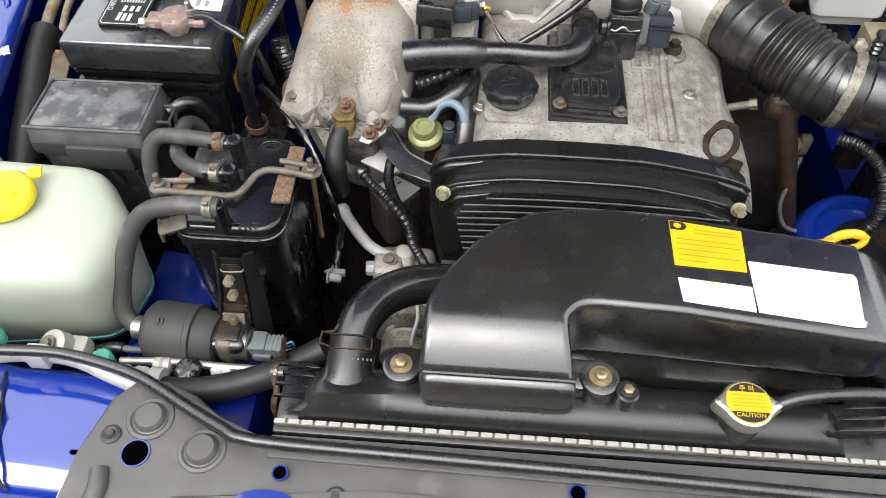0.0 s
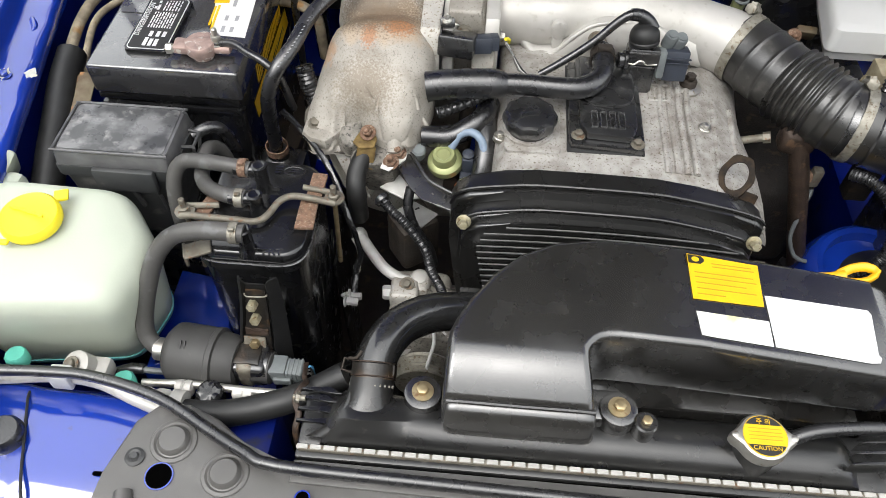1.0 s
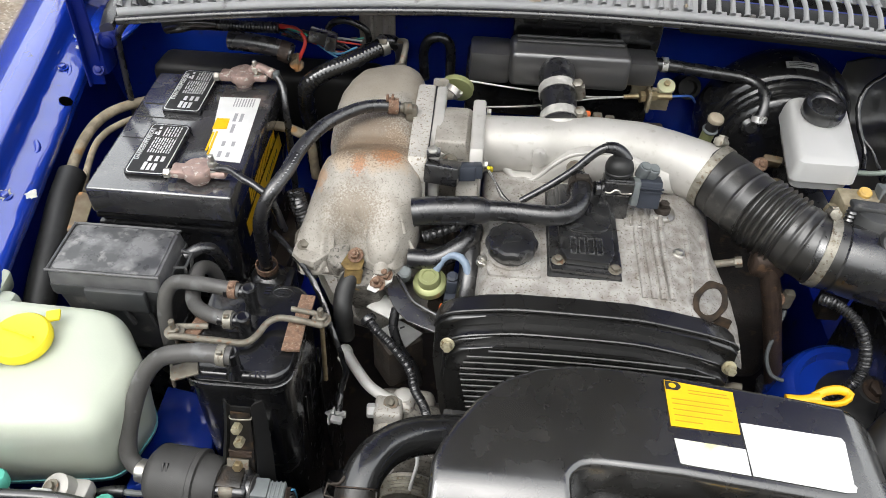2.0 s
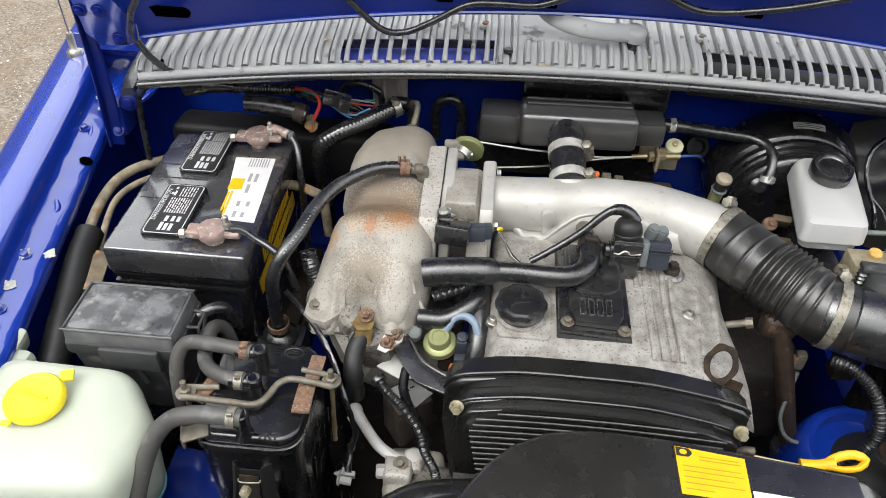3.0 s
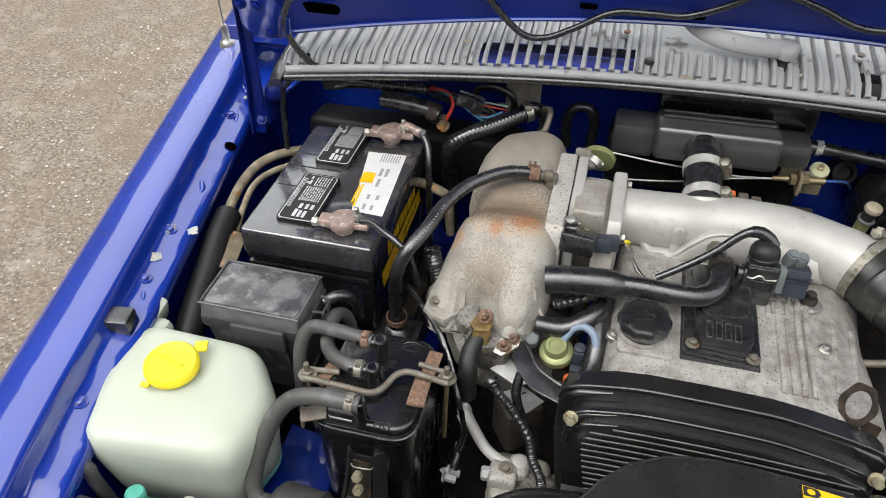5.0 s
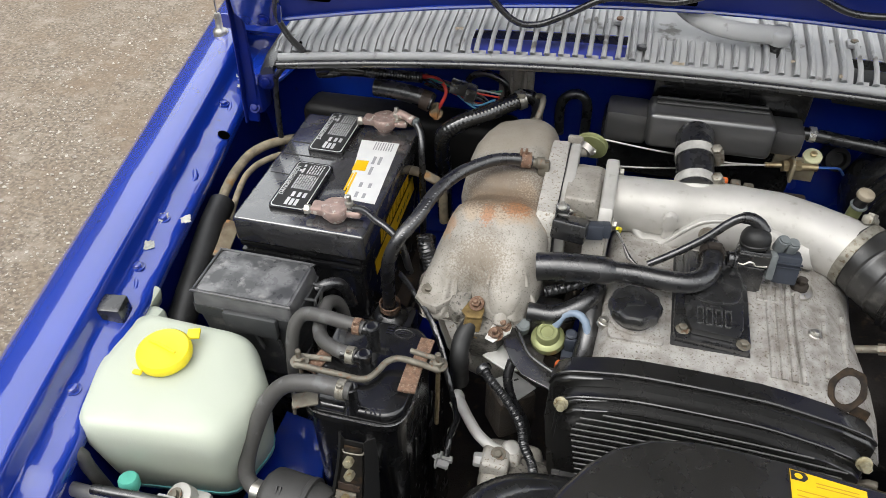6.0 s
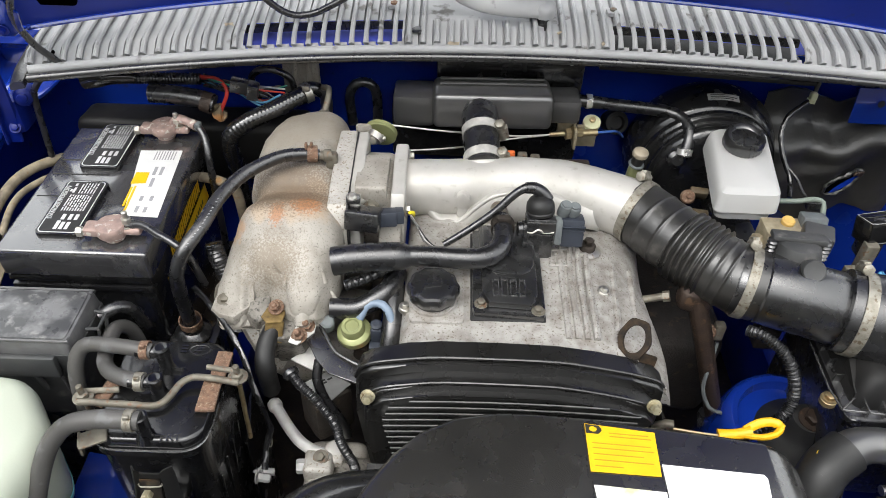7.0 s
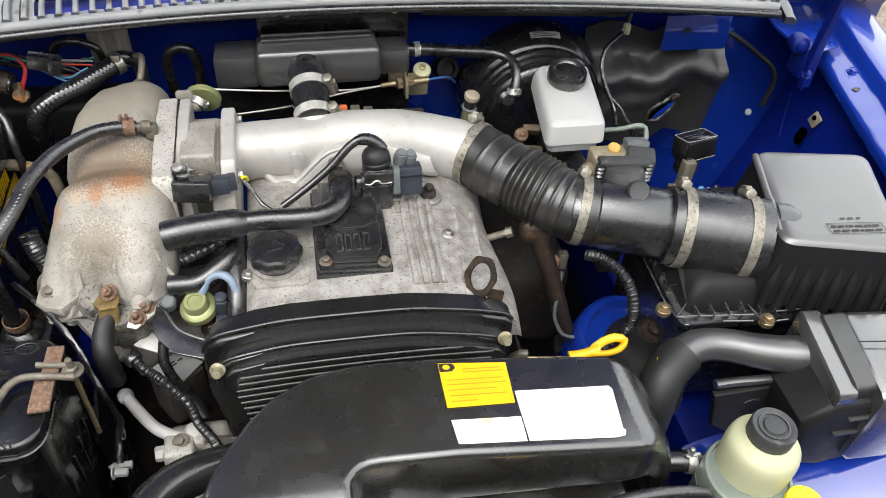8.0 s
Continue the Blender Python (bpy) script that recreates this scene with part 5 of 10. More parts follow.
# ---- near-side parts ----
def build_battery():
    b = thing("battery", (-0.303, 0.577, 0.72), "black car battery with corroded terminals and warning labels", "battery")
    part("case", rbox((-0.303, 0.577, 0.805), (0.160, 0.240, 0.18), 0.006, 3, taper=1.0), GLOSS, b)
    for z in (0.872, 0.886):
        part("rim", rbox((-0.3052, 0.577, z), (0.1616, 0.246, 0.009), 0.002), GLOSS, b)
    part("lid", rbox((-0.303, 0.5765, 0.911), (0.169, 0.250, 0.038), 0.004, 3), BATLID, b)
    for y in (0.55, 0.595, 0.625):
        part("lid_groove", rbox((-0.345, y, 0.9301), (0.07, 0.0012, 0.001), 0), INK, b)
    # two raised vent covers with etched plates
    for y0, y1 in ((0.474, 0.574), (0.602, 0.701)):
        cover = part("vent_cover", prism(rounded(-0.350, y0, -0.300, y1, 0.006), 0.929, 0.9365, r=0.002), GLOSS, b)
        bm = prism(rounded(-0.3475, y0 + 0.0025, -0.3025, y1 - 0.0025, 0.005), 0.9366, 0.9370, r=0)
        part("plate_edge", bm, PLATE, cover, "pale etched border")
        part("plate", prism(rounded(-0.3463, y0 + 0.0037, -0.3037, y1 - 0.0037, 0.004), 0.9370, 0.9374, r=0), INK, cover, "black warning plate")
        m = pose(-0.3425, y0 + 0.05, 0.9378, 0, 0, 90)
        words("DANGER/POISON", 0.0078, m @ pose(0.006, 0.0, 0), PLATE, cover)
        m2 = pose(-0.325, y0 + 0.05, 0.9378, 0, 0, 90)
        r = random.Random(int(y0 * 1000))
        rows = print_rows(-0.010, 0.020, -0.017, 0.011, 9, rng=r) + print_rows(0.023, 0.043, -0.017, 0.004, 6, rng=r)
        bars(rows, m2, 0.0017, PLATE, cover)
        bars([(0.024, 0.034, 0.009), (0.026, 0.031, 0.0125), (0.037, 0.042, 0.010)], m2, 0.0030, PLATE, cover)
        bars([(-0.043, -0.030, -0.002), (-0.043, -0.030, -0.008), (-0.043, -0.028, 0.004), (-0.026, -0.016, -0.006), (-0.026, -0.016, 0.002), (-0.026, -0.016, -0.013)], m2, 0.0042, PLATE, cover)
    sticker = part("top_sticker", prism([(-0.2885, 0.650), (-0.2665, 0.518), (-0.2255, 0.516), (-0.2350, 0.653)][::-1], 0.9302, 0.9306, r=0), LABELW, b, "white and yellow paper sticker with bar code")
    m = pose(-0.259, 0.585, 0.9309, 0, 0, 93)
    bars([(0.045, 0.064, 0.004 - 0.0035 * k) for k in range(8)], m, 0.0016, INKGREY, sticker, "bar_code")
    bars([(-0.062, -0.050, -0.002), (-0.062, -0.052, -0.012), (-0.04, -0.03, -0.002), (-0.04, -0.03, -0.014), (-0.012, 0.006, -0.006), (0.012, 0.03, -0.004), (0.012, 0.03, -0.012)], m, 0.0042, INKGREY, sticker)
    patch = bmesh.new()
    patch.faces.new([patch.verts.new(p) for p in ((-0.278, 0.578, 0.9309), (-0.2785, 0.602, 0.9309), (-0.262, 0.603, 0.9309), (-0.260, 0.580, 0.9309))])
    part("yellow_patch", patch, LABELY, sticker)
    bars([(-0.058, -0.010, 0.0115), (-0.05, -0.012, 0.0155)], m, 0.0028, LABELY, sticker, "yellow_mark")
    # yellow block marks on the inward side
    def mark(name, pts, material, label=""):
        bm = bmesh.new()
        bm.faces.new([bm.verts.new((-0.2222 + (0.0002 if material is INK else 0), y, z)) for y, z in pts])
        return part(name, bm, material, b, label)
    mark("side_band", [(0.492, 0.856), (0.496, 0.829), (0.672, 0.842), (0.667, 0.868)], LABELY, "yellow printed band")
    for k in range(9):
        y = 0.585 + 0.0072 * k
        z = 0.8485 + 0.06 * (y - 0.585)
        mark("band_print", [(y, z - 0.003), (y + 0.0045, z - 0.003), (y + 0.0045, z + 0.0035), (y, z + 0.0035)], INK)
    for k in range(10):
        y = 0.519 + 0.0128 * k
        lo_, hi_ = 0.8620 + 0.075 * (y - 0.514), min(0.8905, 0.880 + 0.13 * (y - 0.522))
        if k in (0, 9):
            hi_ = 0.8915
        for a, w in ((0.0, 0.0048), (0.0060, 0.0050)):
            mark("side_mark", [(y + a, lo_), (y + a + w, lo_), (y + a + w + 0.002, hi_), (y + a + 0.002, hi_)], LABELY)
        zc = (hi_ if k % 2 else lo_ + 0.003)
        mark("side_mark", [(y, zc - 0.003), (y + 0.009, zc - 0.003), (y + 0.010, zc), (y + 0.001, zc)], LABELY)
    for x, y, s in ((-0.262, 0.480, -1), (-0.266, 0.686, 1)):
        t = part("terminal_post", lathe([(0.0115, 0), (0.0115, 0.004), (0.0095, 0.006), (0.0088, 0.020), (0.006, 0.021)], (x, y, 0.930), (0, 0, 1), 24), PINKMETAL, b, "lead post")
        cl = part("clamp", cast(both(lathe([(0.0165, -0.006), (0.0175, -0.004), (0.0175, 0.005), (0.016, 0.007), (0.010, 0.0075)], (x, y, 0.943), (0, 0, 1), 28),
                                rbox((x - 0.019, y - 0.002, 0.943), (0.022, 0.020, 0.010), 0.003), rbox((x + 0.020, y + 0.002, 0.942), (0.026, 0.018, 0.008), 0.003)), 0.0012, 90), PINKMETAL, b, "corroded lead battery clamp")
        part("bolt_head", lathe([(0.006, 0), (0.006, 0.006), (0.004, 0.007)], (x - 0.030, y - 0.0075, 0.943), (-1, -0.1, 0), 6), STEEL, cl)
        part("clamp_bolt", tube([(x - 0.034, y - 0.008, 0.943), (x - 0.012, y - 0.006, 0.943)], 0.0042, 8, straight=True), STEEL, cl)
        part("clamp_nut", both(hexbolt((x + 0.017, y + 0.003, 0.946), (0, 0, 1), 0.0058, True, 1.3), lathe([(0.0032, 0.004), (0.0032, 0.018), (0.002, 0.019)], (x + 0.017, y + 0.003, 0.946), (0, 0, 1), 12)), STEEL, cl)
    return b


build_battery()


def build_battery_cables():
    a = thing("battery_cable", (-0.24, 0.48, 0.93), "black taped battery cable from the corroded clamp", "cable", group="battery cables")
    part("cable", tube([(-0.243, 0.482, 0.946), (-0.225, 0.478, 0.950), (-0.205, 0.466, 0.948), (-0.19, 0.459, 0.945), (-0.172, 0.452, 0.93), (-0.165, 0.46, 0.88)], 0.0045, 10), RUBBER, a)
    part("lug", rbox((-0.240, 0.482, 0.947), (0.014, 0.012, 0.006), 0.002), PLASTIC, a)
    c = thing("battery_cable", (-0.24, 0.69, 0.93), "black battery cable with frayed end on the rear clamp", "cable", group="battery cables")
    part("cable", tube([(-0.235, 0.688, 0.950), (-0.222, 0.684, 0.950), (-0.210, 0.672, 0.940), (-0.204, 0.656, 0.920), (-0.202, 0.648, 0.88), (-0.202, 0.645, 0.80), (-0.204, 0.64, 0.70)], 0.005, 10), RUBBER, c)
    part("bare_end", tube([(-0.255, 0.690, 0.948), (-0.245, 0.691, 0.954), (-0.233, 0.688, 0.952), (-0.222, 0.683, 0.950)], 0.0062, 10, rfun=ribbed(0.005, 0.1)), PINKMETAL, c)
    part("clip", rbox((-0.219, 0.682, 0.950), (0.008, 0.01, 0.011), 0.002), GREYCONN, c)
    solo("battery_tray", both(rbox((-0.303, 0.58, 0.705), (0.20, 0.29, 0.02), 0.004), rbox((-0.205, 0.58, 0.55), (0.012, 0.26, 0.30), 0.003)), DARKMETAL, "grimy dark battery tray", "battery tray")
    solo("battery_hold_down", both(rbox((-0.4195, 0.476, 0.867), (0.019, 0.058, 0.003), 0.001, rot=(14, 12, 8)), rbox((-0.430, 0.476, 0.862), (0.003, 0.054, 0.012), 0.001, rot=(14, 0, 8))), STAINTAN, "tan stained hold-down bracket beside the battery", "bracket")


build_battery_cables()


def build_fuse_box():
    f = thing("fuse_box", (-0.33, 0.38, 0.78), "dark grey fuse box with smoky dusty lid", "fuse box")
    rings = []
    for z, g in ((0.775, 0.016), (0.80, 0.012), (0.870, 0.003), (0.8705, 0.0)):
        rings.append([V(x, y, z) for x, y in rounded(-0.392 + g, 0.343 + g * 0.6, -0.268 - g, 0.422 - g * 0.5, 0.006, 3)])
    part("body", loft(rings), GREYPL, f)
    part("lid_skirt", prism(rounded(-0.393, 0.342, -0.266, 0.423, 0.006), 0.871, 0.886, r=0.002), GREYPL, f)
    rings = []
    for z, g in ((0.886, 0.002), (0.901, 0.0035), (0.9040, 0.005), (0.9046, 0.0075)):
        rings.append([V(x, y, z) for x, y in rounded(-0.393 + g, 0.342 + g * 0.6, -0.266 - g, 0.423 - g, 0.004, 3)])
    part("lid", loft(rings), LIDGREY, f, "smoky translucent dusty lid")
    part("lid_panel", prism(rounded(-0.386, 0.348, -0.274, 0.416, 0.006), 0.9040, 0.9056, r=0.0008), DUSTYLID, f, "smoky lid panel with blotchy dust")
    part("lid_rim", tube([(x, y, 0.9052) for x, y in rounded(-0.389, 0.345, -0.271, 0.4185, 0.006, 3)] + [(-0.271, 0.35, 0.9052)], 0.0016, 8, 0.02), LIDGREY, f)
    part("front_tab", rbox((-0.318, 0.338, 0.874), (0.066, 0.008, 0.030), 0.003), GREYPL, f)
    part("catch", both(tube([(-0.264, 0.372, 0.895), (-0.252, 0.374, 0.894), (-0.252, 0.396, 0.894), (-0.264, 0.398, 0.895)], 0.002, 6, straight=True), tube([(-0.252, 0.374, 0.893), (-0.256, 0.376, 0.872), (-0.256, 0.394, 0.872), (-0.252, 0.396, 0.893)], 0.002, 6, straight=True)), GREYPL, f, "wire-like lid catch")
    part("rib", tube([(-0.318, 0.342, 0.858), (-0.312, 0.343, 0.83)], 0.003, 8), GREYPL, f)
    part("rib", tube([(-0.29, 0.343, 0.85), (-0.288, 0.344, 0.825)], 0.002, 8), GREYPL, f)
    part("support", rbox((-0.33, 0.385, 0.66), (0.10, 0.06, 0.24), 0.004), PLASTIC, f)
    part("lead", tube([(-0.262, 0.40, 0.885), (-0.245, 0.41, 0.89), (-0.235, 0.42, 0.875), (-0.232, 0.43, 0.84)], 0.007, 10), RUBBER, f)
    return f


build_fuse_box()


def build_washer_reservoir():
    w = thing("washer_reservoir", (-0.36, 0.245, 0.74), "milky white washer reservoir with yellow cap", "washer reservoir")
    corner = [(-0.428, 0.160), (-0.276, 0.180), (-0.257, 0.258), (-0.309, 0.326), (-0.449, 0.322), (-0.452, 0.24)]
    cx, cy = -0.36, 0.246

    def ring(z, k, lift=0.0, dx=0.0, dy=0.0):
        pts = []
        n = len(corner)
        for i in range(n):
            a, b, c = (V(*corner[(i + j) % n], 0) for j in (-1, 0, 1))
            rad = 0.022 if i != 5 else 0.01
            p0, p2 = b + (a - b).normalized() * rad, b + (c - b).normalized() * rad
            for t in (0, 0.25, 0.5, 0.75, 1.0):
                q = (1 - t) ** 2 * p0 + 2 * t * (1 - t) * b + t * t * p2
                pts.append(V(cx + dx + (q.x - cx) * k, cy + dy + (q.y - cy) * k, z + lift * (q.x - cx)))
        return pts
    rings = [ring(0.742, 0.70, 0, -0.005, 0.012), ring(0.745, 0.80, 0, -0.005, 0.011), ring(0.755, 0.88, 0, -0.004, 0.009), ring(0.78, 0.915, 0, -0.003, 0.006), ring(0.845, 0.985), ring(0.862, 0.99, -0.05), ring(0.874, 0.965, -0.08), ring(0.8815, 0.90, -0.06), ring(0.8845, 0.80, -0.03), ring(0.8855, 0.5, 0.0), ring(0.886, 0.1, 0.0)]
    part("tank", loft(rings), WHITEPL, w, angle=80)
    part("fluid_edge", loft([ring(0.7415, 0.66, 0, -0.004, 0.012), ring(0.7435, 0.81, 0, -0.004, 0.010), ring(0.752, 0.885, 0, -0.0035, 0.008), ring(0.758, 0.893, 0, -0.003, 0.008)]), TEALFLUID, w, "teal fluid showing through the base")
    part("filler_neck", lathe([(0.027, -0.008), (0.026, 0.004), (0.024, 0.008)], (-0.378, 0.262, 0.885), (0.05, -0.08, 1), 32), WHITEPL, w)
    cap = part("cap", both(lathe([(0.0285, 0), (0.0292, 0.003), (0.0285, 0.008), (0.026, 0.0105), (0.024, 0.0095), (0.01, 0.0095)], (-0.3775, 0.261, 0.892), (0.05, -0.08, 1), 40),
                           rbox((-0.360, 0.292, 0.896), (0.014, 0.014, 0.004), 0.0015, rot=(0, 0, 20)), rbox((-0.392, 0.231, 0.894), (0.01, 0.006, 0.004), 0.0015)), YELLOW, w, "yellow snap cap")
    part("cap_rib", tube([(-0.396, 0.266, 0.9045), (-0.378, 0.262, 0.9052), (-0.361, 0.257, 0.9045)], 0.0015, 6), YELLOW, cap)
    part("mount_ear", both(rbox((-0.458, 0.350, 0.866), (0.020, 0.030, 0.05), 0.005, rot=(20, 25, 0)), rbox((-0.440, 0.325, 0.86), (0.03, 0.03, 0.035), 0.01)), WHITEPL, w)
    part("mount_bolt", hexbolt((-0.461, 0.352, 0.880), (0.5, -0.5, 1), 0.0065), TARNISH, w, "brown mounting bolt")
    part("bracket", rbox((-0.40, 0.25, 0.62), (0.08, 0.10, 0.24), 0.005), BLUE_DULL, w)
    return w


build_washer_reservoir()


def build_fender_block():
    b = thing("bonnet_buffer", (-0.464, 0.30, 0.885), "square black rubber buffer on the wing flange", "buffer")
    part("block", rbox((-0.464, 0.300, 0.900), (0.034, 0.026, 0.026), 0.004, rot=(5, 0, 8)), RUBBER, b)
    part("hole", lathe([(0.004, 0), (0.004, 0.0006)], (-0.464, 0.286, 0.902), (0, -1, 0.1), 16), INK, b)
    n = thing("ac_line_bend", (-0.42, 0.16, 0.80), "grey bent pipe end at the washer tank", "pipe")
    part("bend", tube([(-0.445, 0.15, 0.84), (-0.437, 0.148, 0.858), (-0.425, 0.148, 0.862), (-0.417, 0.15, 0.852), (-0.42, 0.152, 0.83), (-0.42, 0.16, 0.76)], 0.007, 12), GREYRUB, n)


build_fender_block()


def build_canister():
    c = thing("charcoal_canister", (-0.163, 0.305, 0.58), "glossy black charcoal canister with rusty straps", "canister")
    outline = rounded(-0.222, 0.243, -0.110, 0.374, 0.024, 6)
    mx, my = -0.166, 0.3085
    rings = []
    for z, k in ((0.55, 0.86), (0.60, 0.90), (0.858, 0.955), (0.862, 0.955), (0.8625, 1.0), (0.872, 1.0), (0.8725, 0.97), (0.879, 0.96), (0.883, 0.94), (0.8845, 0.90)):
        rings.append([V(mx + (x - mx) * k, my + (y - my) * k, z) for x, y in outline])
    part("shell", loft(rings), GLOSS, c, angle=45)
    for k in range(5):
        part("side_rib", rbox((-0.1155, 0.265 + 0.022 * k, 0.70), (0.003, 0.003, 0.20), 0.0012, rot=(0, 2.6, 0)), GLOSS, c)
    for (x, y), h in (((-0.168, 0.3320), 0.9175), ((-0.1665, 0.3005), 0.9095), ((-0.165, 0.2525), 0.9140)):
        part("port", both(lathe([(0.0105, -0.004), (0.0085, 0.001), (0.0072, 0.004), (0.0070, h - 0.8870), (0.0078, h - 0.8862), (0.0078, h - 0.8845), (0.0058, h - 0.8838), (0.0034, h - 0.8846)], (x, y, 0.884), (0, 0, 1), 24),
                          tube([(x, y, h - 0.008), (x - 0.026, y, h - 0.008)], 0.0062, 12, straight=True), rbox((x + 0.010, y - 0.002, 0.886), (0.014, 0.0016, 0.006), 0.0006)), GLOSS, c)
    words("FRT", 0.012, pose(-0.141, 0.2500, 0.8849, 0, 0, 8), SATIN, c, depth=0.0008)
    part("moulded_oval", tube([(-0.142 + 0.0105 * math.cos(q), 0.358 + 0.0062 * math.sin(q), 0.8848) for q in (2 * math.pi * k / 20 for k in range(21))], 0.0006, 6, 0.004), SATIN, c)
    bars([(-0.006, 0.006, 0.0), (-0.004, 0.004, 0.003)], pose(-0.142, 0.3570, 0.8852), 0.0014, SATIN, c)
    bars([(-0.0035, 0.0035, 0.004), (-0.0035, 0.0035, 0.0), (-0.0035, 0.0035, -0.004)], pose(-0.1585, 0.359, 0.8852), 0.0018, SATIN, c)
    part("lid_edge", tube([(-0.2215, 0.300, 0.8725), (-0.2215, 0.268, 0.8725), (-0.2145, 0.2500, 0.8725), (-0.1980, 0.2432, 0.8725), (-0.1660, 0.2430, 0.8725), (-0.1340, 0.2432, 0.8725), (-0.1170, 0.2505, 0.8725), (-0.1105, 0.268, 0.8725), (-0.1105, 0.300, 0.8725)], 0.0011, 6, 0.004), CLEANEDGE, c)
    # straps, rod and nuts
    part("strap", cast(subdivided(both(rbox((-0.1130, 0.334, 0.8900), (0.0155, 0.034, 0.0036), 0.001, rot=(4, 0, -2)), rbox((-0.1165, 0.2985, 0.8885), (0.0180, 0.042, 0.0036), 0.001, rot=(-3, 0, 2))), 1), 0.0007, 160), RUST, c, "rusty hold-down strap")
    part("strap", cast(subdivided(rbox((-0.2185, 0.300, 0.8850), (0.0150, 0.036, 0.003), 0.001, rot=(0, 0, -16)), 1), 0.0005, 160), RUST, c, "rusty hold-down strap")
    part("strap_foot", both(rbox((-0.213, 0.248, 0.884), (0.026, 0.018, 0.003), 0.001, rot=(0, -8, 20)), rbox((-0.226, 0.246, 0.876), (0.003, 0.018, 0.016), 0.001, rot=(0, 0, 20))), TARNISH, c)
    part("clamp_rod", tube([(-0.2385, 0.2835, 0.890), (-0.226, 0.2825, 0.8915), (-0.205, 0.2810, 0.8925), (-0.184, 0.2800, 0.893), (-0.1655, 0.2795, 0.893), (-0.1565, 0.2835, 0.8935), (-0.1505, 0.2935, 0.894), (-0.1465, 0.3045, 0.8945), (-0.1400, 0.3115, 0.8950), (-0.1310, 0.3140, 0.8955), (-0.113, 0.3130, 0.8950), (-0.0900, 0.3115, 0.8915)], 0.0036, 12, 0.003), TARNISH, c, "bent steel clamp rod")
    part("tie_strip", tube([(-0.236, 0.2965, 0.8900), (-0.204, 0.2985, 0.8915)], 0.0030, 10, straight=True, flat=0.7), TARNISH, c)
    part("tie_strip", tube([(-0.1255, 0.3280, 0.8945), (-0.0960, 0.3250, 0.8930)], 0.0030, 10, straight=True, flat=0.8), TARNISH, c)
    for x, y, z in ((-0.2365, 0.2895, 0.8885), (-0.0925, 0.3185, 0.8910)):
        part("stud_nut", both(lathe([(0.0100, 0), (0.0100, 0.0018), (0.006, 0.0022)], (x, y, z), (0, 0, 1), 24), lathe([(0.0058, 0.002), (0.0060, 0.003), (0.0060, 0.0068), (0.0045, 0.0076)], (x, y, z), (0, 0, 1), 6),
                              lathe([(0.0031, 0.006), (0.0031, 0.0175), (0.0022, 0.0185)], (x, y, z), (0, 0, 1), 12)), TARNISH, c, "tarnished stud and nut")
    part("tie_rod", tube([(-0.0925, 0.3185, 0.89), (-0.0975, 0.325, 0.78)], 0.0026, 10, straight=True), BRASS, c, "yellowed tie rod")
    part("tie_rod", tube([(-0.2365, 0.2895, 0.89), (-0.2365, 0.2895, 0.80)], 0.0026, 10, straight=True), TARNISH, c)
    # front mounting channel with three bolts
    rows = []
    for z, y, xl, xr, deep, ears in ((0.884, 0.2120, -0.1580, -0.1395, 0.010, 0.010), (0.8800, 0.2115, -0.1590, -0.1393, 0.011, 0.006), (0.870, 0.2100, -0.1600, -0.1392, 0.012, 0.001), (0.845, 0.2060, -0.1630, -0.1395, 0.014, 0.0), (0.815, 0.2010, -0.1680, -0.1410, 0.017, 0.0), (0.780, 0.195, -0.1730, -0.1430, 0.020, 0.0), (0.740, 0.189, -0.1790, -0.1450, 0.022, 0.0)):
        rows.append([V(xl - 0.0062, y + 0.0015, z + ears), V(xl - 0.0022, y - 0.0035, z + 0.9 * ears), V(xl, y, z), V(0.5 * (xl + xr), y, z), V(xr, y, z), V(xr + 0.0025, y - 0.004, z + 0.8 * ears), V(xr + 0.006, y - 0.002, z + ears), V(xr + 0.006 + 0.6 * deep, y + 0.3 * deep, z + 0.9 * ears)])
    part("channel", sheet(rows, 0.0016), LIDSKIRT, c, "grimy black mounting channel", angle=50)
    part("channel_floor", sheet([[row[2] + V(0.0008, -0.0022, 0), row[3] + V(0, -0.0022, 0), row[4] + V(-0.0008, -0.0022, 0)] for row in rows[1:6]], 0.0006), CHANNELSTEEL, c, "rust-stained channel floor")
    part("channel_stay", rbox((-0.149, 0.229, 0.800), (0.022, 0.036, 0.020), 0.003), GLOSS, c)
    part("channel_lip", tube([(-0.1600, 0.2085, 0.873), (-0.1575, 0.2075, 0.8700), (-0.1410, 0.2075, 0.8715), (-0.1385, 0.2085, 0.8745)], 0.0010, 6), CLAMPMETAL, c, "worn bright edge")
    for x, y, z in ((-0.1530, 0.2085, 0.8610), (-0.1525, 0.2055, 0.8425), (-0.1575, 0.1995, 0.8080)):
        bolt = part("channel_bolt", both(lathe([(0.0078, 0), (0.0078, 0.0012), (0.0058, 0.0018)], (x, y, z), (0.05, -1, 0.35), 20), hexbolt((x, y - 0.0015, z + 0.0005), (0.05, -1, 0.35), 0.0052, False, 1.5)), ZINCBOLT if z > 0.82 else BRASS, c, "stained bolt")
    part("rust_crust", cast(subdivided(rbox((-0.1545, 0.1995, 0.8230), (0.024, 0.003, 0.008), 0.001, rot=(-16, 0, 0)), 2), 0.0022, 300), SHAFTBROWN, c, "rust crust")
    return c


build_canister()


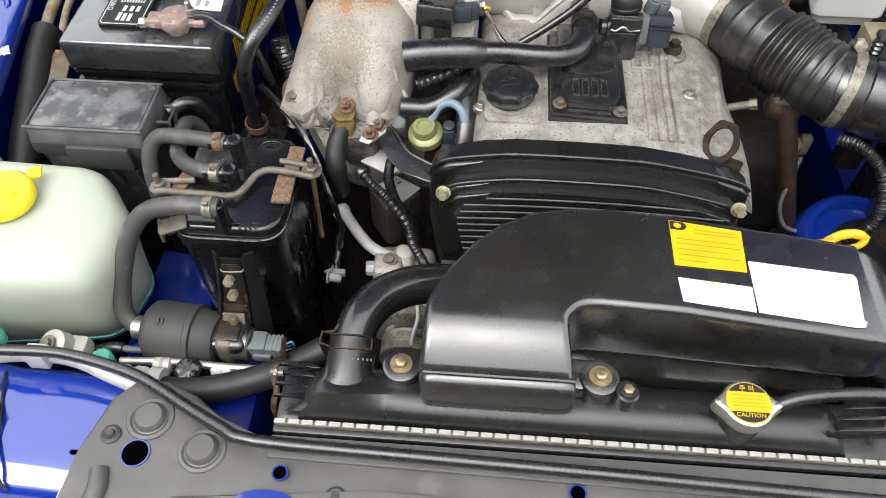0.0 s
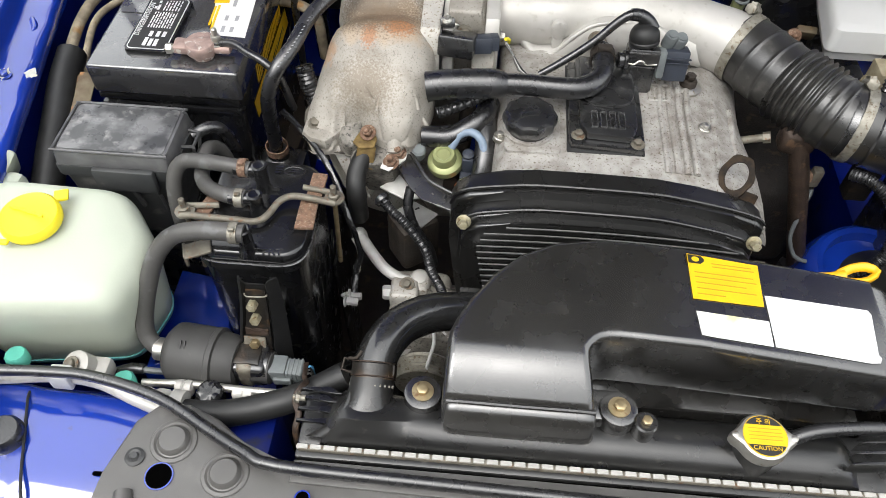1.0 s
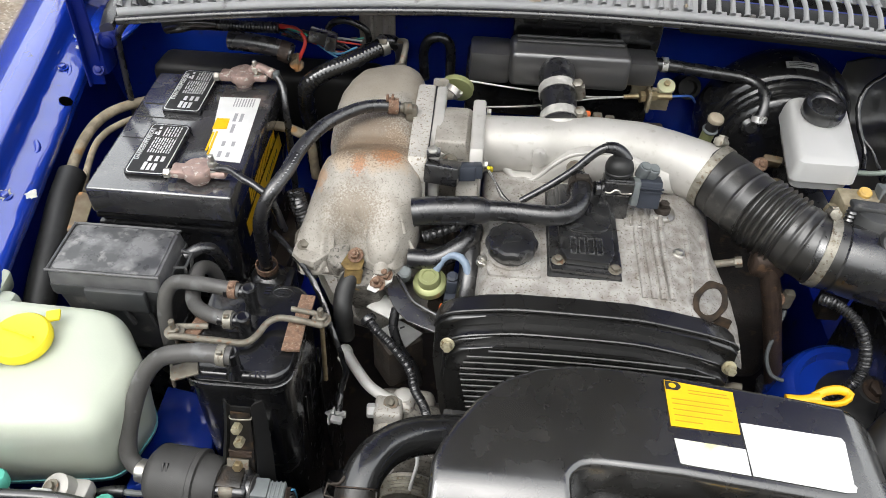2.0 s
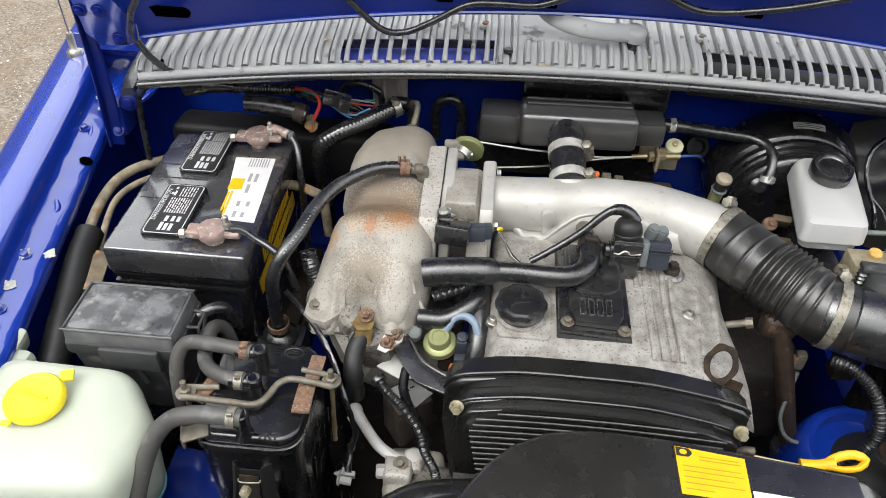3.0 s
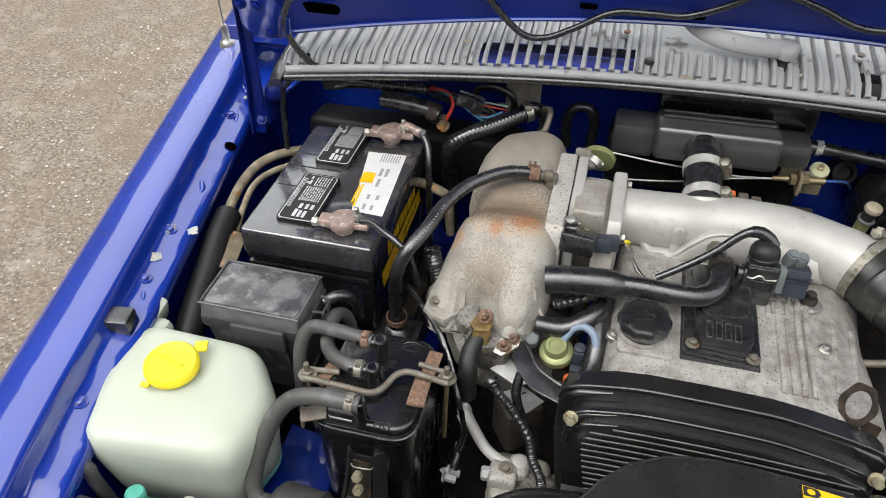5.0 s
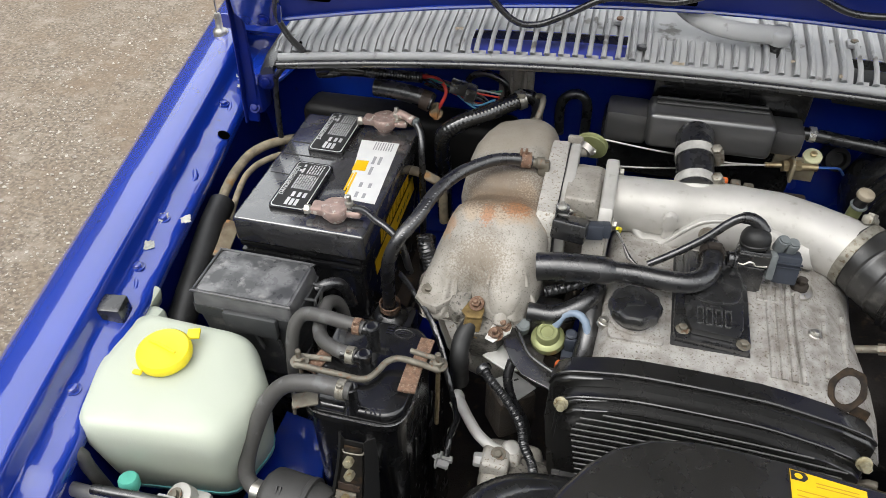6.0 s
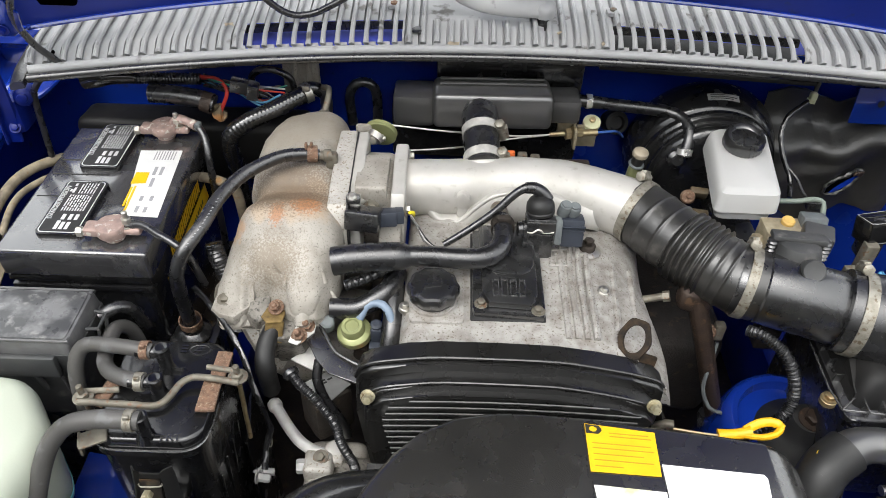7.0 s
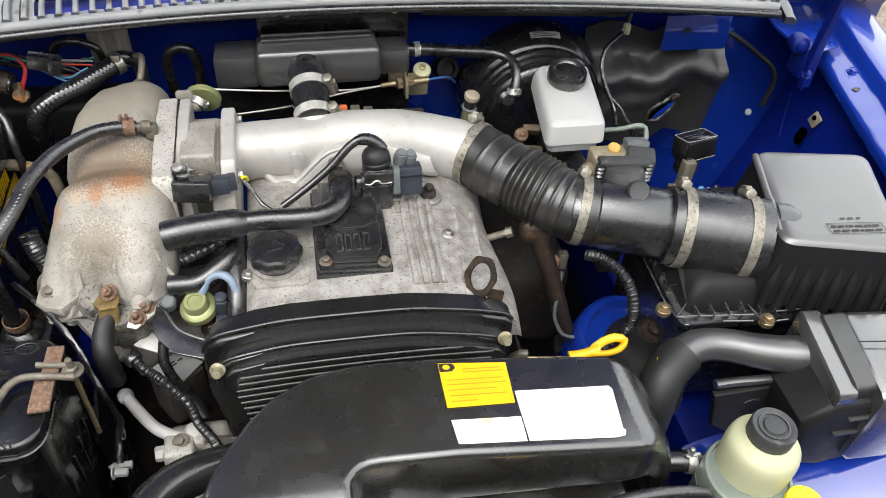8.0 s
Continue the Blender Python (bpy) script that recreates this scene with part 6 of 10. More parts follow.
def build_canister_hoses():
    def hose(pts, r, label, clamp_at, kind=None):
        h = thing("vapour_hose", pts[0], label, "hose", group="canister hoses")
        part("hose", tube(pts, r, 16, 0.005), GREYRUB, h)
        part("hose_clip", both(band(V(*clamp_at), (1, 0, 0), r + 0.0004, 0.008, 0.0012), rbox((clamp_at[0], clamp_at[1] - r * 0.5, clamp_at[2] + r), (0.006, 0.004, 0.007), 0.001)), kind or CLAMPMETAL, h, "spring hose clip")
    hose([(-0.178, 0.3330, 0.9095), (-0.203, 0.3360, 0.9105), (-0.236, 0.3420, 0.9070), (-0.254, 0.3430, 0.9010), (-0.2625, 0.3340, 0.8850), (-0.264, 0.323, 0.850), (-0.267, 0.321, 0.78)], 0.0079, "grey rubber vapour hose with rusty clip on the canister", (-0.1855, 0.3340, 0.9100), RUST)
    hose([(-0.176, 0.3010, 0.9015), (-0.196, 0.3045, 0.9005), (-0.217, 0.3150, 0.8970), (-0.232, 0.3350, 0.8900), (-0.240, 0.362, 0.882), (-0.244, 0.392, 0.876), (-0.238, 0.410, 0.850), (-0.235, 0.415, 0.78)], 0.0079, "grey rubber vapour hose curling behind the canister", (-0.1825, 0.3015, 0.9010))
    hose([(-0.164, 0.251, 0.909), (-0.185, 0.251, 0.910), (-0.210, 0.251, 0.908), (-0.235, 0.249, 0.899), (-0.252, 0.238, 0.880), (-0.264, 0.221, 0.848), (-0.271, 0.207, 0.818), (-0.270, 0.197, 0.800), (-0.260, 0.191, 0.791), (-0.244, 0.188, 0.789)], 0.0090, "thick grey rubber hose from canister to solenoid valve", (-0.173, 0.251, 0.909))


build_canister_hoses()


def build_purge_valve():
    v = thing("purge_valve", (-0.19, 0.183, 0.75), "matt black purge solenoid with grey connector", "solenoid valve")
    ax = (1, -0.09, 0.0)
    part("body", lathe([(0.010, -0.008), (0.024, -0.006), (0.0305, 0.0), (0.0315, 0.004), (0.0315, 0.040), (0.0325, 0.041), (0.0325, 0.046), (0.029, 0.047), (0.027, 0.060), (0.024, 0.066), (0.017, 0.067), (0.0165, 0.100), (0.012, 0.102)], (-0.240, 0.188, 0.788), ax, 40), MATTGREY, v)
    for z, y in ((0.818, 0.179), (0.768, 0.165)):
        part("vent_slot", both(rbox((-0.226, y, z), (0.0018, 0.010, 0.003), 0.0004, rot=(35, 0, 0)), rbox((-0.222, y, z), (0.0018, 0.010, 0.003), 0.0004, rot=(35, 0, 0))), INK, v)
    part("tail_cap", both(rbox((-0.161, 0.181, 0.789), (0.036, 0.033, 0.033), 0.006, 3), lathe([(0.0165, 0), (0.0165, 0.004), (0.013, 0.005)], (-0.146, 0.180, 0.789), ax, 24)), PLASTIC, v, "black coil cap")
    part("clip_band", both(rbox((-0.1640, 0.1815, 0.789), (0.020, 0.0355, 0.0355), 0.0065, 3), rbox((-0.1580, 0.1935, 0.806), (0.022, 0.003, 0.020), 0.001, rot=(-24, 0, 0))), TARNISH, v, "grimy steel clip")
    part("grime_patch", cast(subdivided(rbox((-0.163, 0.182, 0.8065), (0.026, 0.022, 0.0022), 0.0008), 2), 0.0010, 320), GRIMEPLATE, v, "oily dirt")
    part("socket", both(rbox((-0.1345, 0.178, 0.789), (0.020, 0.021, 0.022), 0.002), rbox((-0.128, 0.1665, 0.786), (0.018, 0.004, 0.010), 0.001)), GREYCONN, v, "grey plastic socket")
    part("plug", both(rbox((-0.1165, 0.177, 0.790), (0.017, 0.018, 0.017), 0.0015), *[rbox((-0.1225 + 0.0042 * k, 0.177, 0.790), (0.0016, 0.0192, 0.0180), 0.0005) for k in range(4)]), GREYCONN, v, "grey plastic plug")
    for k in range(3):
        part("wire", tube([(-0.108, 0.172 + 0.004 * k, 0.79), (-0.102, 0.174 + 0.004 * k, 0.793), (-0.100, 0.176 + 0.003 * k, 0.785), (-0.10, 0.18, 0.74)], 0.0011, 6), (GREYRUB, RUBBER, CYANWIRE)[k], v)
    part("spigot", tube([(-0.26, 0.190, 0.789), (-0.235, 0.187, 0.789)], 0.0065, 12, straight=True), PLASTIC, v)
    part("hose_clip", band((-0.256, 0.1895, 0.789), (1, -0.1, 0), 0.0106, 0.009, 0.0012), STEEL, v)
    part("vacuum_pipe", tube([(-0.275, 0.172, 0.776), (-0.255, 0.172, 0.775), (-0.238, 0.176, 0.776)], 0.0035, 8), GREYCONN, v)
    part("vacuum_hose", tube([(-0.318, 0.162, 0.765), (-0.30, 0.168, 0.772), (-0.284, 0.172, 0.776), (-0.272, 0.172, 0.776)], 0.006, 10), RUBBER, v)


build_purge_valve()


def build_ac_lines():
    a = thing("ac_pipe", (-0.33, 0.14, 0.80), "bare aluminium air-conditioning pipe with turquoise caps", "pipe")
    part("pipe", tube([(-0.47, 0.140, 0.800), (-0.40, 0.136, 0.806), (-0.34, 0.140, 0.812), (-0.295, 0.138, 0.812), (-0.255, 0.126, 0.806), (-0.225, 0.118, 0.800)], 0.0075, 14), ALUCLEAN, a)
    part("pipe", tube([(-0.26, 0.148, 0.795), (-0.21, 0.150, 0.796), (-0.16, 0.148, 0.797), (-0.115, 0.146, 0.80)], 0.0042, 10), STEEL, a)
    part("clip", rbox((-0.327, 0.137, 0.815), (0.020, 0.016, 0.022), 0.002), PUREWHITE, a, "white plastic clip")
    part("fitting", both(lathe([(0.015, 0), (0.015, 0.014), (0.012, 0.016)], (-0.318, 0.155, 0.800), (-0.3, -0.3, 1), 24), rbox((-0.308, 0.158, 0.795), (0.03, 0.022, 0.022), 0.006)), ALUCLEAN, a, "aluminium fitting block")
    part("fitting_bolt", hexbolt((-0.3235, 0.150, 0.816), (-0.3, -0.3, 1), 0.0055), TARNISH, a)
    for x, y, z in ((-0.375, 0.150, 0.812), (-0.272, 0.141, 0.798)):
        part("valve_cap", lathe([(0.0098, 0), (0.0104, 0.002), (0.0104, 0.012), (0.0085, 0.0148), (0.004, 0.015)], (x, y, z), (0.0, 0.1, 1), 24, wobble=lambda q, h: 1 + 0.03 * math.cos(12 * q)), TEAL, a, "turquoise valve cap")
        part("valve_stem", lathe([(0.006, -0.02), (0.006, 0.001)], (x, y, z), (0, 0.1, 1), 16), ALUCLEAN, a)
    part("union", both(lathe([(0.011, 0), (0.012, 0.004), (0.010, 0.010), (0.0125, 0.014), (0.0125, 0.024), (0.009, 0.028)], (-0.250, 0.129, 0.801), (1, -0.1, 0), 6), lathe([(0.0135, 0), (0.0135, 0.012)], (-0.222, 0.127, 0.80), (1, -0.05, 0), 24)), ALUCLEAN, a, "aluminium union nut")
    part("switch", cast(subdivided(lathe([(0.0125, 0), (0.0130, 0.004), (0.0125, 0.016), (0.010, 0.019), (0.005, 0.0195)], (-0.191, 0.143, 0.786), (0, -0.2, 1), 20), 1), 0.0018, 220), GLOSS, a, "tarred black switch")
    for q, s in (((-0.218, 0.147, 0.794), (0.018, 0.016, 0.014)), ((-0.160, 0.146, 0.794), (0.022, 0.014, 0.012)), ((-0.133, 0.144, 0.796), (0.02, 0.009, 0.008))):
        part("pipe_collar", lathe([(0.35 * s[2], -0.5 * s[0]), (0.55 * s[2], -0.42 * s[0]), (0.58 * s[2], -0.1 * s[0]), (0.48 * s[2], 0.0), (0.58 * s[2], 0.1 * s[0]), (0.55 * s[2], 0.42 * s[0]), (0.35 * s[2], 0.5 * s[0])], q, (1, -0.03, 0.03), 20), ALUCLEAN, a)
    h = thing("drain_hose", (-0.16, 0.125, 0.79), "black rubber hose along the front cross member", "hose")
    part("hose", tube([(-0.225, 0.120, 0.796), (-0.18, 0.121, 0.797), (-0.14, 0.128, 0.803), (-0.10, 0.140, 0.812), (-0.06, 0.158, 0.826)], 0.0130, 16), DULLRUB, h)


build_ac_lines()


# ---- engine ----
def build_engine():
    e = thing("engine", (0.19, 0.5, 0.45), "car engine with grey cast valve cover and black timing cover", "engine")
    part("block", cast(subdivided(rbox((0.20, 0.55, 0.63), (0.25, 0.42, 0.40), 0.02), 2), 0.006, 14), GAPMETAL, e, "grimy engine block, darkened for the bay's shade")
    sec = [(0.062, 0.842), (0.064, 0.880), (0.067, 0.898), (0.074, 0.906), (0.084, 0.908), (0.130, 0.9085), (0.200, 0.909), (0.250, 0.9085), (0.268, 0.907), (0.288, 0.9025), (0.312, 0.8945), (0.332, 0.8830), (0.345, 0.870), (0.352, 0.856), (0.3535, 0.850)]
    rings = []
    for k in range(15):
        y = 0.338 + 0.024 * k
        f = 0.006 * math.sin(min(1.0, k / 3) * math.pi / 2)
        rings.append([V(x + (0.004 if x > 0.3 else 0) * math.sin(k * 0.7), y, z - 0.006 + f) for x, z in sec] + [V(0.348, y, 0.848), V(0.062, y, 0.838)])
    cover = part("valve_cover", cast(loft(rings), 0.0006, 60), VCOVER, e, "grey cast aluminium valve cover")
    for x in (0.2415, 0.2515, 0.2615, 0.2710):
        part("cover_rib", tube([(x, 0.372, 0.9060), (x, 0.390, 0.9085), (x, 0.43, 0.9085), (x + 0.0005, 0.472, 0.9083), (x + 0.004, 0.52, 0.908 - 0.05 * max(0.0, x - 0.262))], 0.0036, 8, 0.012), VCOVER, cover)
    for a, b in (((0.297, 0.39, 0.8985), (0.305, 0.50, 0.8945)), ((0.320, 0.40, 0.8875), (0.328, 0.50, 0.8835))):
        part("cover_rib", tube([a, ((a[0] + b[0]) / 2, 0.45, (a[2] + b[2]) / 2 + 0.001), b], 0.004, 8, 0.02), VCOVER, cover)
    part("raised_pad", prism(rounded(0.074, 0.385, 0.132, 0.455, 0.006), 0.905, 0.9105, r=0.002), VCOVER, cover)
    part("cover_lip", tube([(0.070, 0.341, 0.9035), (0.12, 0.340, 0.9065), (0.20, 0.340, 0.9068), (0.265, 0.341, 0.9040), (0.315, 0.342, 0.8900), (0.345, 0.343, 0.8665)], 0.0022, 8, 0.012), VCOVER, cover)
    part("cast_emblem", both(rbox((0.243, 0.480, 0.9095), (0.028, 0.0026, 0.003), 0.001), rbox((0.244, 0.507, 0.9095), (0.024, 0.0026, 0.003), 0.001), rbox((0.231, 0.493, 0.9095), (0.0026, 0.028, 0.003), 0.001), rbox((0.237, 0.4925, 0.9095), (0.0026, 0.018, 0.003), 0.001), rbox((0.247, 0.4925, 0.9095), (0.0026, 0.018, 0.003), 0.001), rbox((0.242, 0.500, 0.9095), (0.010, 0.0026, 0.003), 0.001)), VCOVER, cover)
    for x, y, z in ((0.288, 0.447, 0.9035), (0.069, 0.41, 0.905)):
        part("cover_bolt", both(hexbolt((x, y, z + 0.002), (0.15, 0, 1), 0.0042), lathe([(0.007, -0.004), (0.007, 0.001), (0.005, 0.003)], (x, y, z), (0.15, 0, 1), 18)), STEEL, cover)
    # large domed bolt at the back
    part("stud_cup", lathe([(0.015, -0.004), (0.016, 0.0), (0.0165, 0.003), (0.014, 0.004), (0.0125, 0.005)], (0.276, 0.512, 0.905), (0.05, 0, 1), 30), STEEL, e, "pale cup washer")
    part("stud_bolt", both(lathe([(0.0098, 0), (0.0096, 0.006), (0.0080, 0.008)], (0.276, 0.512, 0.909), (0.05, 0, 1), 26), hexbolt((0.277, 0.512, 0.917), (0.05, 0, 1), 0.006, False)), DARKMETAL, e)
    # coil cover
    part("coil_well", rbox((0.179, 0.462, 0.9065), (0.081, 0.142, 0.006), 0.002), INK, e)
    coil = part("coil_cover", both(prism([(0.1425, 0.396), (0.2165, 0.392), (0.2185, 0.402), (0.2185, 0.53), (0.1415, 0.53), (0.1405, 0.405)], 0.908, 0.9165, r=0.002),
                                   prism([(0.151, 0.420), (0.158, 0.403), (0.203, 0.400), (0.210, 0.416), (0.2125, 0.53), (0.148, 0.53)], 0.9165, 0.9255, r=0.0025)), PLASTIC, e, "black plastic coil cover")
    for k in range(4):
        x = 0.1655 + 0.0095 * k
        part("moulded_frame", both(rbox((x - 0.003, 0.4245, 0.926), (0.0012, 0.024, 0.0018), 0.0004), rbox((x + 0.003, 0.4245, 0.926), (0.0012, 0.024, 0.0018), 0.0004), rbox((x, 0.4365, 0.926), (0.007, 0.0012, 0.0018), 0.0004), rbox((x, 0.4125, 0.926), (0.007, 0.0012, 0.0018), 0.0004)), CLEANEDGE, coil)
    part("raised_dome", prism([(0.1535 + 0.0, 0.462), (0.1565, 0.452), (0.165, 0.4455), (0.180, 0.443), (0.195, 0.4445), (0.204, 0.4505), (0.2085, 0.460), (0.2095, 0.525), (0.152, 0.525)], 0.925, 0.9295, r=0.0025), PLASTIC, coil)
    for x, y in ((0.1498, 0.4085), (0.2105, 0.4005)):
        part("coil_bolt", both(lathe([(0.0072, -0.003), (0.0076, 0.0), (0.0065, 0.001)], (x, y, 0.9165), (0, 0, 1), 22), hexbolt((x, y, 0.9168), (0, 0, 1), 0.0046)), TARNISH, coil, "stained zinc bolt")
    # oil cap
    cap = part("oil_filler_cap", both(lathe([(0.0225, 0), (0.0225, 0.010), (0.027, 0.0105), (0.0278, 0.013), (0.0278, 0.019), (0.0262, 0.022), (0.023, 0.0232), (0.020, 0.0222), (0.01, 0.0222)], (0.0985, 0.418, 0.911), (0, 0, 1), 64, wobble=lambda a, h: 1 + (0.035 * math.cos(10 * a) if h > 0.0102 else 0))), PLASTIC, e, "black plastic oil filler cap")
    part("cap_mark", both(rbox((0.098, 0.417, 0.9338), (0.018, 0.007, 0.0012), 0.0005, rot=(0, 0, 12)), rbox((0.103, 0.424, 0.9338), (0.014, 0.0016, 0.0012), 0.0005, rot=(0, 0, -25)), rbox((0.089, 0.413, 0.9338), (0.004, 0.006, 0.0012), 0.0005)), PLASTIC, cap)
    part("cap_seat", lathe([(0.027, 0), (0.026, 0.005), (0.024, 0.006)], (0.0985, 0.418, 0.908), (0, 0, 1), 36), VCOVER, e)

    # timing cover: arched front casting in steps, slats, bolts
    def arch(grow, low):
        top = [(0.024, 0.885), (0.029, 0.8985), (0.042, 0.9075), (0.075, 0.9145), (0.108, 0.9185), (0.17, 0.9188), (0.226, 0.9172), (0.265, 0.911), (0.300, 0.9035), (0.326, 0.895), (0.335, 0.886)]
        mx, mz = 0.18, 0.80
        out = [(mx + (x - mx) * (1 + grow / 0.155), z + grow) for x, z in top]
        right = out[-1][0]
        left = out[0][0]
        return out + [(right + 0.002, 0.84), (right - 0.012, 0.74), (right - 0.05, low), (left + 0.05, low), (left + 0.010, 0.74), (left - 0.001, 0.84)]
    timing = part("timing_cover", both(prism(arch(0.0, 0.60), 0.322, 0.352, "xz", r=0.004), prism(arch(-0.004, 0.60), 0.3235, 0.3265, "xz", r=0.0015)), COVERBLACK, e, "satin black timing belt cover")
    part("front_step", prism(arch(-0.010, 0.60), 0.304, 0.324, "xz", r=0.004, seg=3), COVERBLACK, timing)
    part("front_face", prism([(x, z - 0.004) for x, z in arch(-0.013, 0.60)], 0.297, 0.306, "xz", r=0.002), COVERBLACK, timing)
    part("rim_bead", tube([(x, 0.328, z + 0.0022) for x, z in arch(0.0, 0.6)[:11]], 0.0019, 8, 0.01), COVERBLACK, timing)
    part("step_bead", tube([(x, 0.306, z + 0.0014) for x, z in arch(-0.010, 0.6)[:11]], 0.0018, 8, 0.01), COVERBLACK, timing)
    for k in range(12):
        z = 0.8885 - 0.0098 * k
        x0, x1 = 0.062 - 0.003 * min(k, 3) + 0.0016 * max(0, k - 4), 0.310 - 0.002 * k
        if k == 0:
            x0, x1 = 0.080, 0.275
        sag = lambda x: 0.007 * (1 - ((x - 0.17) / 0.15) ** 2)
        part("slat", tube([(x0 + (x1 - x0) * i / 8, 0.2950, z + sag(x0 + (x1 - x0) * i / 8)) for i in range(9)], 0.00115, 8, 0.02), SLAT, timing)
    for x in (0.0385, 0.3205):
        part("cover_bolt", both(lathe([(0.0074, 0), (0.0074, 0.002), (0.0060, 0.0025)], (x, 0.3035, 0.8885), (0, -0.9, 0.45), 24), hexbolt((x, 0.3015, 0.8895), (0, -0.9, 0.45), 0.0050, False, 1.5)), ZINCBOLT, timing, "yellowed zinc bolt")
    # lifting eye: flat hexagonal steel loop
    m = Matrix.Translation((0.3095, 0.3735, 0.9075)) @ turn_to((-0.42, -0.55, 0.72)) @ pose(0, 0, 0, 0, 0, -28)
    bm = bmesh.new()
    loop = []
    for k in range(30):
        a = 2 * math.pi * k / 30
        hexed = 1 + 0.045 * math.cos(6 * a)
        loop.append([bm.verts.new(m @ V(q * u * math.cos(a), q * w * math.sin(a), t)) for u, w, q, t in ((0.0168, 0.0222, hexed, -0.0028), (0.0168, 0.0222, hexed, 0.0028), (0.0110, 0.0148, 1.0, 0.0028), (0.0110, 0.0148, 1.0, -0.0028))])
    for k in range(30):
        for s in range(4):
            bm.faces.new((loop[k][s], loop[(k + 1) % 30][s], loop[(k + 1) % 30][(s + 1) % 4], loop[k][(s + 1) % 4]))
    bmesh.ops.recalc_face_normals(bm, faces=bm.faces)
    part("lifting_eye", bm, EYESTEEL, e, "dark oily steel lifting eye")
    part("eye_foot", rbox((0.322, 0.358, 0.884), (0.020, 0.005, 0.026), 0.002, rot=(-30, 20, 0)), EYESTEEL, e)
    return e


build_engine()


def rusty_aluminium():
    """Cast aluminium with its own rust bloom on the saddle of the plenum."""
    m = ALU.copy()
    m.name = "cast_aluminium_with_rust_bloom"
    n, l = m.node_tree.nodes, m.node_tree.links
    b = n["Principled BSDF"]
    old = b.inputs["Base Color"].links[0].from_socket
    tc = n.new("ShaderNodeTexCoord")

    def spot(c, size, stretch, tint, noisy, cut, amount):
        nonlocal old
        mp = n.new("ShaderNodeMapping")
        mp.vector_type = "TEXTURE"
        mp.inputs["Location"].default_value, mp.inputs["Scale"].default_value = c, tuple(size * s for s in stretch)
        l.new(tc.outputs["Object"], mp.inputs["Vector"])
        g = n.new("ShaderNodeTexGradient")
        g.gradient_type = "SPHERICAL"
        l.new(mp.outputs[0], g.inputs["Vector"])
        ns = n.new("ShaderNodeTexNoise")
        ns.inputs["Scale"].default_value, ns.inputs["Detail"].default_value = noisy, 8
        l.new(tc.outputs["Object"], ns.inputs["Vector"])
        add = n.new("ShaderNodeMath")
        add.operation = "MULTIPLY_ADD"
        l.new(ns.outputs["Fac"], add.inputs[0])
        add.inputs[1].default_value = 1.1
        l.new(g.outputs["Fac"], add.inputs[2])
        r = n.new("ShaderNodeMapRange")
        r.inputs[1].default_value, r.inputs[2].default_value, r.inputs[4].default_value = cut, cut + 0.25, amount
        l.new(add.outputs[0], r.inputs[0])
        x = n.new("ShaderNodeMix")
        x.data_type = "RGBA"
        l.new(r.outputs[0], x.inputs["Factor"])
        l.new(old, x.inputs[6])
        x.inputs[7].default_value = (*tint, 1)
        old = x.outputs[2]
    spot((-0.066, 0.520, 0.965), 0.105, (1.0, 0.55, 0.8), (0.40, 0.31, 0.22), 60, 0.84, 0.75)
    spot((-0.066, 0.522, 0.965), 0.085, (1.0, 0.45, 0.9), (0.27, 0.165, 0.10), 420, 1.02, 0.75)
    spot((-0.090, 0.518, 0.96), 0.060, (1.0, 0.7, 1.0), (0.13, 0.10, 0.07), 420, 1.12, 0.75)
    spot((-0.046, 0.505, 0.97), 0.034, (1.0, 0.75, 1.0), (0.36, 0.145, 0.05), 330, 0.93, 0.8)
    spot((-0.078, 0.492, 0.965), 0.030, (0.6, 1.1, 1.0), (0.36, 0.16, 0.07), 360, 1.0, 0.75)
    spot((-0.122, 0.49, 0.935), 0.035, (0.7, 1.0, 1.0), (0.38, 0.22, 0.12), 140, 0.98, 0.6)
    spot((-0.012, 0.515, 0.955), 0.030, (0.6, 1.0, 1.0), (0.36, 0.20, 0.11), 140, 0.98, 0.7)
    spot((-0.075, 0.545, 0.965), 0.150, (1.0, 0.9, 0.9), (0.16, 0.115, 0.075), 520, 1.10, 0.8)
    spot((-0.080, 0.440, 0.94), 0.110, (1.0, 0.8, 1.0), (0.19, 0.15, 0.105), 480, 1.13, 0.7)
    spot((-0.07, 0.66, 0.96), 0.10, (1.0, 0.8, 0.9), (0.33, 0.29, 0.23), 40, 0.75, 0.7)
    l.new(old, b.inputs["Base Color"])
    return m


ALURUST = rusty_aluminium()


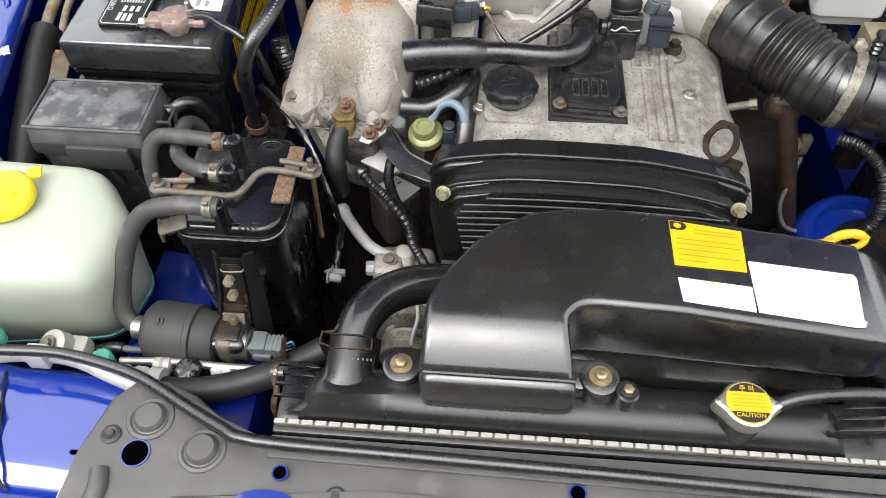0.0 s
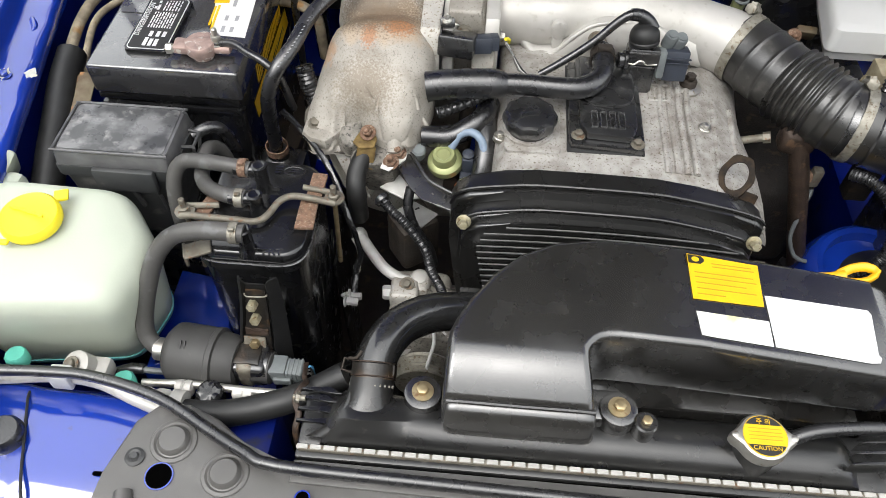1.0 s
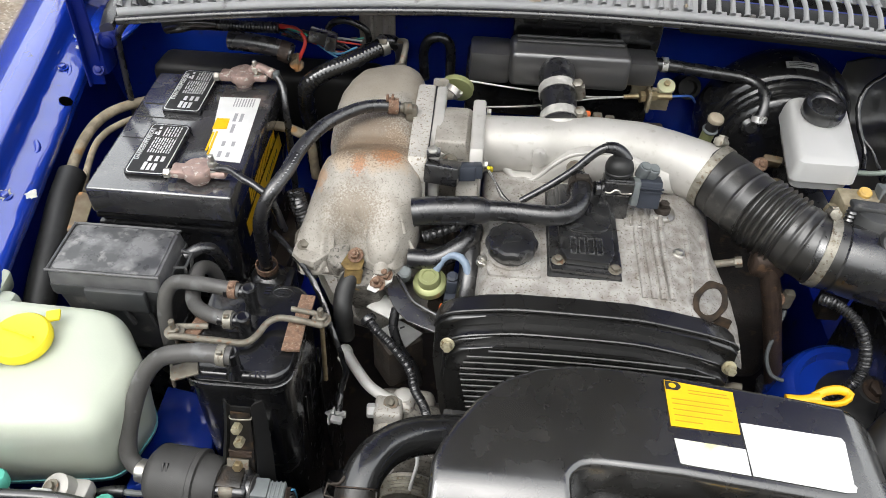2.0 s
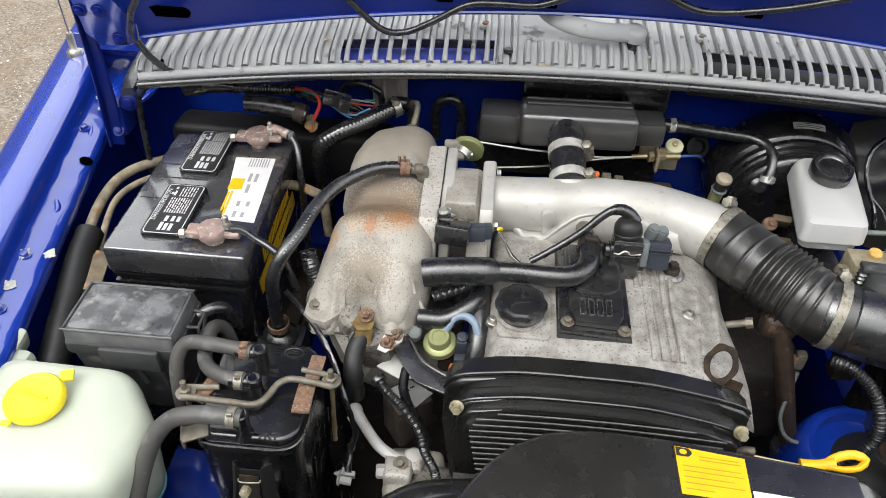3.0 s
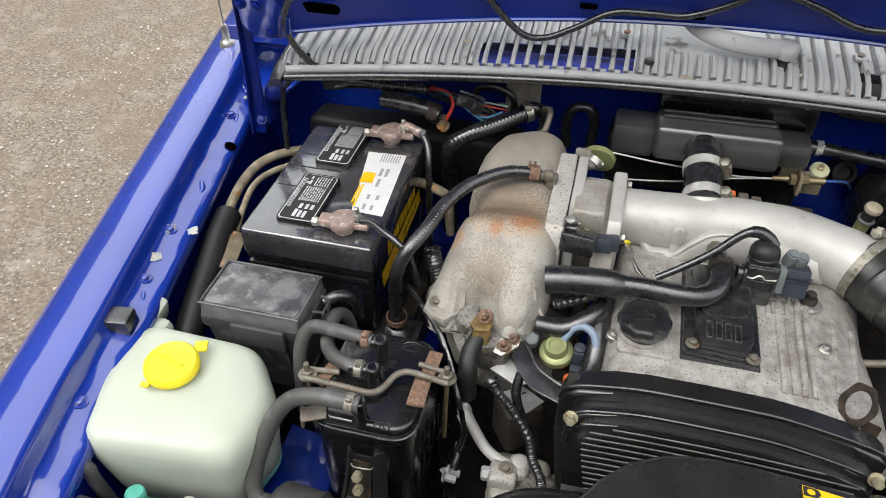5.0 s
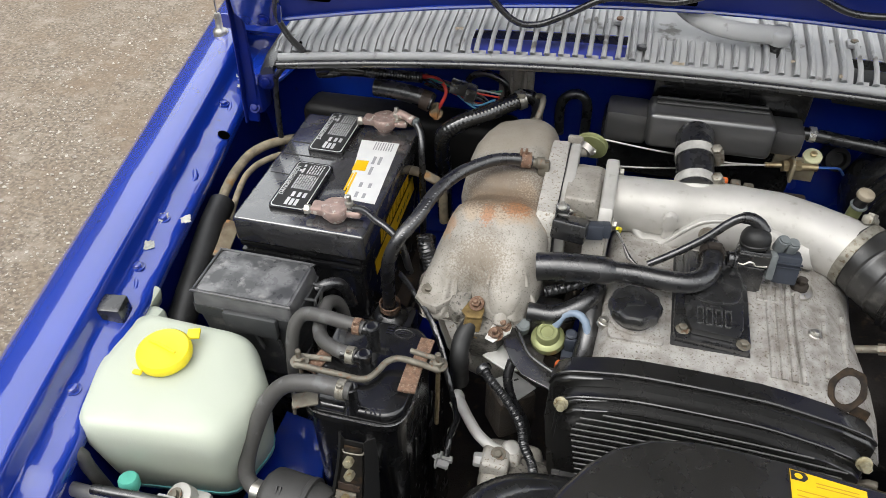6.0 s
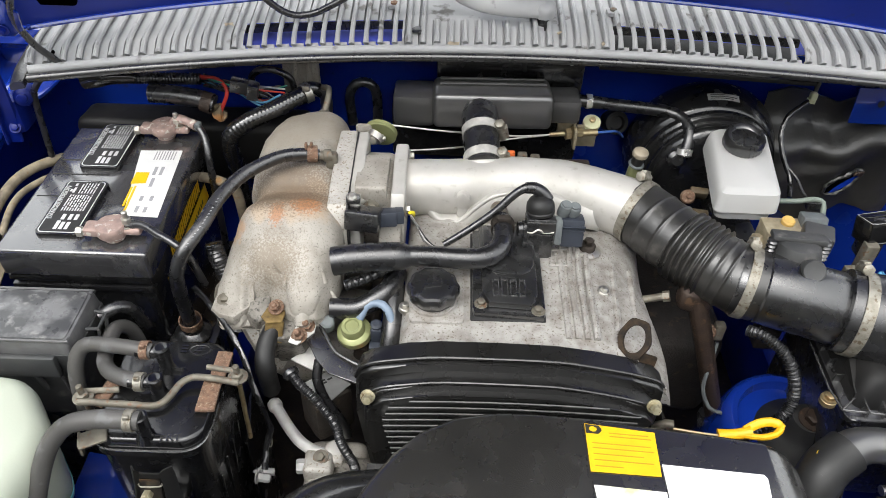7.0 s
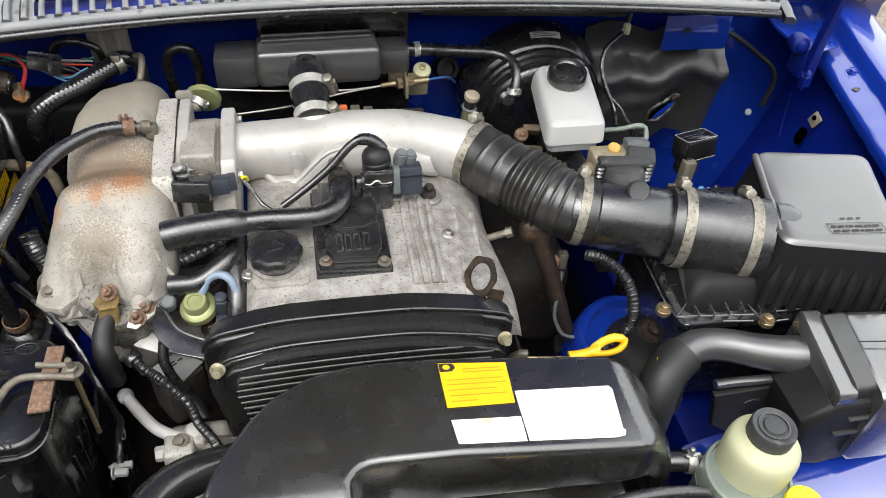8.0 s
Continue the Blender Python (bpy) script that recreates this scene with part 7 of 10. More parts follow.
def build_intake():
    e = thing("intake_manifold", (-0.07, 0.55, 0.80), "weathered cast aluminium intake plenum with rust bloom", "intake manifold")
    st = [  # y, left, right, top
        (0.404, -0.122, -0.018, 0.888), (0.412, -0.125, -0.012, 0.900), (0.425, -0.128, -0.008, 0.917), (0.440, -0.129, -0.006, 0.932), (0.460, -0.130, -0.005, 0.946), (0.480, -0.130, -0.005, 0.957),
        (0.498, -0.129, -0.006, 0.965), (0.512, -0.127, -0.008, 0.966), (0.524, -0.122, -0.010, 0.961), (0.536, -0.120, -0.010, 0.957), (0.548, -0.122, -0.010, 0.959), (0.562, -0.126, -0.010, 0.966), (0.580, -0.128, -0.012, 0.970),
        (0.61, -0.129, -0.010, 0.975), (0.64, -0.128, -0.010, 0.976), (0.665, -0.123, -0.012, 0.975), (0.690, -0.114, -0.018, 0.970), (0.708, -0.101, -0.027, 0.961), (0.720, -0.086, -0.040, 0.946), (0.726, -0.074, -0.052, 0.928)]
    lerp = lambda a, b, f: a + (b - a) * f
    ease = lambda v: (lambda c: c * c * (3 - 2 * c))(max(0.0, min(1.0, v)))
    hump = lambda x, c, w: math.exp(-((x - c) / w) ** 2)

    def edge(x):  # the scalloped front edge
        return 0.403 + 0.030 * ease((x + 0.030) / 0.024) + 0.016 * ease((-0.050 - x) / 0.018) - 0.014 * ease((-0.104 - x) / 0.010) + 0.012 * ease((-0.132 - x) / 0.012)
    rings = []
    for (ya, la, ra, ta), (yb, lb, rb, tb) in zip(st, st[1:]):
        cuts = 4 if ya < 0.56 else 2
        for i in range(cuts):
            f = i / cuts
            y, xl, xr, zt = lerp(ya, yb, f), lerp(la, lb, f), lerp(ra, rb, f), lerp(ta, tb, f)
            front = ease((0.505 - y) / 0.075)
            mx, w, lo = (xl + xr) / 2, (xr - xl) / 2, 0.845 + 0.020 * front
            ring = []
            for k in range(96):
                a = 2 * math.pi * k / 96
                c, s = math.cos(a), math.sin(a)
                p = 0.62
                x = mx + w * math.copysign(abs(c) ** p, c)
                z = (lo + zt) / 2 + (zt - lo) / 2 * math.copysign(abs(s) ** p, s)
                if c < 0:
                    x += 0.020 * max(0.0, 0.2 - s) * abs(c) * (1 - front) - 0.020 * front * ease((0.75 - s) / 0.9) * abs(c)
                    z -= 0.016 * front * ease((-0.092 - x) / 0.030) * (s > 0)
                up = ease((s + 0.1) / 0.5)
                z += up * front * (0.0022 * hump(x, -0.078, 0.012) + 0.002 * hump(x, -0.040, 0.018) - 0.002 * hump(x, -0.098, 0.012) - 0.0008 * hump(x, -0.060, 0.007))
                z += up * (1 - front) * (0.003 * hump(x, -0.045, 0.02) - 0.003 * hump(x, -0.085, 0.012) * ease((y - 0.56) / 0.03))
                yy = y + (edge(x) - 0.404) * ease((0.465 - y) / 0.061)
                notch = ease((x + 0.1005) / 0.005) * ease((-0.0775 - x) / 0.005) * ease((0.438 - 0.25 * abs(x + 0.089) - yy) / 0.006)
                z -= 0.038 * notch * ease((s - 0.0) / 0.2)
                ring.append(V(x, yy, z))
            rings.append(ring)
    part("plenum", cast(cast(loft(rings), 0.0016, 28), 0.0005, 110), ALURUST, e, "cast aluminium plenum with orange rust", angle=60)
    # runners falling away on the outer side
    for y in (0.47, 0.545, 0.62):
        part("runner", cast(tube([(-0.070, y, 0.915), (-0.092, y - 0.006, 0.895), (-0.100, y - 0.012, 0.86), (-0.095, y - 0.015, 0.82), (-0.07, y - 0.015, 0.77), (0.02, y, 0.75)], 0.032, 18, 0.012), 0.0012, 40), ALURUST, e, angle=70)
    # front casting: ear, boss, brackets and lower body
    part("front_ear", cast(both(prism([(-0.146, 0.418), (-0.136, 0.408), (-0.118, 0.404), (-0.104, 0.420), (-0.100, 0.455), (-0.128, 0.462), (-0.146, 0.440)], 0.872, 0.887, r=0.004)), 0.0008, 60), ALURUST, e)
    part("ear_bolt", hexbolt((-0.133, 0.430, 0.887), (0, -0.15, 1), 0.006), TARNISH, e, "rusty flange bolt")
    # speckled block whose darker colour stands in for the shade of a recess
    hollow = prism([(-0.101, 0.452), (-0.088, 0.455), (-0.0820, 0.440), (-0.079, 0.412), (-0.094, 0.404), (-0.106, 0.413), (-0.103, 0.432)], 0.862, 0.899, r=0.003)
    for v in hollow.verts:
        v.co.z -= 0.45 * max(0.0, 0.445 - v.co.y) if v.co.z > 0.88 else 0.0
    part("pocket", cast(subdivided(hollow, 1), 0.0012, 60), ALUDIRTY, e, "speckled grimy block, darkened to read as a pocket")
    part("lower_flank", cast(loft([[V(x + dx, y + dy, z) for dx, dy in ((0.018, 0.022), (0.006, 0.026), (-0.008, 0.020), (-0.012, 0.006), (-0.004, -0.006), (0.012, -0.004))] for x, y, z in ((-0.108, 0.418, 0.872), (-0.104, 0.414, 0.860), (-0.097, 0.410, 0.845), (-0.090, 0.408, 0.826), (-0.086, 0.408, 0.80))]), 0.0012, 70), ALUSPECK, e, "pale speckled lower casting")
    part("web", cast(tube([(-0.026, 0.446, 0.916), (-0.016, 0.436, 0.901), (-0.008, 0.430, 0.889)], 0.0030, 10), 0.0003, 60), ALURUST, e)
    part("collar", cast(tube([(-0.064, 0.430, 0.912), (-0.060, 0.442, 0.925), (-0.042, 0.451, 0.934), (-0.026, 0.444, 0.928), (-0.020, 0.434, 0.914)], 0.0030, 10), 0.0005, 60), ALURUST, e, "raised cast collar")
    part("lower_body", cast(subdivided(rbox((-0.068, 0.418, 0.842), (0.052, 0.040, 0.07), 0.012, rot=(18, 0, 0)), 1), 0.002, 50), ALUDIRTY, e, "speckled grimy lower casting")
    rings = []
    for y, z, hx, hz in ((0.466, 0.918, 0.028, 0.024), (0.446, 0.910, 0.0245, 0.019), (0.432, 0.902, 0.0215, 0.0165), (0.421, 0.895, 0.0175, 0.0155), (0.412, 0.888, 0.0145, 0.012), (0.407, 0.884, 0.0095, 0.007)):
        rings.append([V(-0.0425 + hx * math.copysign(abs(math.cos(q)) ** 0.7, math.cos(q)), y - 0.5 * hz * math.copysign(abs(math.sin(q)) ** 0.7, math.sin(q)), z + 0.85 * hz * math.copysign(abs(math.sin(q)) ** 0.7, math.sin(q))) for q in (k * math.pi / 12 for k in range(24))])
    part("boss", cast(loft(rings), 0.0006, 60), ALURUST, e, angle=70)
    part("boss_tip", cast(lathe([(0.0100, -0.006), (0.0105, 0.002), (0.0095, 0.010), (0.0070, 0.012)], (-0.0425, 0.410, 0.886), (0, -0.62, -0.72), 20), 0.0004, 90), ALURUST, e)
    part("boss_bolt", both(hexbolt((-0.0725, 0.415, 0.893), (-0.1, -0.45, 0.85), 0.0058, True, 1.1), lathe([(0.0032, 0.002), (0.0032, 0.0105), (0.0022, 0.0115)], (-0.0725, 0.415, 0.893), (-0.1, -0.45, 0.85), 12)), RUST, e, "stained bolt")
    part("gold_bracket", both(prism([(-0.082, 0.424), (-0.066, 0.424), (-0.0625, 0.410), (-0.064, 0.398), (-0.080, 0.396), (-0.088, 0.405)], 0.8855, 0.8885, r=0.0008), rbox((-0.074, 0.397, 0.874), (0.020, 0.003, 0.028), 0.001, rot=(-16, 8, 0))), GOLDBROWN, e, "brown-gold bracket")
    part("stay_foot", prism([(-0.056, 0.383), (-0.046, 0.379), (-0.030, 0.398), (-0.029, 0.413), (-0.040, 0.418), (-0.051, 0.408)], 0.872, 0.8745, r=0.0008), BRIGHTALU, e, "bare metal stay end")
    for k, p in enumerate(((-0.0385, 0.4045, 0.876), (-0.0450, 0.3905, 0.875))):
        ax = (-0.05, -0.42, 0.9)
        part("stud", both(lathe([(0.0088, 0), (0.0088, 0.0014), (0.006, 0.0018)], p, ax, 22), lathe([(0.0066, 0.0016), (0.0068, 0.0024), (0.0068, 0.0075), (0.0055, 0.0084)], p, ax, 6), lathe([(0.0036, 0.008), (0.0036, 0.013 + 0.003 * k), (0.0026, 0.0142 + 0.003 * k)], p, ax, 12)), RUST, e, "rusty stud nut")
    # vacuum fitting on top
    part("vacuum_nipple", both(lathe([(0.0075, -0.006), (0.0075, 0.002), (0.0055, 0.004), (0.0055, 0.014)], (-0.034, 0.579, 0.982), (-1, -0.15, 0.05), 16), rbox((-0.028, 0.580, 0.975), (0.014, 0.012, 0.020), 0.003)), TARNISH, e)
    part("rear_nipple", both(lathe([(0.010, -0.008), (0.009, 0.0), (0.006, 0.003), (0.0045, 0.004)], (-0.056, 0.706, 0.962), (0.1, 0.6, 0.8), 18), tube([(-0.056, 0.708, 0.962), (-0.052, 0.722, 0.976), (-0.053, 0.735, 0.982), (-0.062, 0.744, 0.978)], 0.0042, 10)), TARNISH, e)
    return e


build_intake()


def build_throttle():
    t = thing("throttle_unit", (0.015, 0.58, 0.88), "cast aluminium throttle body with pressure sensor", "throttle body")
    outline = [(0.498, 0.885), (0.500, 0.952), (0.510, 0.964), (0.545, 0.970), (0.60, 0.977), (0.640, 0.978), (0.648, 0.970), (0.648, 0.885)]
    part("rear_flange", cast(prism(outline, -0.025, -0.0030, "yz", r=0.003), 0.0008, 70), ALUSPECK, t, "dark-speckled plenum flange")
    part("gasket", prism([(y, z - 0.0008) for y, z in outline], -0.0032, -0.0016, "yz", r=0), INK, t, "thin dark gasket")
    part("throttle_flange", cast(prism([(0.506, 0.885), (0.508, 0.950), (0.516, 0.960), (0.548, 0.966), (0.560, 0.972), (0.60, 0.976), (0.640, 0.977), (0.646, 0.968), (0.646, 0.885)], -0.0016, 0.011, "yz", r=0.003), 0.0005, 60), ALUCLEAN, t)
    for y, z in ((0.556, 0.956), (0.650, 0.962)):
        part("lug", lathe([(0.009, -0.006), (0.0085, 0.004), (0.0075, 0.006)], (0.012, y, z), (1, 0, 0), 20), ALU, t)
        part("flange_bolt", both(hexbolt((0.0175, y, z), (1, 0, 0), 0.0056, True, 1.3), lathe([(0.003, 0.004), (0.003, 0.012)], (0.0175, y, z), (1, 0, 0), 10)), STEEL, t)
    part("bore_block", cast(subdivided(rbox((0.026, 0.582, 0.919), (0.046, 0.096, 0.082), 0.012, 3), 1), 0.0008, 50), ALU, t)
    part("side_plate", cast(prism(rounded(0.532, 0.945, 0.600, 0.972, 0.004), 0.004, 0.040, "yz", r=0.003), 0.0005, 50), ALU, t)
    part("front_flange", cast(prism([(0.523, 0.885), (0.523, 0.950), (0.534, 0.963), (0.60, 0.969), (0.628, 0.969), (0.634, 0.960), (0.634, 0.885)], 0.045, 0.061, "yz", r=0.003), 0.0004, 60), ALUCLEAN, t)
    for p, ax in (((0.062, 0.618, 0.958), (1, 0, 0)), ((0.062, 0.534, 0.94), (1, 0, 0)), ((0.012, 0.536, 0.950), (0.3, -1, 0.3))):
        part("flange_bolt", hexbolt(p, ax, 0.0055), STEEL, t)
    part("shaft_nut", hexbolt((0.022, 0.530, 0.945), (0.2, -1, 0.3), 0.0065), TARNISH, t)
    # cable wheel
    part("cable_wheel", both(lathe([(0.020, 0), (0.021, 0.001), (0.0185, 0.003), (0.0185, 0.005), (0.021, 0.007), (0.020, 0.008)], (0.022, 0.658, 0.962), (0.15, 1, 0.3), 32)), GREEN, t, "olive plated cable wheel")
    part("wheel_spring", tube([(0.014, 0.648, 0.962), (0.018, 0.654, 0.966)], 0.011, 16, straight=True, rfun=None), STEEL, t)
    part("link_bracket", rbox((0.002, 0.656, 0.972), (0.02, 0.008, 0.012), 0.003), ALU, t)
    # pressure sensor
    s = part("pressure_sensor", both(rbox((0.016, 0.506, 0.948), (0.040, 0.026, 0.024), 0.003, rot=(-16, 0, -8)), rbox((0.004, 0.517, 0.967), (0.016, 0.014, 0.010), 0.002, rot=(-30, 0, 6))), PLASTIC, t, "black pressure sensor")
    part("sensor_screw", lathe([(0.0058, 0), (0.0055, 0.002), (0.003, 0.0042)], (0.0035, 0.514, 0.972), (0, -0.35, 1), 20), STEEL, s, "bright cross-head screw")
    part("sensor_plug", both(rbox((0.043, 0.512, 0.946), (0.020, 0.018, 0.018), 0.002, rot=(-16, 0, 8)), rbox((0.056, 0.515, 0.947), (0.010, 0.016, 0.016), 0.0015, rot=(-16, 0, 8))), BLUEGREY, s, "dark grey plug")
    part("seal_ring", tube([(0.068, 0.512, 0.954), (0.072, 0.517, 0.950), (0.072, 0.522, 0.942)], 0.002, 6), YELLOW, s, "yellow-green seal")
    for k in range(3):
        part("wire", tube([(0.069, 0.516 + 0.003 * k, 0.944), (0.078, 0.508, 0.936), (0.085 + 0.002 * k, 0.498, 0.925), (0.10, 0.492, 0.920), (0.115, 0.490, 0.921)], 0.0014, 6), (GREYRUB, PUREWHITE, RUBBER)[k], s)
    part("stay", cast(rbox((0.045, 0.508, 0.905), (0.026, 0.012, 0.06), 0.003, rot=(-25, 0, 0)), 0.0005, 50), ALU, t)
    return t


build_throttle()


def build_intake_pipe():
    p = thing("intake_pipe", (0.19, 0.58, 0.89), "smooth cast aluminium intake pipe over the engine", "intake pipe")
    body = tube([(0.058, 0.594, 0.928), (0.09, 0.593, 0.931), (0.13, 0.594, 0.933), (0.19, 0.598, 0.933), (0.245, 0.597, 0.931), (0.285, 0.592, 0.926), (0.315, 0.586, 0.921), (0.342, 0.576, 0.918)], 0.0345, 40, 0.005, rfun=lambda s, t: 1.02 - 0.05 * math.sin(math.pi * min(1, 2.2 * s / t)) * (s < 0.45 * t) + 0.06 * s / t)
    part("pipe", cast(cast(body, 0.0010, 30), 0.0003, 120), ALUCLEAN, p, angle=70)
    # cast skirt in front: its crest climbs from a low lip to the crown of the pipe
    crest = [(0.084, 0.566, 0.926), (0.098, 0.559, 0.912), (0.106, 0.555, 0.9065), (0.124, 0.553, 0.9075), (0.136, 0.553, 0.920), (0.146, 0.554, 0.9315), (0.166, 0.557, 0.9460), (0.190, 0.559, 0.9500), (0.212, 0.560, 0.9500), (0.236, 0.559, 0.9460), (0.259, 0.555, 0.938), (0.285, 0.552, 0.930)]
    foot = [(0.080, 0.568, 0.916), (0.090, 0.562, 0.906), (0.101, 0.556, 0.900), (0.129, 0.553, 0.8985), (0.146, 0.552, 0.902), (0.163, 0.551, 0.906), (0.185, 0.550, 0.910), (0.201, 0.550, 0.913), (0.225, 0.549, 0.914), (0.250, 0.548, 0.913), (0.275, 0.546, 0.910), (0.295, 0.546, 0.906)]
    rows = []
    for a, b in zip(spline(crest, 0.004), spline(foot, 0.004)):
        a, b = V(*a), V(*b)
        rows.append([a + V(0, 0.030, 0.004), a + V(0, 0.010, 0.0035), a + V(0, 0.003, 0.002), a, a.lerp(b, 0.25) + V(0, -0.0012, 0), a.lerp(b, 0.6) + V(0, -0.0015, 0), b + V(0, 0.001, 0.002), b + V(0, 0.004, -0.001), b + V(0, 0.030, -0.004)])
    part("skirt", cast(sheet(rows, 0.002), 0.0006, 50), ALUCLEAN, p, "cast skirt below the pipe", angle=70)
    part("crest_rib", cast(tube([V(*q) + V(0, 0.001, 0.0005) for q in crest[2:9]], 0.0028, 10, 0.004, rfun=lambda s, t: 0.25 + 0.75 * math.sin(math.pi * s / t) ** 0.6), 0.0003, 70), ALUCLEAN, p)
    part("pad_boss", cast(both(prism(rounded(0.1205, 0.925, 0.1375, 0.949, 0.0075), 0.556, 0.585, "xz", r=0.003), rbox((0.129, 0.568, 0.920), (0.014, 0.02, 0.02), 0.004)), 0.0005, 60), ALUCLEAN, p, "raised cast pad")
    part("spigot", lathe([(0.030, -0.02), (0.0235, -0.006), (0.0225, 0.006)], (0.153, 0.612, 0.952), (-0.05, 0.55, 0.7), 28), ALUCLEAN, p)
    return p


build_intake_pipe()


def build_air_hose():
    b = thing("air_intake_hose", (0.38, 0.50, 0.86), "black rubber bellows between intake pipe and airflow meter", "air hose")
    path = [(0.3385, 0.580, 0.918), (0.352, 0.567, 0.9165), (0.370, 0.545, 0.914), (0.397, 0.515, 0.911), (0.424, 0.489, 0.908), (0.440, 0.476, 0.906), (0.452, 0.4675, 0.905), (0.466, 0.4625, 0.9035)]

    def rule(s, total):
        f = s / total
        if f < 0.42:
            return 0.975 + 0.025 * min(1.0, f / 0.2) + 0.03 * math.exp(-((f - 0.20) / 0.010) ** 2) + 0.035 * math.exp(-((f - 0.33) / 0.010) ** 2)
        if f < 0.70:
            return 0.985 + 0.13 * abs(math.sin(math.pi * (f - 0.42) / 0.28 * 7)) ** 5
        return 1.0 + 0.035 * math.exp(-((f - 0.75) / 0.010) ** 2) + 0.035 * math.exp(-((f - 0.81) / 0.010) ** 2)
    part("bellows", tube(path, 0.0402, 36, 0.0009, rfun=rule), BELLOWS, b, angle=60)
    for c, d, r in (((0.344, 0.5745, 0.9175), (0.74, -0.67, -0.08), 0.0402), ((0.451, 0.468, 0.905), (0.94, -0.33, -0.09), 0.0412)):
        clamp(c, d, r, 0.011, b, (0.15, 0.55, 0.8), CLAMPMETAL, "tarnished steel hose clamp")
    return b


build_air_hose()


def build_airflow_meter():
    m = thing("airflow_meter", (0.52, 0.44, 0.86), "black airflow meter tube with sensor block and clamps", "airflow meter")
    ax = V(0.198, -0.065, -0.010).normalized()
    a = V(0.438, 0.4715, 0.9055)
    part("tube_body", lathe([(0.038, 0.0), (0.0395, 0.002), (0.0395, 0.030), (0.0412, 0.032), (0.0412, 0.112), (0.040, 0.114), (0.040, 0.128)], a, ax, 40), PLASTIC, m)
    part("rubber_sleeve", lathe([(0.0425, 0.0), (0.0465, 0.001), (0.047, 0.024), (0.0485, 0.044), (0.0490, 0.112), (0.045, 0.113)], a + ax * 0.114, ax, 40), RUBBER, m)
    clamp(a + ax * 0.132, ax, 0.0476, 0.012, m, (0.1, 0.55, 0.82), CLAMPMETAL, "tarnished steel hose clamp")
    clamp(a + ax * 0.206, ax, 0.0492, 0.012, m, (0.1, 0.55, 0.82), CLAMPMETAL, "tarnished steel hose clamp")
    part("oval_mark", tube([a + ax * (0.083 + 0.0085 * math.cos(q)) + 0.0414 * (math.cos(0.80 + 0.13 * math.sin(q)) * V(0, -0.95, -0.31) + math.sin(0.80 + 0.13 * math.sin(q)) * V(0, -0.31, 0.95)) for q in (2 * math.pi * k / 24 for k in range(25))], 0.0008, 6, 0.003), CLEANEDGE, m)
    c = V(0.505, 0.476, 0.932)
    s = part("sensor_block", both(lathe([(0.028, -0.02), (0.025, 0.010), (0.022, 0.017), (0.016, 0.020)], c + V(0.0, 0.008, 0), (0, 0.2, 1), 28), rbox(tuple(c + V(0.0, 0.018, 0.020)), (0.060, 0.018, 0.008), 0.003, rot=(-8, 0, -8)), rbox(tuple(c + V(0.030, 0.034, 0.006)), (0.034, 0.030, 0.026), 0.004, rot=(0, 0, -20))), GREYPL, m, "grey-black sensor housing with side ears")
    part("round_plug", lathe([(0.0125, -0.012), (0.0125, 0.004), (0.011, 0.006), (0.009, 0.0055)], (0.507, 0.447, 0.945), (-0.2, -0.75, 0.6), 26), GREYPL, s)
    for x in (-0.030, 0.030):
        part("spring_screw", tube([c + V(x, 0.010, -0.004), c + V(x, 0.014, 0.020)], 0.0052, 12, 0.0012, rfun=ribbed(0.0048, 0.18)), PLASTIC, s)
    return m


build_airflow_meter()


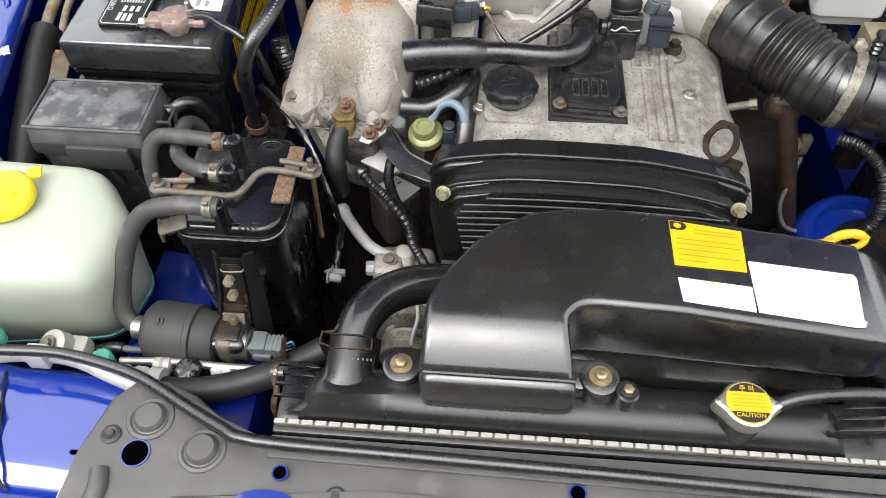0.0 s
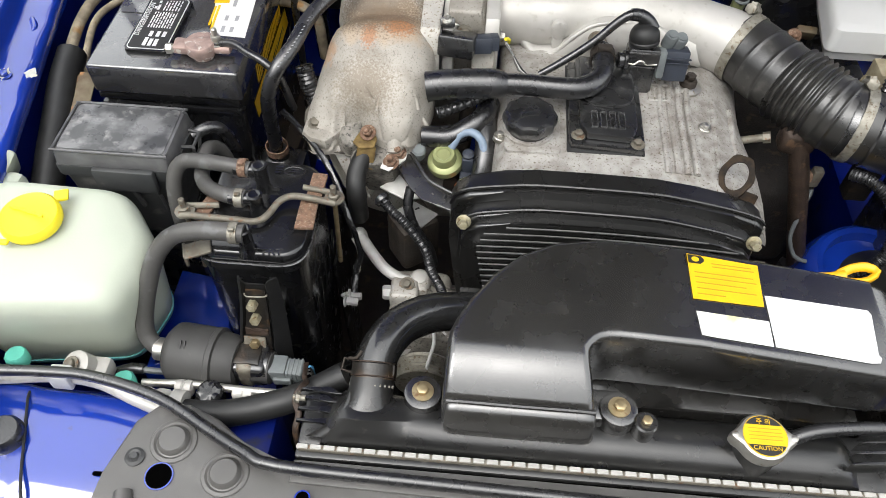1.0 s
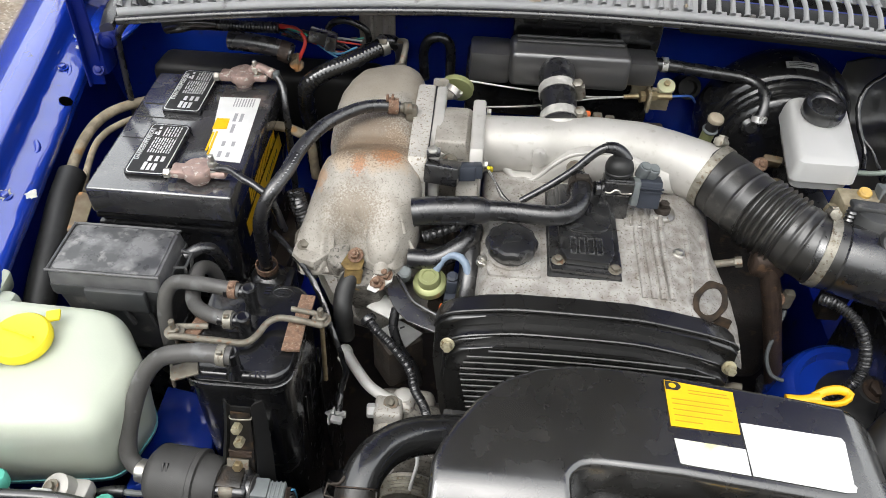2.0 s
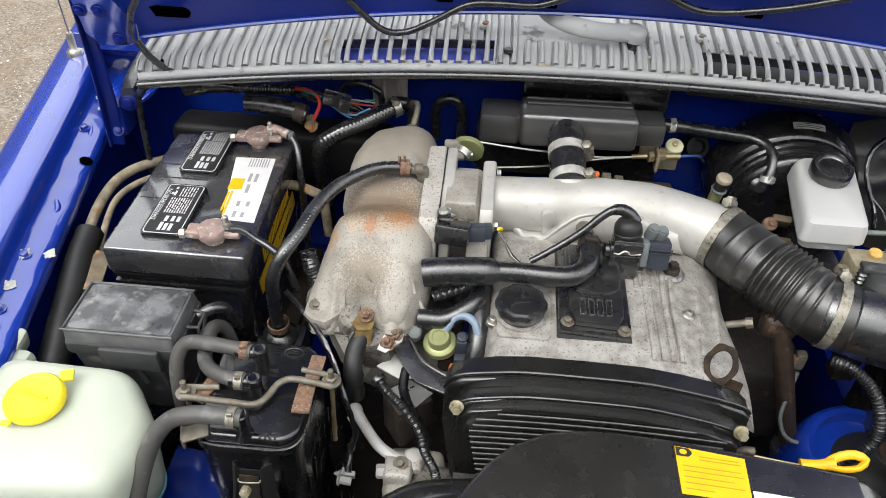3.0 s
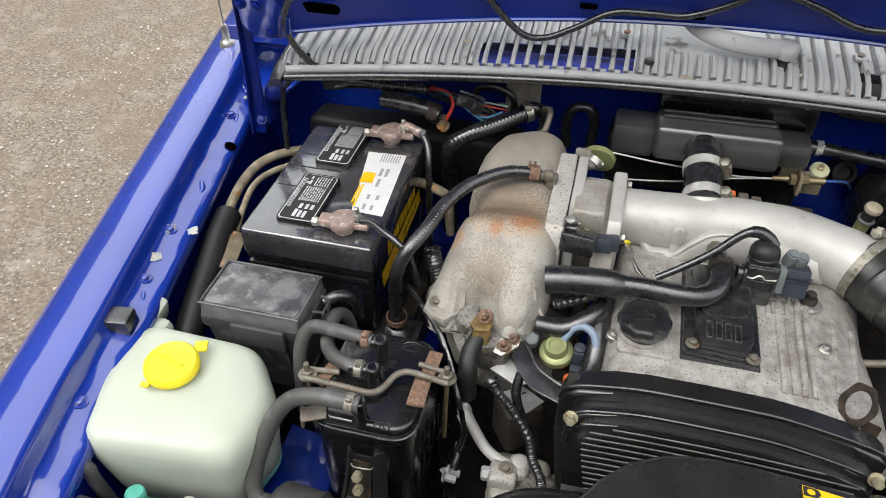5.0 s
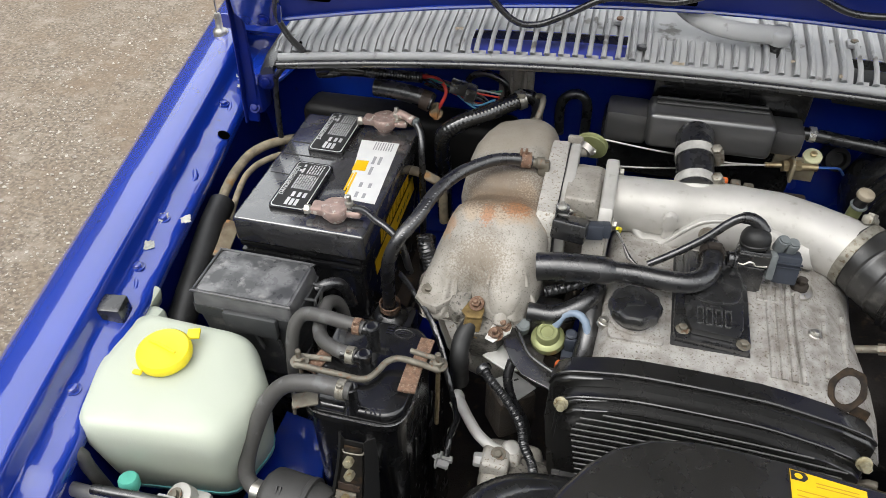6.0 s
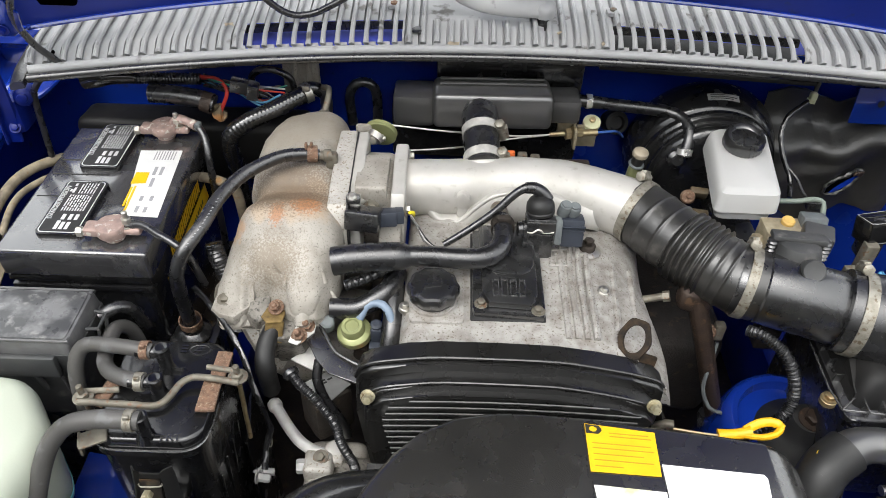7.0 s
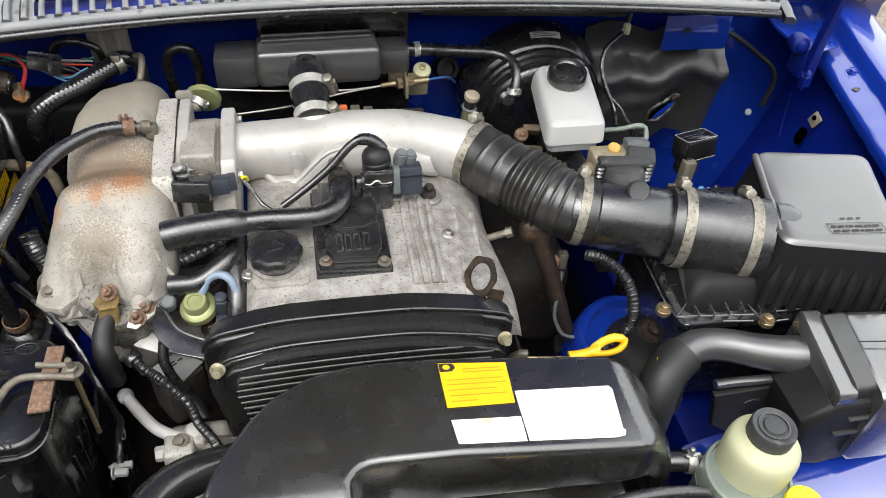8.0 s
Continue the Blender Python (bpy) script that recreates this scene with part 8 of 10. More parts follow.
def build_air_box():
    b = thing("air_filter_box", (0.70, 0.43, 0.66), "matt black air filter box with clipped lid", "air filter box")
    m = pose(0.650, 0.362, 0, 0, 0, -2)
    part("lower_box", turned(rbox((0.045, 0.082, 0.745), (0.27, 0.185, 0.17), 0.010), m), PLASTIC, b)
    part("flange", turned(prism(rounded(-0.108, -0.034, 0.185, 0.190, 0.010), 0.829, 0.838, r=0.002), m), PLASTIC, b)
    rings = []
    for z, g in ((0.838, 0.010), (0.850, 0.012), (0.868, 0.020), (0.876, 0.030)):
        rings.append([V(x, y, z) for x, y in rounded(-0.108 + g, -0.028 + g, 0.185 - g, 0.188 - g, 0.014, 4)])
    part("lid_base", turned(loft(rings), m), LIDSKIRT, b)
    corners = [V(0.640, 0.354, 0), V(0.776, 0.320, 0), V(0.836, 0.494, 0), V(0.690, 0.518, 0)]
    mid = sum(corners, V(0, 0, 0)) / 4
    outline = []
    for k in range(4):
        p, q, r = corners[k - 1], corners[k], corners[(k + 1) % 4]
        u, w = (p - q).normalized() * 0.020, (r - q).normalized() * 0.020
        outline += [q + u * (1 - f) ** 2 + w * f ** 2 for f in (0, 0.2, 0.4, 0.6, 0.8, 1.0)]
    rings = [[mid + (p - mid) * s + V(0, 0, z) for p in outline] for z, s in ((0.850, 1.13), (0.876, 1.10), (0.912, 1.035), (0.9175, 1.026), (0.926, 1.012), (0.9325, 0.992), (0.9362, 0.965), (0.938, 0.925), (0.9386, 0.80))]
    # skirt and top differ in colour only to paint shaded sides and lit top
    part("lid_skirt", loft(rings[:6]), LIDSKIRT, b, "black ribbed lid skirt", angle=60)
    part("lid_top", loft(rings[5:]), LIDTOP, b, "lid top, lightened for the sky reflected in it", angle=60)
    edge_line = [mid + (corners[3].lerp(corners[0], f) - mid) * 0.985 + V(0, 0, 0.9355) for f in (0.06, 0.3, 0.52)] + [mid + (corners[3].lerp(corners[0], f) - mid) * s + V(0, 0, z) for f, s, z in ((0.60, 0.96, 0.935), (0.70, 0.95, 0.934), (0.90, 0.97, 0.934))]
    part("lid_bead", tube(edge_line, 0.0042, 10, 0.006), LIDTOP, b)
    part("outlet_collar", lathe([(0.046, -0.012), (0.048, 0.0), (0.047, 0.014)], (0.672, 0.3975, 0.8935), (-0.94, 0.31, 0.05), 36), PLASTIC, b)
    for k in range(9):
        p = corners[0].lerp(corners[1], 0.08 + 0.115 * k) - mid
        part("lid_rib", tube([mid + p * 1.128 + V(0, 0, 0.846), mid + p * 1.098 + V(0, 0, 0.878), mid + p * 1.050 + V(0, 0, 0.898), mid + p * 1.030 + V(0, 0, 0.908)], 0.0062, 10, 0.004, rfun=lambda s, t: min(1.0, 0.35 + 1.6 * (1 - s / t))), LIDSKIRT, b)
    for k in range(6):
        part("flange_web", turned(rbox((-0.088 + 0.0186 * k, -0.022, 0.844), (0.0018, 0.018, 0.015), 0.0006), m), CLEANEDGE if k < 4 else PLASTIC, b)
    for line in (((-0.113, -0.026), (-0.021, -0.032)), ((-0.091, -0.006), (-0.113, -0.026)), ((-0.022, -0.012), (-0.014, -0.046)), ((0.007, -0.030), (0.147, -0.028)), ((-0.062, -0.038), (-0.026, -0.041)), ((0.000, -0.044), (0.016, -0.043)), ((-0.118, 0.0), (-0.118, 0.13)), ((-0.118, 0.0), (-0.113, -0.026))):
        part("flange_edge", turned(tube([(*p, 0.8455) for p in line], 0.0013, 8, straight=True), m), CLEANEDGE, b)
    part("corner_ledge", turned(loft([[V(x, y, z) for y, z in ((-0.006, 0.838), (-0.009, 0.846), (-0.007, 0.852), (0.000, 0.854), (0.03, 0.868), (0.03, 0.838))] for x in (-0.096, -0.090, -0.030, -0.026)]), m), LIDSKIRT, b, "moulded ledge on the lid")
    for x, y in ((-0.119, -0.007), (-0.004, -0.036), (-0.100, 0.12)):
        p = m @ V(x, y, 0.839)
        part("lid_bolt", both(lathe([(0.009, -0.006), (0.009, 0.0), (0.0075, 0.001)], p, (0, 0, 1), 22), hexbolt(p + V(0, 0, 0.001), (0, 0, 1), 0.0055)), BRASS, b, "gold zinc bolt")
    for k in range(4):
        part("side_web", turned(rbox((-0.100, 0.02 + 0.022 * k, 0.843), (0.012, 0.002, 0.012), 0.0006), m), PLASTIC, b)
    q = m @ pose(0.085, 0.003, 0.9396, 0, 0, -3)
    bars([(-0.033, 0.033, -0.0085), (-0.033, 0.033, 0.0085)], q, 0.0008, INK, b, "label_frame")
    bars([(-0.033, -0.0322, 0.0), (0.0322, 0.033, 0.0)], q, 0.017, INK, b, "label_frame")
    r = random.Random(5)
    bars(print_rows(-0.029, 0.029, -0.007, 0.007, 2, rng=r), q, 0.0032, INK, b)
    bars([(-0.012, -0.006, 0.0165), (-0.003, 0.004, 0.0165), (0.008, 0.013, 0.0165)], q, 0.0022, INK, b)
    return b


build_air_box()


def build_snorkel():
    s = thing("intake_snorkel", (0.62, 0.28, 0.78), "shiny black snorkel tube with flared collar", "snorkel")
    part("tube", tube([(0.500, 0.277, 0.813), (0.520, 0.2930, 0.826), (0.540, 0.3030, 0.832), (0.562, 0.3050, 0.834), (0.586, 0.2990, 0.835), (0.612, 0.2875, 0.836), (0.642, 0.2765, 0.838), (0.676, 0.2690, 0.840)], 0.0198, 28, 0.006, rfun=lambda q, t: 1.10 - 0.16 * math.sin(math.pi * min(1.0, 1.1 * q / t)) + 0.04 * (q / t) ** 6), RESO, s, angle=60)
    # the elbow's shadow is put into its darker, duller black
    part("elbow", tube([(0.532, 0.3000, 0.830), (0.512, 0.288, 0.821), (0.499, 0.275, 0.808), (0.491, 0.264, 0.785), (0.487, 0.258, 0.755), (0.486, 0.256, 0.70)], 0.0235, 28, 0.006), DULLRUB, s, "black elbow turning down", angle=60)
    part("elbow_seam", tube([(0.5085, 0.268, 0.826), (0.519, 0.2665, 0.816), (0.5245, 0.2655, 0.795), (0.5245, 0.266, 0.765)], 0.0012, 6), CLEANEDGE, s)
    part("yellow_dot", lathe([(0.0042, -0.001), (0.0036, 0.0012)], (0.4985, 0.2905, 0.8370), (-0.4, -0.1, 1), 16), AMBER, s, "yellow paint dab")
    part("tube_lip", tube([(0.6745 + 0.004 * math.cos(q), 0.2690 + 0.0205 * math.cos(q), 0.8400 + 0.0205 * math.sin(q)) for q in (2 * math.pi * k / 24 for k in range(25))], 0.0016, 6, 0.003), RESO, s)
    # collar and box, both sloping down towards the front
    def block(name, x0, x1, y0, y1, z0, drop, side, tilt, r, material, label=""):
        rings = []
        for f, k in ((0.0, 0.93), (0.08, 1.0), (0.92, 1.0), (1.0, 0.93)):
            x = x0 + (x1 - x0) * f
            ring = []
            for y, z in rounded(y0, z0, y1, 0.880, r, 4):
                ym, zm = 0.5 * (y0 + y1), 0.83
                yy, zz = ym + (y - ym) * k, zm + (z - zm) * k
                ring.append(V(x + side * (0.300 - yy), yy, zz - drop * max(0.0, 0.245 - yy) * (zz > 0.84) - tilt * (x - x0)))
            rings.append(ring)
        return part(name, loft(rings), material, s, label, angle=50)
    block("collar", 0.656, 0.681, 0.200, 0.305, 0.775, 0.40, -0.06, 0.10, 0.006, DUCTGLOSS, "flared glossy collar")
    block("neck", 0.676, 0.706, 0.204, 0.297, 0.770, 0.40, -0.06, 0.0, 0.006, SNORKEL)
    box = block("resonator", 0.703, 0.780, 0.185, 0.298, 0.750, 0.25, -0.08, 0.10, 0.010, DUCTGLOSS, "boxy resonator")
    part("seam", tube([(0.694, 0.2500, 0.8835), (0.715, 0.2490, 0.8815), (0.745, 0.2480, 0.8785), (0.776, 0.247, 0.875)], 0.0008, 6), INK, box)
    for z, x0, x1 in ((0.826, 0.672, 0.745), (0.800, 0.665, 0.730)):
        part("moulded_step", rbox((0.5 * (x0 + x1), 0.1955, z), (x1 - x0, 0.008, 0.005), 0.0022, rot=(-20, 0, 0)), RESO, s)
    # lower body and plate use a darker black to paint their shaded fronts
    part("front_body", prism([(0.632, 0.758), (0.645, 0.738), (0.678, 0.728), (0.722, 0.738), (0.740, 0.800), (0.735, 0.845), (0.655, 0.850), (0.625, 0.82)], 0.196, 0.270, plane="xz", r=0.010, seg=3), LIDSKIRT, s, "moulded lower body")
    part("lower_pipe", tube([(0.564, 0.270, 0.806), (0.585, 0.269, 0.808), (0.606, 0.267, 0.8095), (0.633, 0.265, 0.810), (0.648, 0.257, 0.808), (0.657, 0.246, 0.802)], 0.0055, 12, flat=1.3), RESO, s)
    part("lower_plate", prism([(0.560, 0.80), (0.575, 0.74), (0.625, 0.70), (0.660, 0.70), (0.660, 0.805)], 0.258, 0.268, plane="xz", r=0.003), LIDSKIRT, s, "moulded mounting plate")
    part("cast_mark", tube([(0.601, 0.2565, 0.783), (0.607, 0.2565, 0.786), (0.615, 0.2565, 0.786), (0.621, 0.2565, 0.783)], 0.0010, 6), CLEANEDGE, s)
    part("stay", tube([(0.512, 0.285, 0.80), (0.500, 0.262, 0.782), (0.492, 0.252, 0.76)], 0.0018, 8), STEEL, s)
    return s


build_snorkel()


def build_power_steering():
    p = thing("power_steering_reservoir", (0.552, 0.155, 0.78), "yellowed plastic power steering reservoir with black cap", "fluid reservoir")
    c = (0.543, 0.160)
    part("tank", lathe([(0.033, 0.775), (0.0345, 0.78), (0.0348, 0.832), (0.0352, 0.852), (0.0348, 0.860), (0.0334, 0.8665), (0.0300, 0.8715), (0.0240, 0.8745), (0.0205, 0.876)], (*c, 0), (0, 0, 1), 48), CREAMPL, p, "yellowed tank")
    part("collar", lathe([(0.040, 0.75), (0.0425, 0.755), (0.0428, 0.826), (0.0415, 0.831), (0.0385, 0.832), (0.0378, 0.828)], (c[0] - 0.009, c[1] - 0.010, 0), (0, 0, 1), 48), CLOUDY, p, "cloudy translucent holder")
    part("holder_band", band((c[0] - 0.009, c[1] - 0.010, 0.800), (0, 0, 1), 0.0432, 0.012, 0.0012), STEEL, p, "steel strap")
    cap = part("cap", lathe([(0.0205, 0.874), (0.0216, 0.876), (0.0216, 0.889), (0.0202, 0.892), (0.0165, 0.8915), (0.0150, 0.8905), (0.0105, 0.8905), (0.0095, 0.8925), (0.005, 0.893)], (c[0] + 0.002, c[1] + 0.003, 0), (0, 0, 1), 44, wobble=lambda a, h: 1 + (0.012 * math.cos(24 * a) if 0.875 < h < 0.890 else 0)), GREYPL, p, "black cap")
    part("cap_mark", band((c[0] + 0.002, c[1] + 0.003, 0.8916), (0, 0, 1), 0.013, 0.001, 0.0018), RUBBER, cap)
    part("hose", tube([(0.520, 0.180, 0.80), (0.497, 0.186, 0.802), (0.468, 0.191, 0.80), (0.43, 0.195, 0.79)], 0.0105, 14), RUBBER, p)
    part("hose_clip", both(band((0.497, 0.186, 0.802), (1, -0.2, 0), 0.0110, 0.009, 0.0014), rbox((0.497, 0.186, 0.8145), (0.016, 0.004, 0.002), 0.0006), lathe([(0.0022, 0), (0.0022, 0.004), (0.0030, 0.0045), (0.0030, 0.009), (0.002, 0.010)], (0.495, 0.186, 0.815), (0, 0.2, 1), 12)), STEEL, p, "steel hose clip")
    part("return_hose", tube([(0.522, 0.140, 0.790), (0.500, 0.146, 0.788), (0.470, 0.150, 0.786), (0.43, 0.15, 0.775)], 0.0095, 14), RUBBER, p)
    part("hose_clip", both(band((0.497, 0.1465, 0.788), (1, -0.15, 0), 0.0100, 0.008, 0.0014), *[tube([(0.492 + 0.009 * k, 0.152, 0.797), (0.492 + 0.009 * k, 0.140, 0.801)], 0.0024, 8, straight=True) for k in (0, 1)]), STEEL, p, "steel hose clip")
    d = thing("yellow_stopper", (0.595, 0.125, 0.78), "bright yellow round stopper beside the reservoir", "stopper")
    part("stopper", lathe([(0.017, 0), (0.018, 0.01), (0.017, 0.016), (0.013, 0.018)], (0.570, 0.111, 0.822), (0, 0, 1), 28), YELLOW, d)
    part("stem", lathe([(0.008, -0.05), (0.008, 0.0)], (0.570, 0.111, 0.822), (0, 0, 1), 16), PLASTIC, d)


build_power_steering()


def build_dipstick():
    d = thing("dipstick", (0.44, 0.33, 0.80), "yellow-orange looped dipstick handle on a thin tube", "dipstick")
    loop = [(0.440, 0.332, 0.814), (0.454, 0.338, 0.818), (0.468, 0.339, 0.821), (0.477, 0.333, 0.821), (0.469, 0.325, 0.818), (0.454, 0.323, 0.815), (0.438, 0.327, 0.812)]
    part("handle", both(tube(loop, 0.0052, 10, flat=0.7), tube([(0.412, 0.329, 0.807), (0.422, 0.329, 0.809), (0.432, 0.329, 0.811), (0.446, 0.330, 0.814)], 0.0066, 12, rfun=lambda s, t: 1.15 - 0.25 * math.sin(math.pi * s / t))), AMBER, d)
    part("stick", tube([(0.412, 0.329, 0.807), (0.390, 0.334, 0.804), (0.36, 0.342, 0.80)], 0.0018, 8), BRASS, d)
    part("guide_tube", tube([(0.366, 0.342, 0.806), (0.35, 0.344, 0.80), (0.33, 0.35, 0.74)], 0.005, 10), TARNISH, d)


build_dipstick()


# ---- bulkhead and far-side parts ----
def build_resonator():
    r = thing("vacuum_resonator", (0.165, 0.73, 0.94), "black plastic resonator box with clamped outlet", "resonator")
    part("box", rbox((0.165, 0.724, 0.975), (0.156, 0.064, 0.048), 0.008, 3, rot=(-6, 0, 1.5)), RESO, r)
    for y in (0.726, 0.742):
        part("top_rib", tube([(0.096, y, 1.0015 - 0.1 * (y - 0.722)), (0.235, y + 0.004, 1.0015 - 0.1 * (y - 0.722))], 0.002, 8, straight=True), RESO, r)
    part("side_lobe", rbox((0.062, 0.735, 0.965), (0.055, 0.05, 0.045), 0.006), RESO, r)
    part("side_lobe", rbox((0.262, 0.742, 0.965), (0.045, 0.045, 0.035), 0.006), RESO, r)
    part("back_plate", rbox((0.19, 0.779, 0.985), (0.20, 0.02, 0.06), 0.004), GLOSS, r, "gloss black backing plate")
    part("plate_rim", tube([(0.092, 0.770, 1.0155), (0.19, 0.7685, 1.0165), (0.288, 0.770, 1.0155)], 0.0014, 8), CLEANEDGE, r)
    part("base", rbox((0.16, 0.768, 0.915), (0.26, 0.05, 0.085), 0.006), GLOSS, r)
    for x in (0.13, 0.27):
        part("plate_screw", lathe([(0.004, 0), (0.003, 0.0025)], (x, 0.764, 1.0155), (0, -0.3, 1), 14), STEEL, r)
    a, b = V(0.149, 0.672, 0.975), V(0.1535, 0.610, 0.953)
    ax = (b - a).normalized()
    part("outlet", tube([a + V(0, 0.02, 0.002), a, b], 0.0228, 28, 0.006), RUBBER, r, "black rubber outlet sleeve")
    for f in (0.22, 0.86):
        clamp(a + (b - a) * f, ax, 0.0231, 0.012, r, (0.95, -0.1, 0.2), TABMETAL, "bright steel hose clamp")
    return r


build_resonator()


def build_throttle_cable():
    c = thing("throttle_cable", (0.28, 0.73, 0.90), "steel throttle cable with gold zinc bracket", "cable")
    part("cable", tube([(0.030, 0.662, 0.975), (0.10, 0.672, 0.962), (0.16, 0.69, 0.948), (0.20, 0.70, 0.940), (0.25, 0.716, 0.934)], 0.0013, 6), STEEL, c)
    part("cable", tube([(0.045, 0.640, 0.950), (0.12, 0.665, 0.942), (0.19, 0.695, 0.938), (0.25, 0.716, 0.934)], 0.0013, 6), STEEL, c)
    part("ferrule", both(tube([(0.246, 0.716, 0.934), (0.266, 0.720, 0.934)], 0.0036, 10, straight=True), lathe([(0.008, 0), (0.008, 0.007)], (0.268, 0.720, 0.933), (1, 0.2, 0), 6), lathe([(0.010, 0), (0.010, 0.003)], (0.278, 0.722, 0.933), (1, 0.2, 0), 20), lathe([(0.007, 0), (0.007, 0.008)], (0.283, 0.723, 0.933), (1, 0.2, 0), 6), tube([(0.29, 0.724, 0.933), (0.312, 0.728, 0.932)], 0.005, 10, straight=True)), BRASS, c, "gold zinc adjuster")
    part("bracket", both(rbox((0.281, 0.724, 0.928), (0.004, 0.026, 0.028), 0.001), rbox((0.300, 0.739, 0.920), (0.028, 0.004, 0.034), 0.001), rbox((0.272, 0.742, 0.928), (0.026, 0.006, 0.024), 0.002)), VALVEMETAL, c, "dull gold zinc bracket")
    disc = part("cream_washer", lathe([(0.0118, -0.002), (0.0124, 0.001), (0.0120, 0.005), (0.0095, 0.0058), (0.006, 0.0055)], (0.306, 0.744, 0.936), (0, -0.4, 1), 28), CREAMPL, c, "cream plastic washer")
    part("bracket_bolt", hexbolt((0.306, 0.742, 0.942), (0, -0.4, 1), 0.0046, False), BRASS, disc, "gold zinc bolt")
    part("sheath", tube([(0.312, 0.728, 0.932), (0.330, 0.735, 0.930), (0.345, 0.748, 0.922), (0.36, 0.77, 0.90)], 0.0018, 8), DEEPBLUE, c, "blue cable sheath")
    j = thing("linkage", (0.22, 0.69, 0.88), "brown sensor linkage with red tag behind the pipe", "linkage")
    part("bar", tube([(0.185, 0.655, 0.925), (0.22, 0.662, 0.922), (0.27, 0.668, 0.915)], 0.005, 10), DARKMETAL, j)
    part("plug", both(rbox((0.205, 0.652, 0.938), (0.012, 0.012, 0.014), 0.002), rbox((0.222, 0.655, 0.934), (0.012, 0.012, 0.012), 0.002)), TARNISH, j)
    part("red_tag", rbox((0.190, 0.650, 0.945), (0.010, 0.008, 0.008), 0.002), ORANGE, j, "red plastic tag")
    part("base_plate", rbox((0.235, 0.675, 0.89), (0.13, 0.03, 0.05), 0.004), DARKMETAL, j)


build_throttle_cable()


def build_small_cap():
    c = thing("capped_pipe", (0.36, 0.67, 0.86), "small capped service pipe with pale pink top", "pipe cap")
    part("pipe", tube([(0.358, 0.690, 0.85), (0.361, 0.680, 0.917)], 0.0085, 16, straight=True), GREEN, c)
    part("collar", lathe([(0.0098, 0), (0.0108, 0.002), (0.0098, 0.004)], (0.361, 0.680, 0.914), (0.1, -0.15, 1), 24), GREYCONN, c)
    part("neck", lathe([(0.008, 0), (0.008, 0.015)], (0.361, 0.679, 0.918), (0.1, -0.15, 1), 22), INK, c)
    part("top", lathe([(0.0103, 0), (0.0108, 0.002), (0.0100, 0.006), (0.008, 0.0075)], (0.3625, 0.677, 0.932), (0.1, -0.15, 1), 24), BEIGE, c, "pale pink top")


build_small_cap()


def build_brake():
    b = thing("brake_booster", (0.51, 0.80, 0.74), "large round black brake servo on the bulkhead", "brake booster")
    c = (0.478, 0.74, 0.868)
    part("drum", lathe([(0.052, -0.030), (0.070, -0.028), (0.080, -0.024), (0.0845, -0.019), (0.0862, -0.014), (0.0862, -0.006), (0.0880, -0.003), (0.0925, -0.0015), (0.0948, 0.002), (0.0950, 0.010), (0.0980, 0.0125), (0.1010, 0.016), (0.1060, 0.034), (0.1085, 0.050), (0.1075, 0.062), (0.100, 0.076), (0.07, 0.090)], c, (0.0, 1, 0.06), 72), GLOSS, b, angle=30)
    part("front_bead", tube([(c[0] + 0.0850 * math.cos(a), c[1] - 0.0165, c[2] + 0.0850 * math.sin(a)) for a in (2 * math.pi * k / 48 for k in range(49))], 0.0016, 8, 0.006), GLOSS, b)
    part("seam_ring", band((c[0], c[1] + 0.006, c[2]), (0, 1, 0.06), 0.0945, 0.006, 0.0025, 72), GLOSS, b)
    on_drum = lambda a, h, up: V(c[0] + (0.0966 + 0.278 * h + up) * math.cos(radians(a)), c[1] + h - 0.06 * (0.0966 + 0.278 * h + up) * math.sin(radians(a)), c[2] + 0.06 * h + (0.0966 + 0.278 * h + up) * math.sin(radians(a)))
    tag = part("drum_label", sheet([[on_drum(a, h, 0.0012) for h in (0.0225, 0.0280, 0.0335)] for a in (99, 95, 91, 87, 83, 79, 75)], 0.0004), GREYTAG, b, "grey printed label")
    for h, a0, a1 in ((0.0250, 97, 80), (0.0280, 97, 77), (0.0310, 97, 86)):
        part("print", tube([on_drum(a0 + (a1 - a0) * k / 4, h, 0.0016) for k in range(5)], 0.0005, 4), INK, tag)
    part("bulkhead_grommet", lathe([(0.016, -0.030), (0.016, 0.0), (0.0175, 0.003), (0.0165, 0.006), (0.011, 0.007), (0.009, 0.0)], (0.354, 0.800, 0.905), (0.1, -1, 0.5), 26), LIDSKIRT, b)
    part("valve_grommet", lathe([(0.014, 0), (0.013, 0.008), (0.008, 0.012)], (0.424, 0.716, 0.903), (0, -1, 0.35), 24), RUBBER, b)
    m = thing("brake_fluid_reservoir", (0.485, 0.64, 0.86), "white brake fluid reservoir with black screw cap", "fluid reservoir")
    rings = []
    for z, g, dy in ((0.900, 0.010, 0.0), (0.904, 0.004, 0.0), (0.917, 0.002, 0.0), (0.918, -0.002, 0), (0.934, -0.001, 0.0), (0.944, 0.001, 0), (0.9485, 0.006, 0.002)):
        rings.append([V(x + 0.10 * (y - 0.63), y + dy, z + (0.012 if y > 0.64 and z > 0.9 else 0)) for x, y in rounded(0.446 + g, 0.580 + g, 0.522 - g, 0.706 - g, 0.010, 4)])
    part("tank", loft(rings), PUREWHITE, m, "white plastic tank", angle=45)
    cap = part("cap", lathe([(0.0245, 0), (0.0255, 0.002), (0.0255, 0.014), (0.0235, 0.0175), (0.019, 0.0165), (0.017, 0.0145), (0.008, 0.0145)], (0.487, 0.668, 0.958), (0, -0.12, 1), 60, wobble=lambda a, h: 1 + 0.014 * math.cos(30 * a) * (h < 0.016)), PLASTIC, m, "black ribbed cap")
